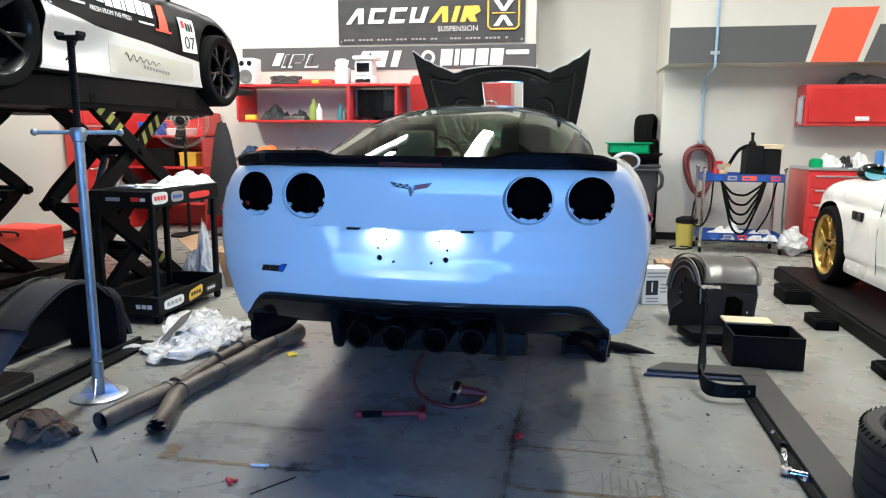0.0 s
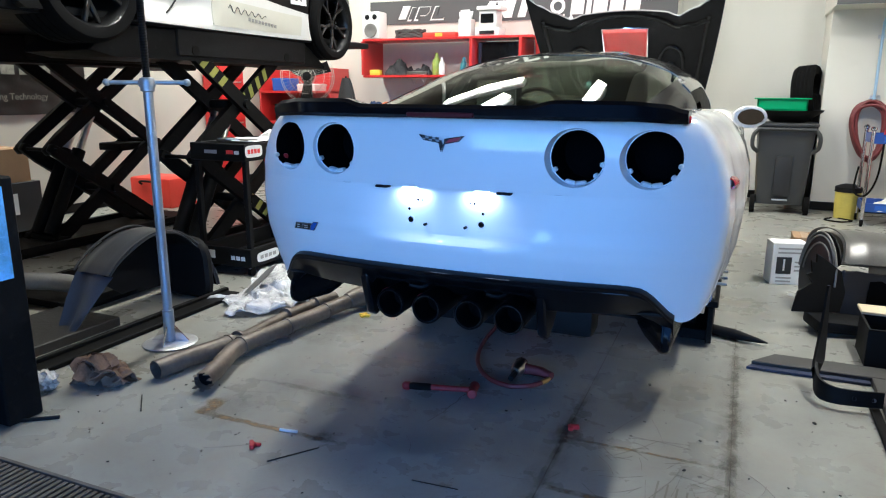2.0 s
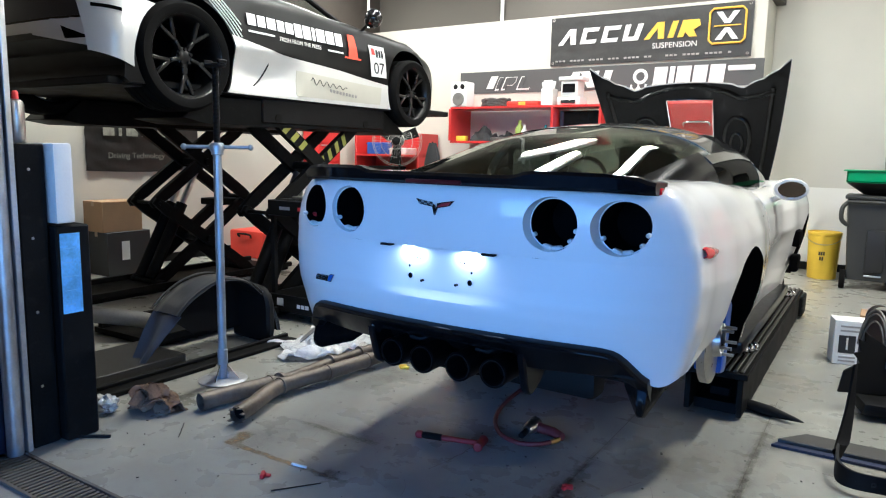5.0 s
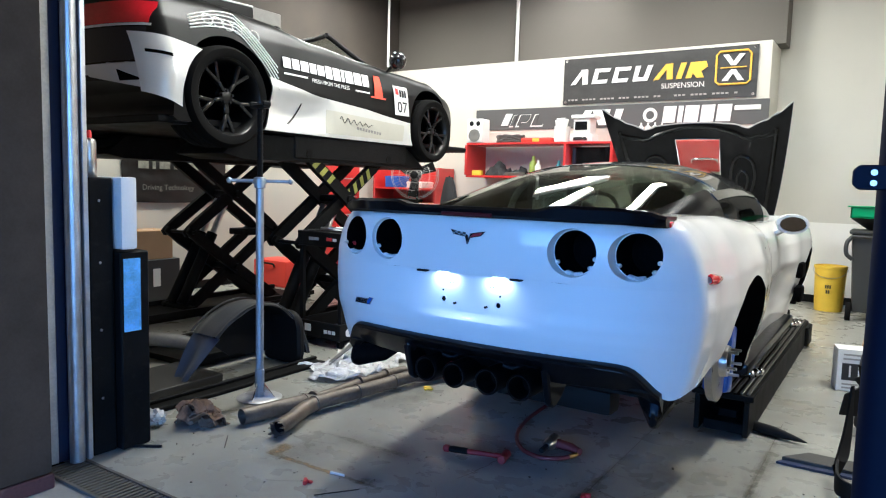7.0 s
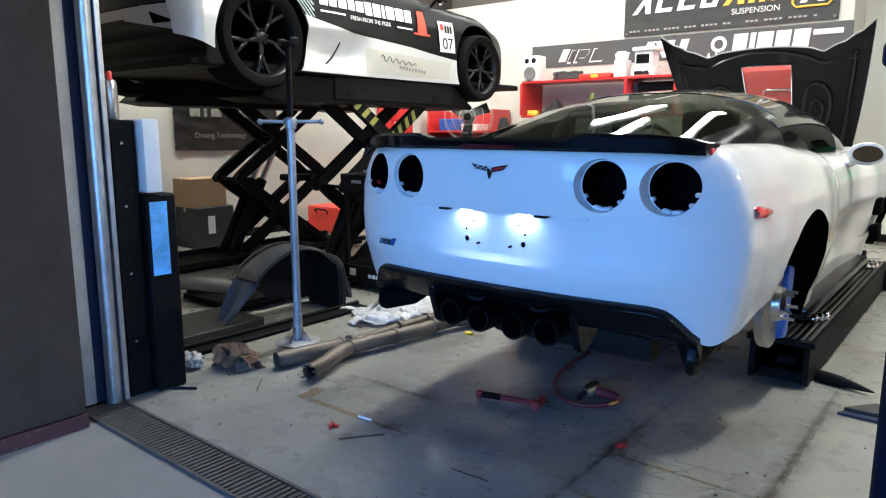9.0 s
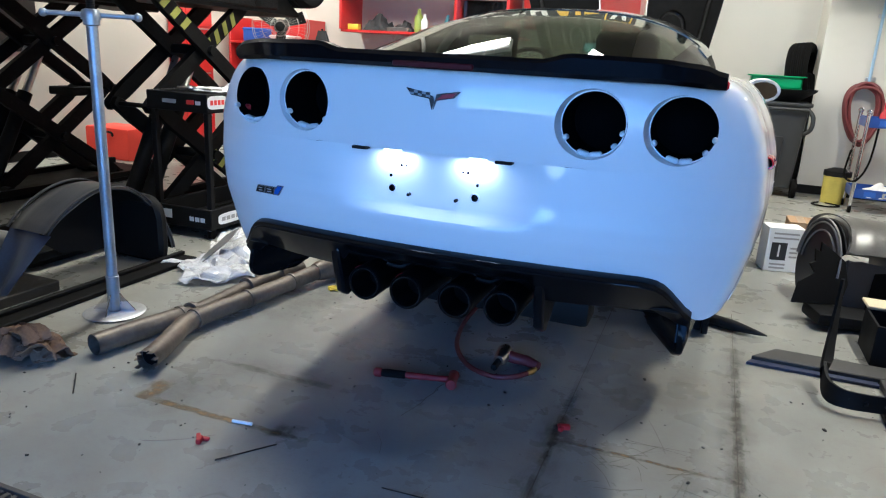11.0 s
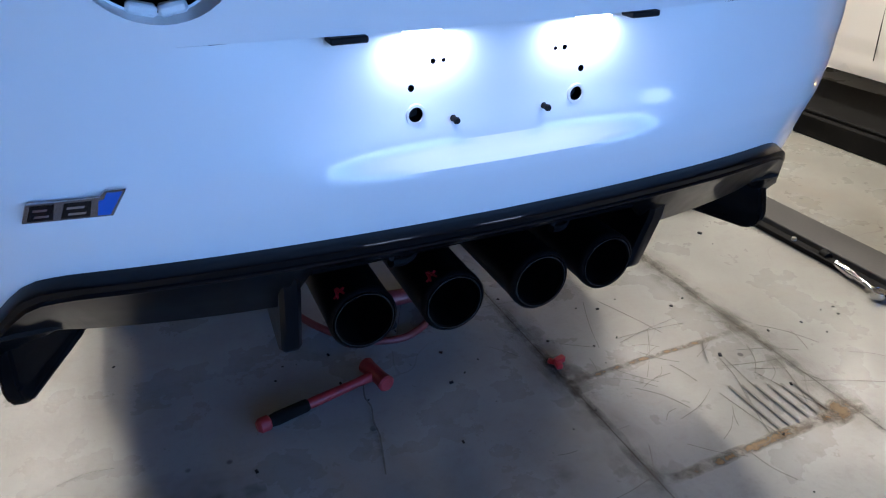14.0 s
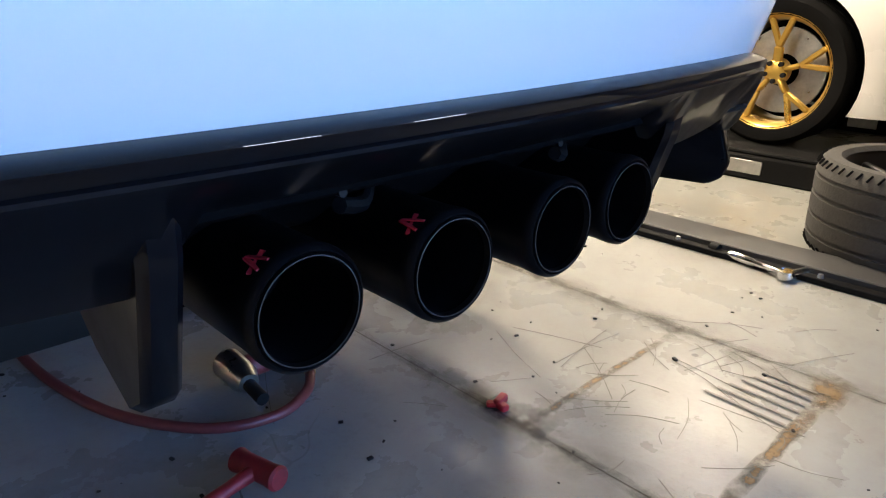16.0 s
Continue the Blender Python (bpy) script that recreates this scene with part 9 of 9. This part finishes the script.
def stain_material(name, color, amount, scale):
    """Dirt that thins out unevenly towards its rim."""
    m = bpy.data.materials.new(name)
    m.use_nodes = True
    nt = m.node_tree
    b = nt.nodes["Principled BSDF"]
    b.inputs["Base Color"].default_value = (*color, 1)
    b.inputs["Roughness"].default_value = 0.5
    tc = nt.nodes.new("ShaderNodeTexCoord")
    uv = nt.nodes.new("ShaderNodeSeparateXYZ")
    nt.links.new(tc.outputs["Generated"], uv.inputs[0])

    def math_node(op, a, c):
        n = nt.nodes.new("ShaderNodeMath")
        n.operation = op
        for i, v in enumerate((a, c)):
            if isinstance(v, (int, float)):
                n.inputs[i].default_value = v
            else:
                nt.links.new(v, n.inputs[i])
        return n.outputs[0]

    n0 = nt.nodes.new("ShaderNodeTexNoise")
    n0.inputs["Scale"].default_value, n0.inputs["Detail"].default_value = scale * 0.8, 6
    nt.links.new(tc.outputs["Object"], n0.inputs["Vector"])
    warp = math_node("MULTIPLY", math_node("SUBTRACT", n0.outputs["Fac"], 0.5), 0.9)

    def rim(s, wob):
        c = math_node("ADD", s, math_node("MULTIPLY", warp, wob))
        d = math_node("ABSOLUTE", math_node("SUBTRACT", c, 0.5), 0)
        q = math_node("SUBTRACT", 1.0, math_node("POWER", math_node("MULTIPLY", d, 2.0), 2.0))
        return math_node("MAXIMUM", q, 0.0)
    n1 = nt.nodes.new("ShaderNodeTexNoise")
    n1.inputs["Scale"].default_value, n1.inputs["Detail"].default_value, n1.inputs["Roughness"].default_value = scale, 8, 0.75
    nt.links.new(tc.outputs["Object"], n1.inputs["Vector"])
    e = math_node("MULTIPLY", rim(uv.outputs[0], 1.0), rim(uv.outputs[1], 1.0))
    mr = nt.nodes.new("ShaderNodeMapRange")
    nt.links.new(n1.outputs["Fac"], mr.inputs["Value"])
    mr.inputs["From Min"].default_value, mr.inputs["From Max"].default_value = 0.34, 0.66
    f = math_node("MINIMUM", math_node("MULTIPLY", math_node("MULTIPLY", e, mr.outputs[0]), amount), 1.0)
    # rim fades out at the very border
    nt.links.new(f, b.inputs["Alpha"])
    return m


RUST = stain_material("rust_brown_stain", (0.20, 0.12, 0.036), 1.45, 16)
DIRT = stain_material("dark_dirt_stain", (0.085, 0.072, 0.052), 0.75, 18)
OILY = stain_material("oily_stain", (0.15, 0.135, 0.10), 0.38, 12)
z = 0.0006
for (x0, x1, y0, y1, mm) in (
        (-0.22, 0.42, 2.495, 2.530, RUST), (-0.225, -0.185, 2.2, 3.6, DIRT), (-0.28, -0.13, 2.3, 3.4, OILY), (0.385, 0.425, 2.2, 4.4, DIRT), (0.33, 0.48, 2.2, 4.3, OILY), (-0.23, 0.42, 2.87, 2.892, RUST), (-1.70, -0.93, 2.462, 2.50, RUST),
        (-1.70, -1.00, 2.83, 2.875, DIRT), (0.37, 0.46, 3.70, 4.10, OILY), (0.36, 0.44, 2.80, 3.0, OILY), (0.375, 0.44, 3.2, 3.5, OILY), (-1.12, -1.00, 2.45, 2.56, DIRT), (-1.6, -1.0, 2.75, 2.98, OILY),
        (-0.25, -0.13, 2.83, 2.99, DIRT), (0.28, 0.44, 2.475, 2.56, RUST), (-1.9, -1.5, 3.3, 3.9, OILY), (-0.1, 0.3, 3.2, 3.7, OILY), (-1.70, -1.45, 2.35, 2.75, OILY), (-0.43, -0.35, 2.585, 2.655, OILY), (-1.72, -1.62, 2.46, 2.62, RUST)):
    z += 0.00012
    bm = B()
    vs = [bm.verts.new(p) for p in ((x0, y0, z), (x1, y0, z), (x1, y1, z), (x0, y1, z))]
    bm.faces.new(vs)
    o = part("floor_stain", bm, mm, bpy.data.objects["floor"])
# hair cracks and scratches in the paint
HAIR = mat("dirt_filled_scratch", (0.14, 0.13, 0.105), 0.8, var=0.4, scale=20)
random.seed(31)
hairs = B()


def hair(pts, w):
    c = spline(pts, 6)
    for p, q in zip(c, c[1:]):
        bar(hairs, p, q, w * random.uniform(0.6, 1.2), 0.0006, 0)


for k in range(60):
    if k < 40:
        x, y = random.gauss(0.13, 0.16), random.gauss(2.72, 0.17)
    else:
        x, y = random.uniform(-1.6, 0.6), random.uniform(2.15, 3.4)
    a, ln = random.uniform(0, math.pi), random.uniform(0.05, 0.24)
    bend = random.uniform(-0.012, 0.012)
    d, n = Vector((math.cos(a), math.sin(a), 0)), Vector((-math.sin(a), math.cos(a), 0))
    p = Vector((x, y, 0.0034))
    hair([p - d * ln / 2, p + n * bend, p + d * ln / 2], 0.0012)
hair([(-0.70, 3.09, 0.0034), (-0.712, 3.04, 0.0034), (-0.708, 3.0, 0.0034), (-0.72, 2.95, 0.0034), (-0.722, 2.90, 0.0034), (-0.738, 2.83, 0.0034), (-0.75, 2.78, 0.0034)], 0.004)
tagged(part("floor_scratches", hairs, HAIR, bpy.data.objects["floor"]), kind="stuff")
SCUFF = mat("worn_dark_scuff", (0.19, 0.175, 0.15), 0.6, var=0.2)
for k in range(6):
    bm = B()
    x = 0.165 + k * 0.033
    plate(bm, [(x, 2.53), (x + 0.007, 2.53), (x + 0.007 + 0.004, 2.70 - 0.012 * k), (x + 0.004, 2.70 - 0.012 * k)], 0.0006, pose(0, 0, 0.003))
    part("scuff", bm, SCUFF, bpy.data.objects["floor"])
JOINT = mat("dirty_joint", (0.13, 0.115, 0.09), 0.8, var=0.4, scale=12)
for (x0, x1, y0, y1) in ((-0.206, -0.203, 1.92, 4.4), (0.400, 0.403, 1.92, 4.6)):
    bm = B()
    box(bm, x0, x1, y0, y1, 0.0, 0.0004)
    part("cut_joint", bm, JOINT, bpy.data.objects["floor"])

# ---------------------------------------------------------------- ceiling lamps, conduits, high boxes
for lx, ly, turn, watts in TUBES:
    t = thing("tube_light", (lx, ly, CEIL - 0.6), "white hanging twin-tube fluorescent light", "ceiling light", "ceiling lights")
    place = pose(lx, ly, CEIL, 0, 0, turn)
    bm = B()
    box(bm, -0.13, 0.13, -0.66, 0.66, -0.60, -0.53, 0.01, place)
    part("housing", bm, WHITE_PLASTIC, t)
    for side in (-1, 1):
        bm = B()
        tube(bm, [place @ Vector((side * 0.06, -0.60, -0.635)), place @ Vector((side * 0.06, 0.60, -0.635))], 0.013, 10)
        part("tube", bm, mat("lit_tube", (0.9, 0.9, 0.9), 0.4, var=0, bump=0, emit=(1.0, 0.80, 0.56, 9.0)), t, "lit fluorescent tube")
        bm = B()
        tube(bm, [place @ Vector((0, side * 0.5, -0.53)), place @ Vector((0, side * 0.5, 0))], 0.006, 6)
        part("hanger", bm, STEEL, t)
for (x, y, r) in ((-4.08, 9.58, 0.028), (-6.0, 8.9, 0.02)):
    bm = B()
    tube(bm, [(x, y, 3.2), (x, y, CEIL)], r, 10)
    solo("conduit", bm, WHITE_PLASTIC, "white vertical conduit on the upper wall", "conduit", "conduits")
mz = thing("mezzanine_shelf", (-6.0, 6.5, 2.9), "brown wooden storage ledge high on the wall", "storage ledge")
bm = B()
box(bm, -6.335, -5.88, 5.2, 7.3, 3.12, 3.19, 0.005)
part("board", bm, mat("old_wood_board", (0.22, 0.15, 0.09), 0.8, var=0.25, scale=6), mz)
for y in (5.3, 6.2, 7.1):
    bm = B()
    bar(bm, (-6.32, y, 2.80), (-5.95, y, 3.10), 0.05, 0.06)
    part("brace", bm, MATS["old_wood_board"], mz)
for (y, w, h, mm, lab) in ((5.5, 0.55, 0.40, GREY_LINER, "grey carton stored on the high ledge"), (6.25, 0.6, 0.30, GREY_LINER, "grey carton stored on the high ledge")):
    carton(-6.30, -5.92, y - w / 2, y + w / 2, 3.191, 3.191 + h, mm, lab, False, "cartons on the ledge")
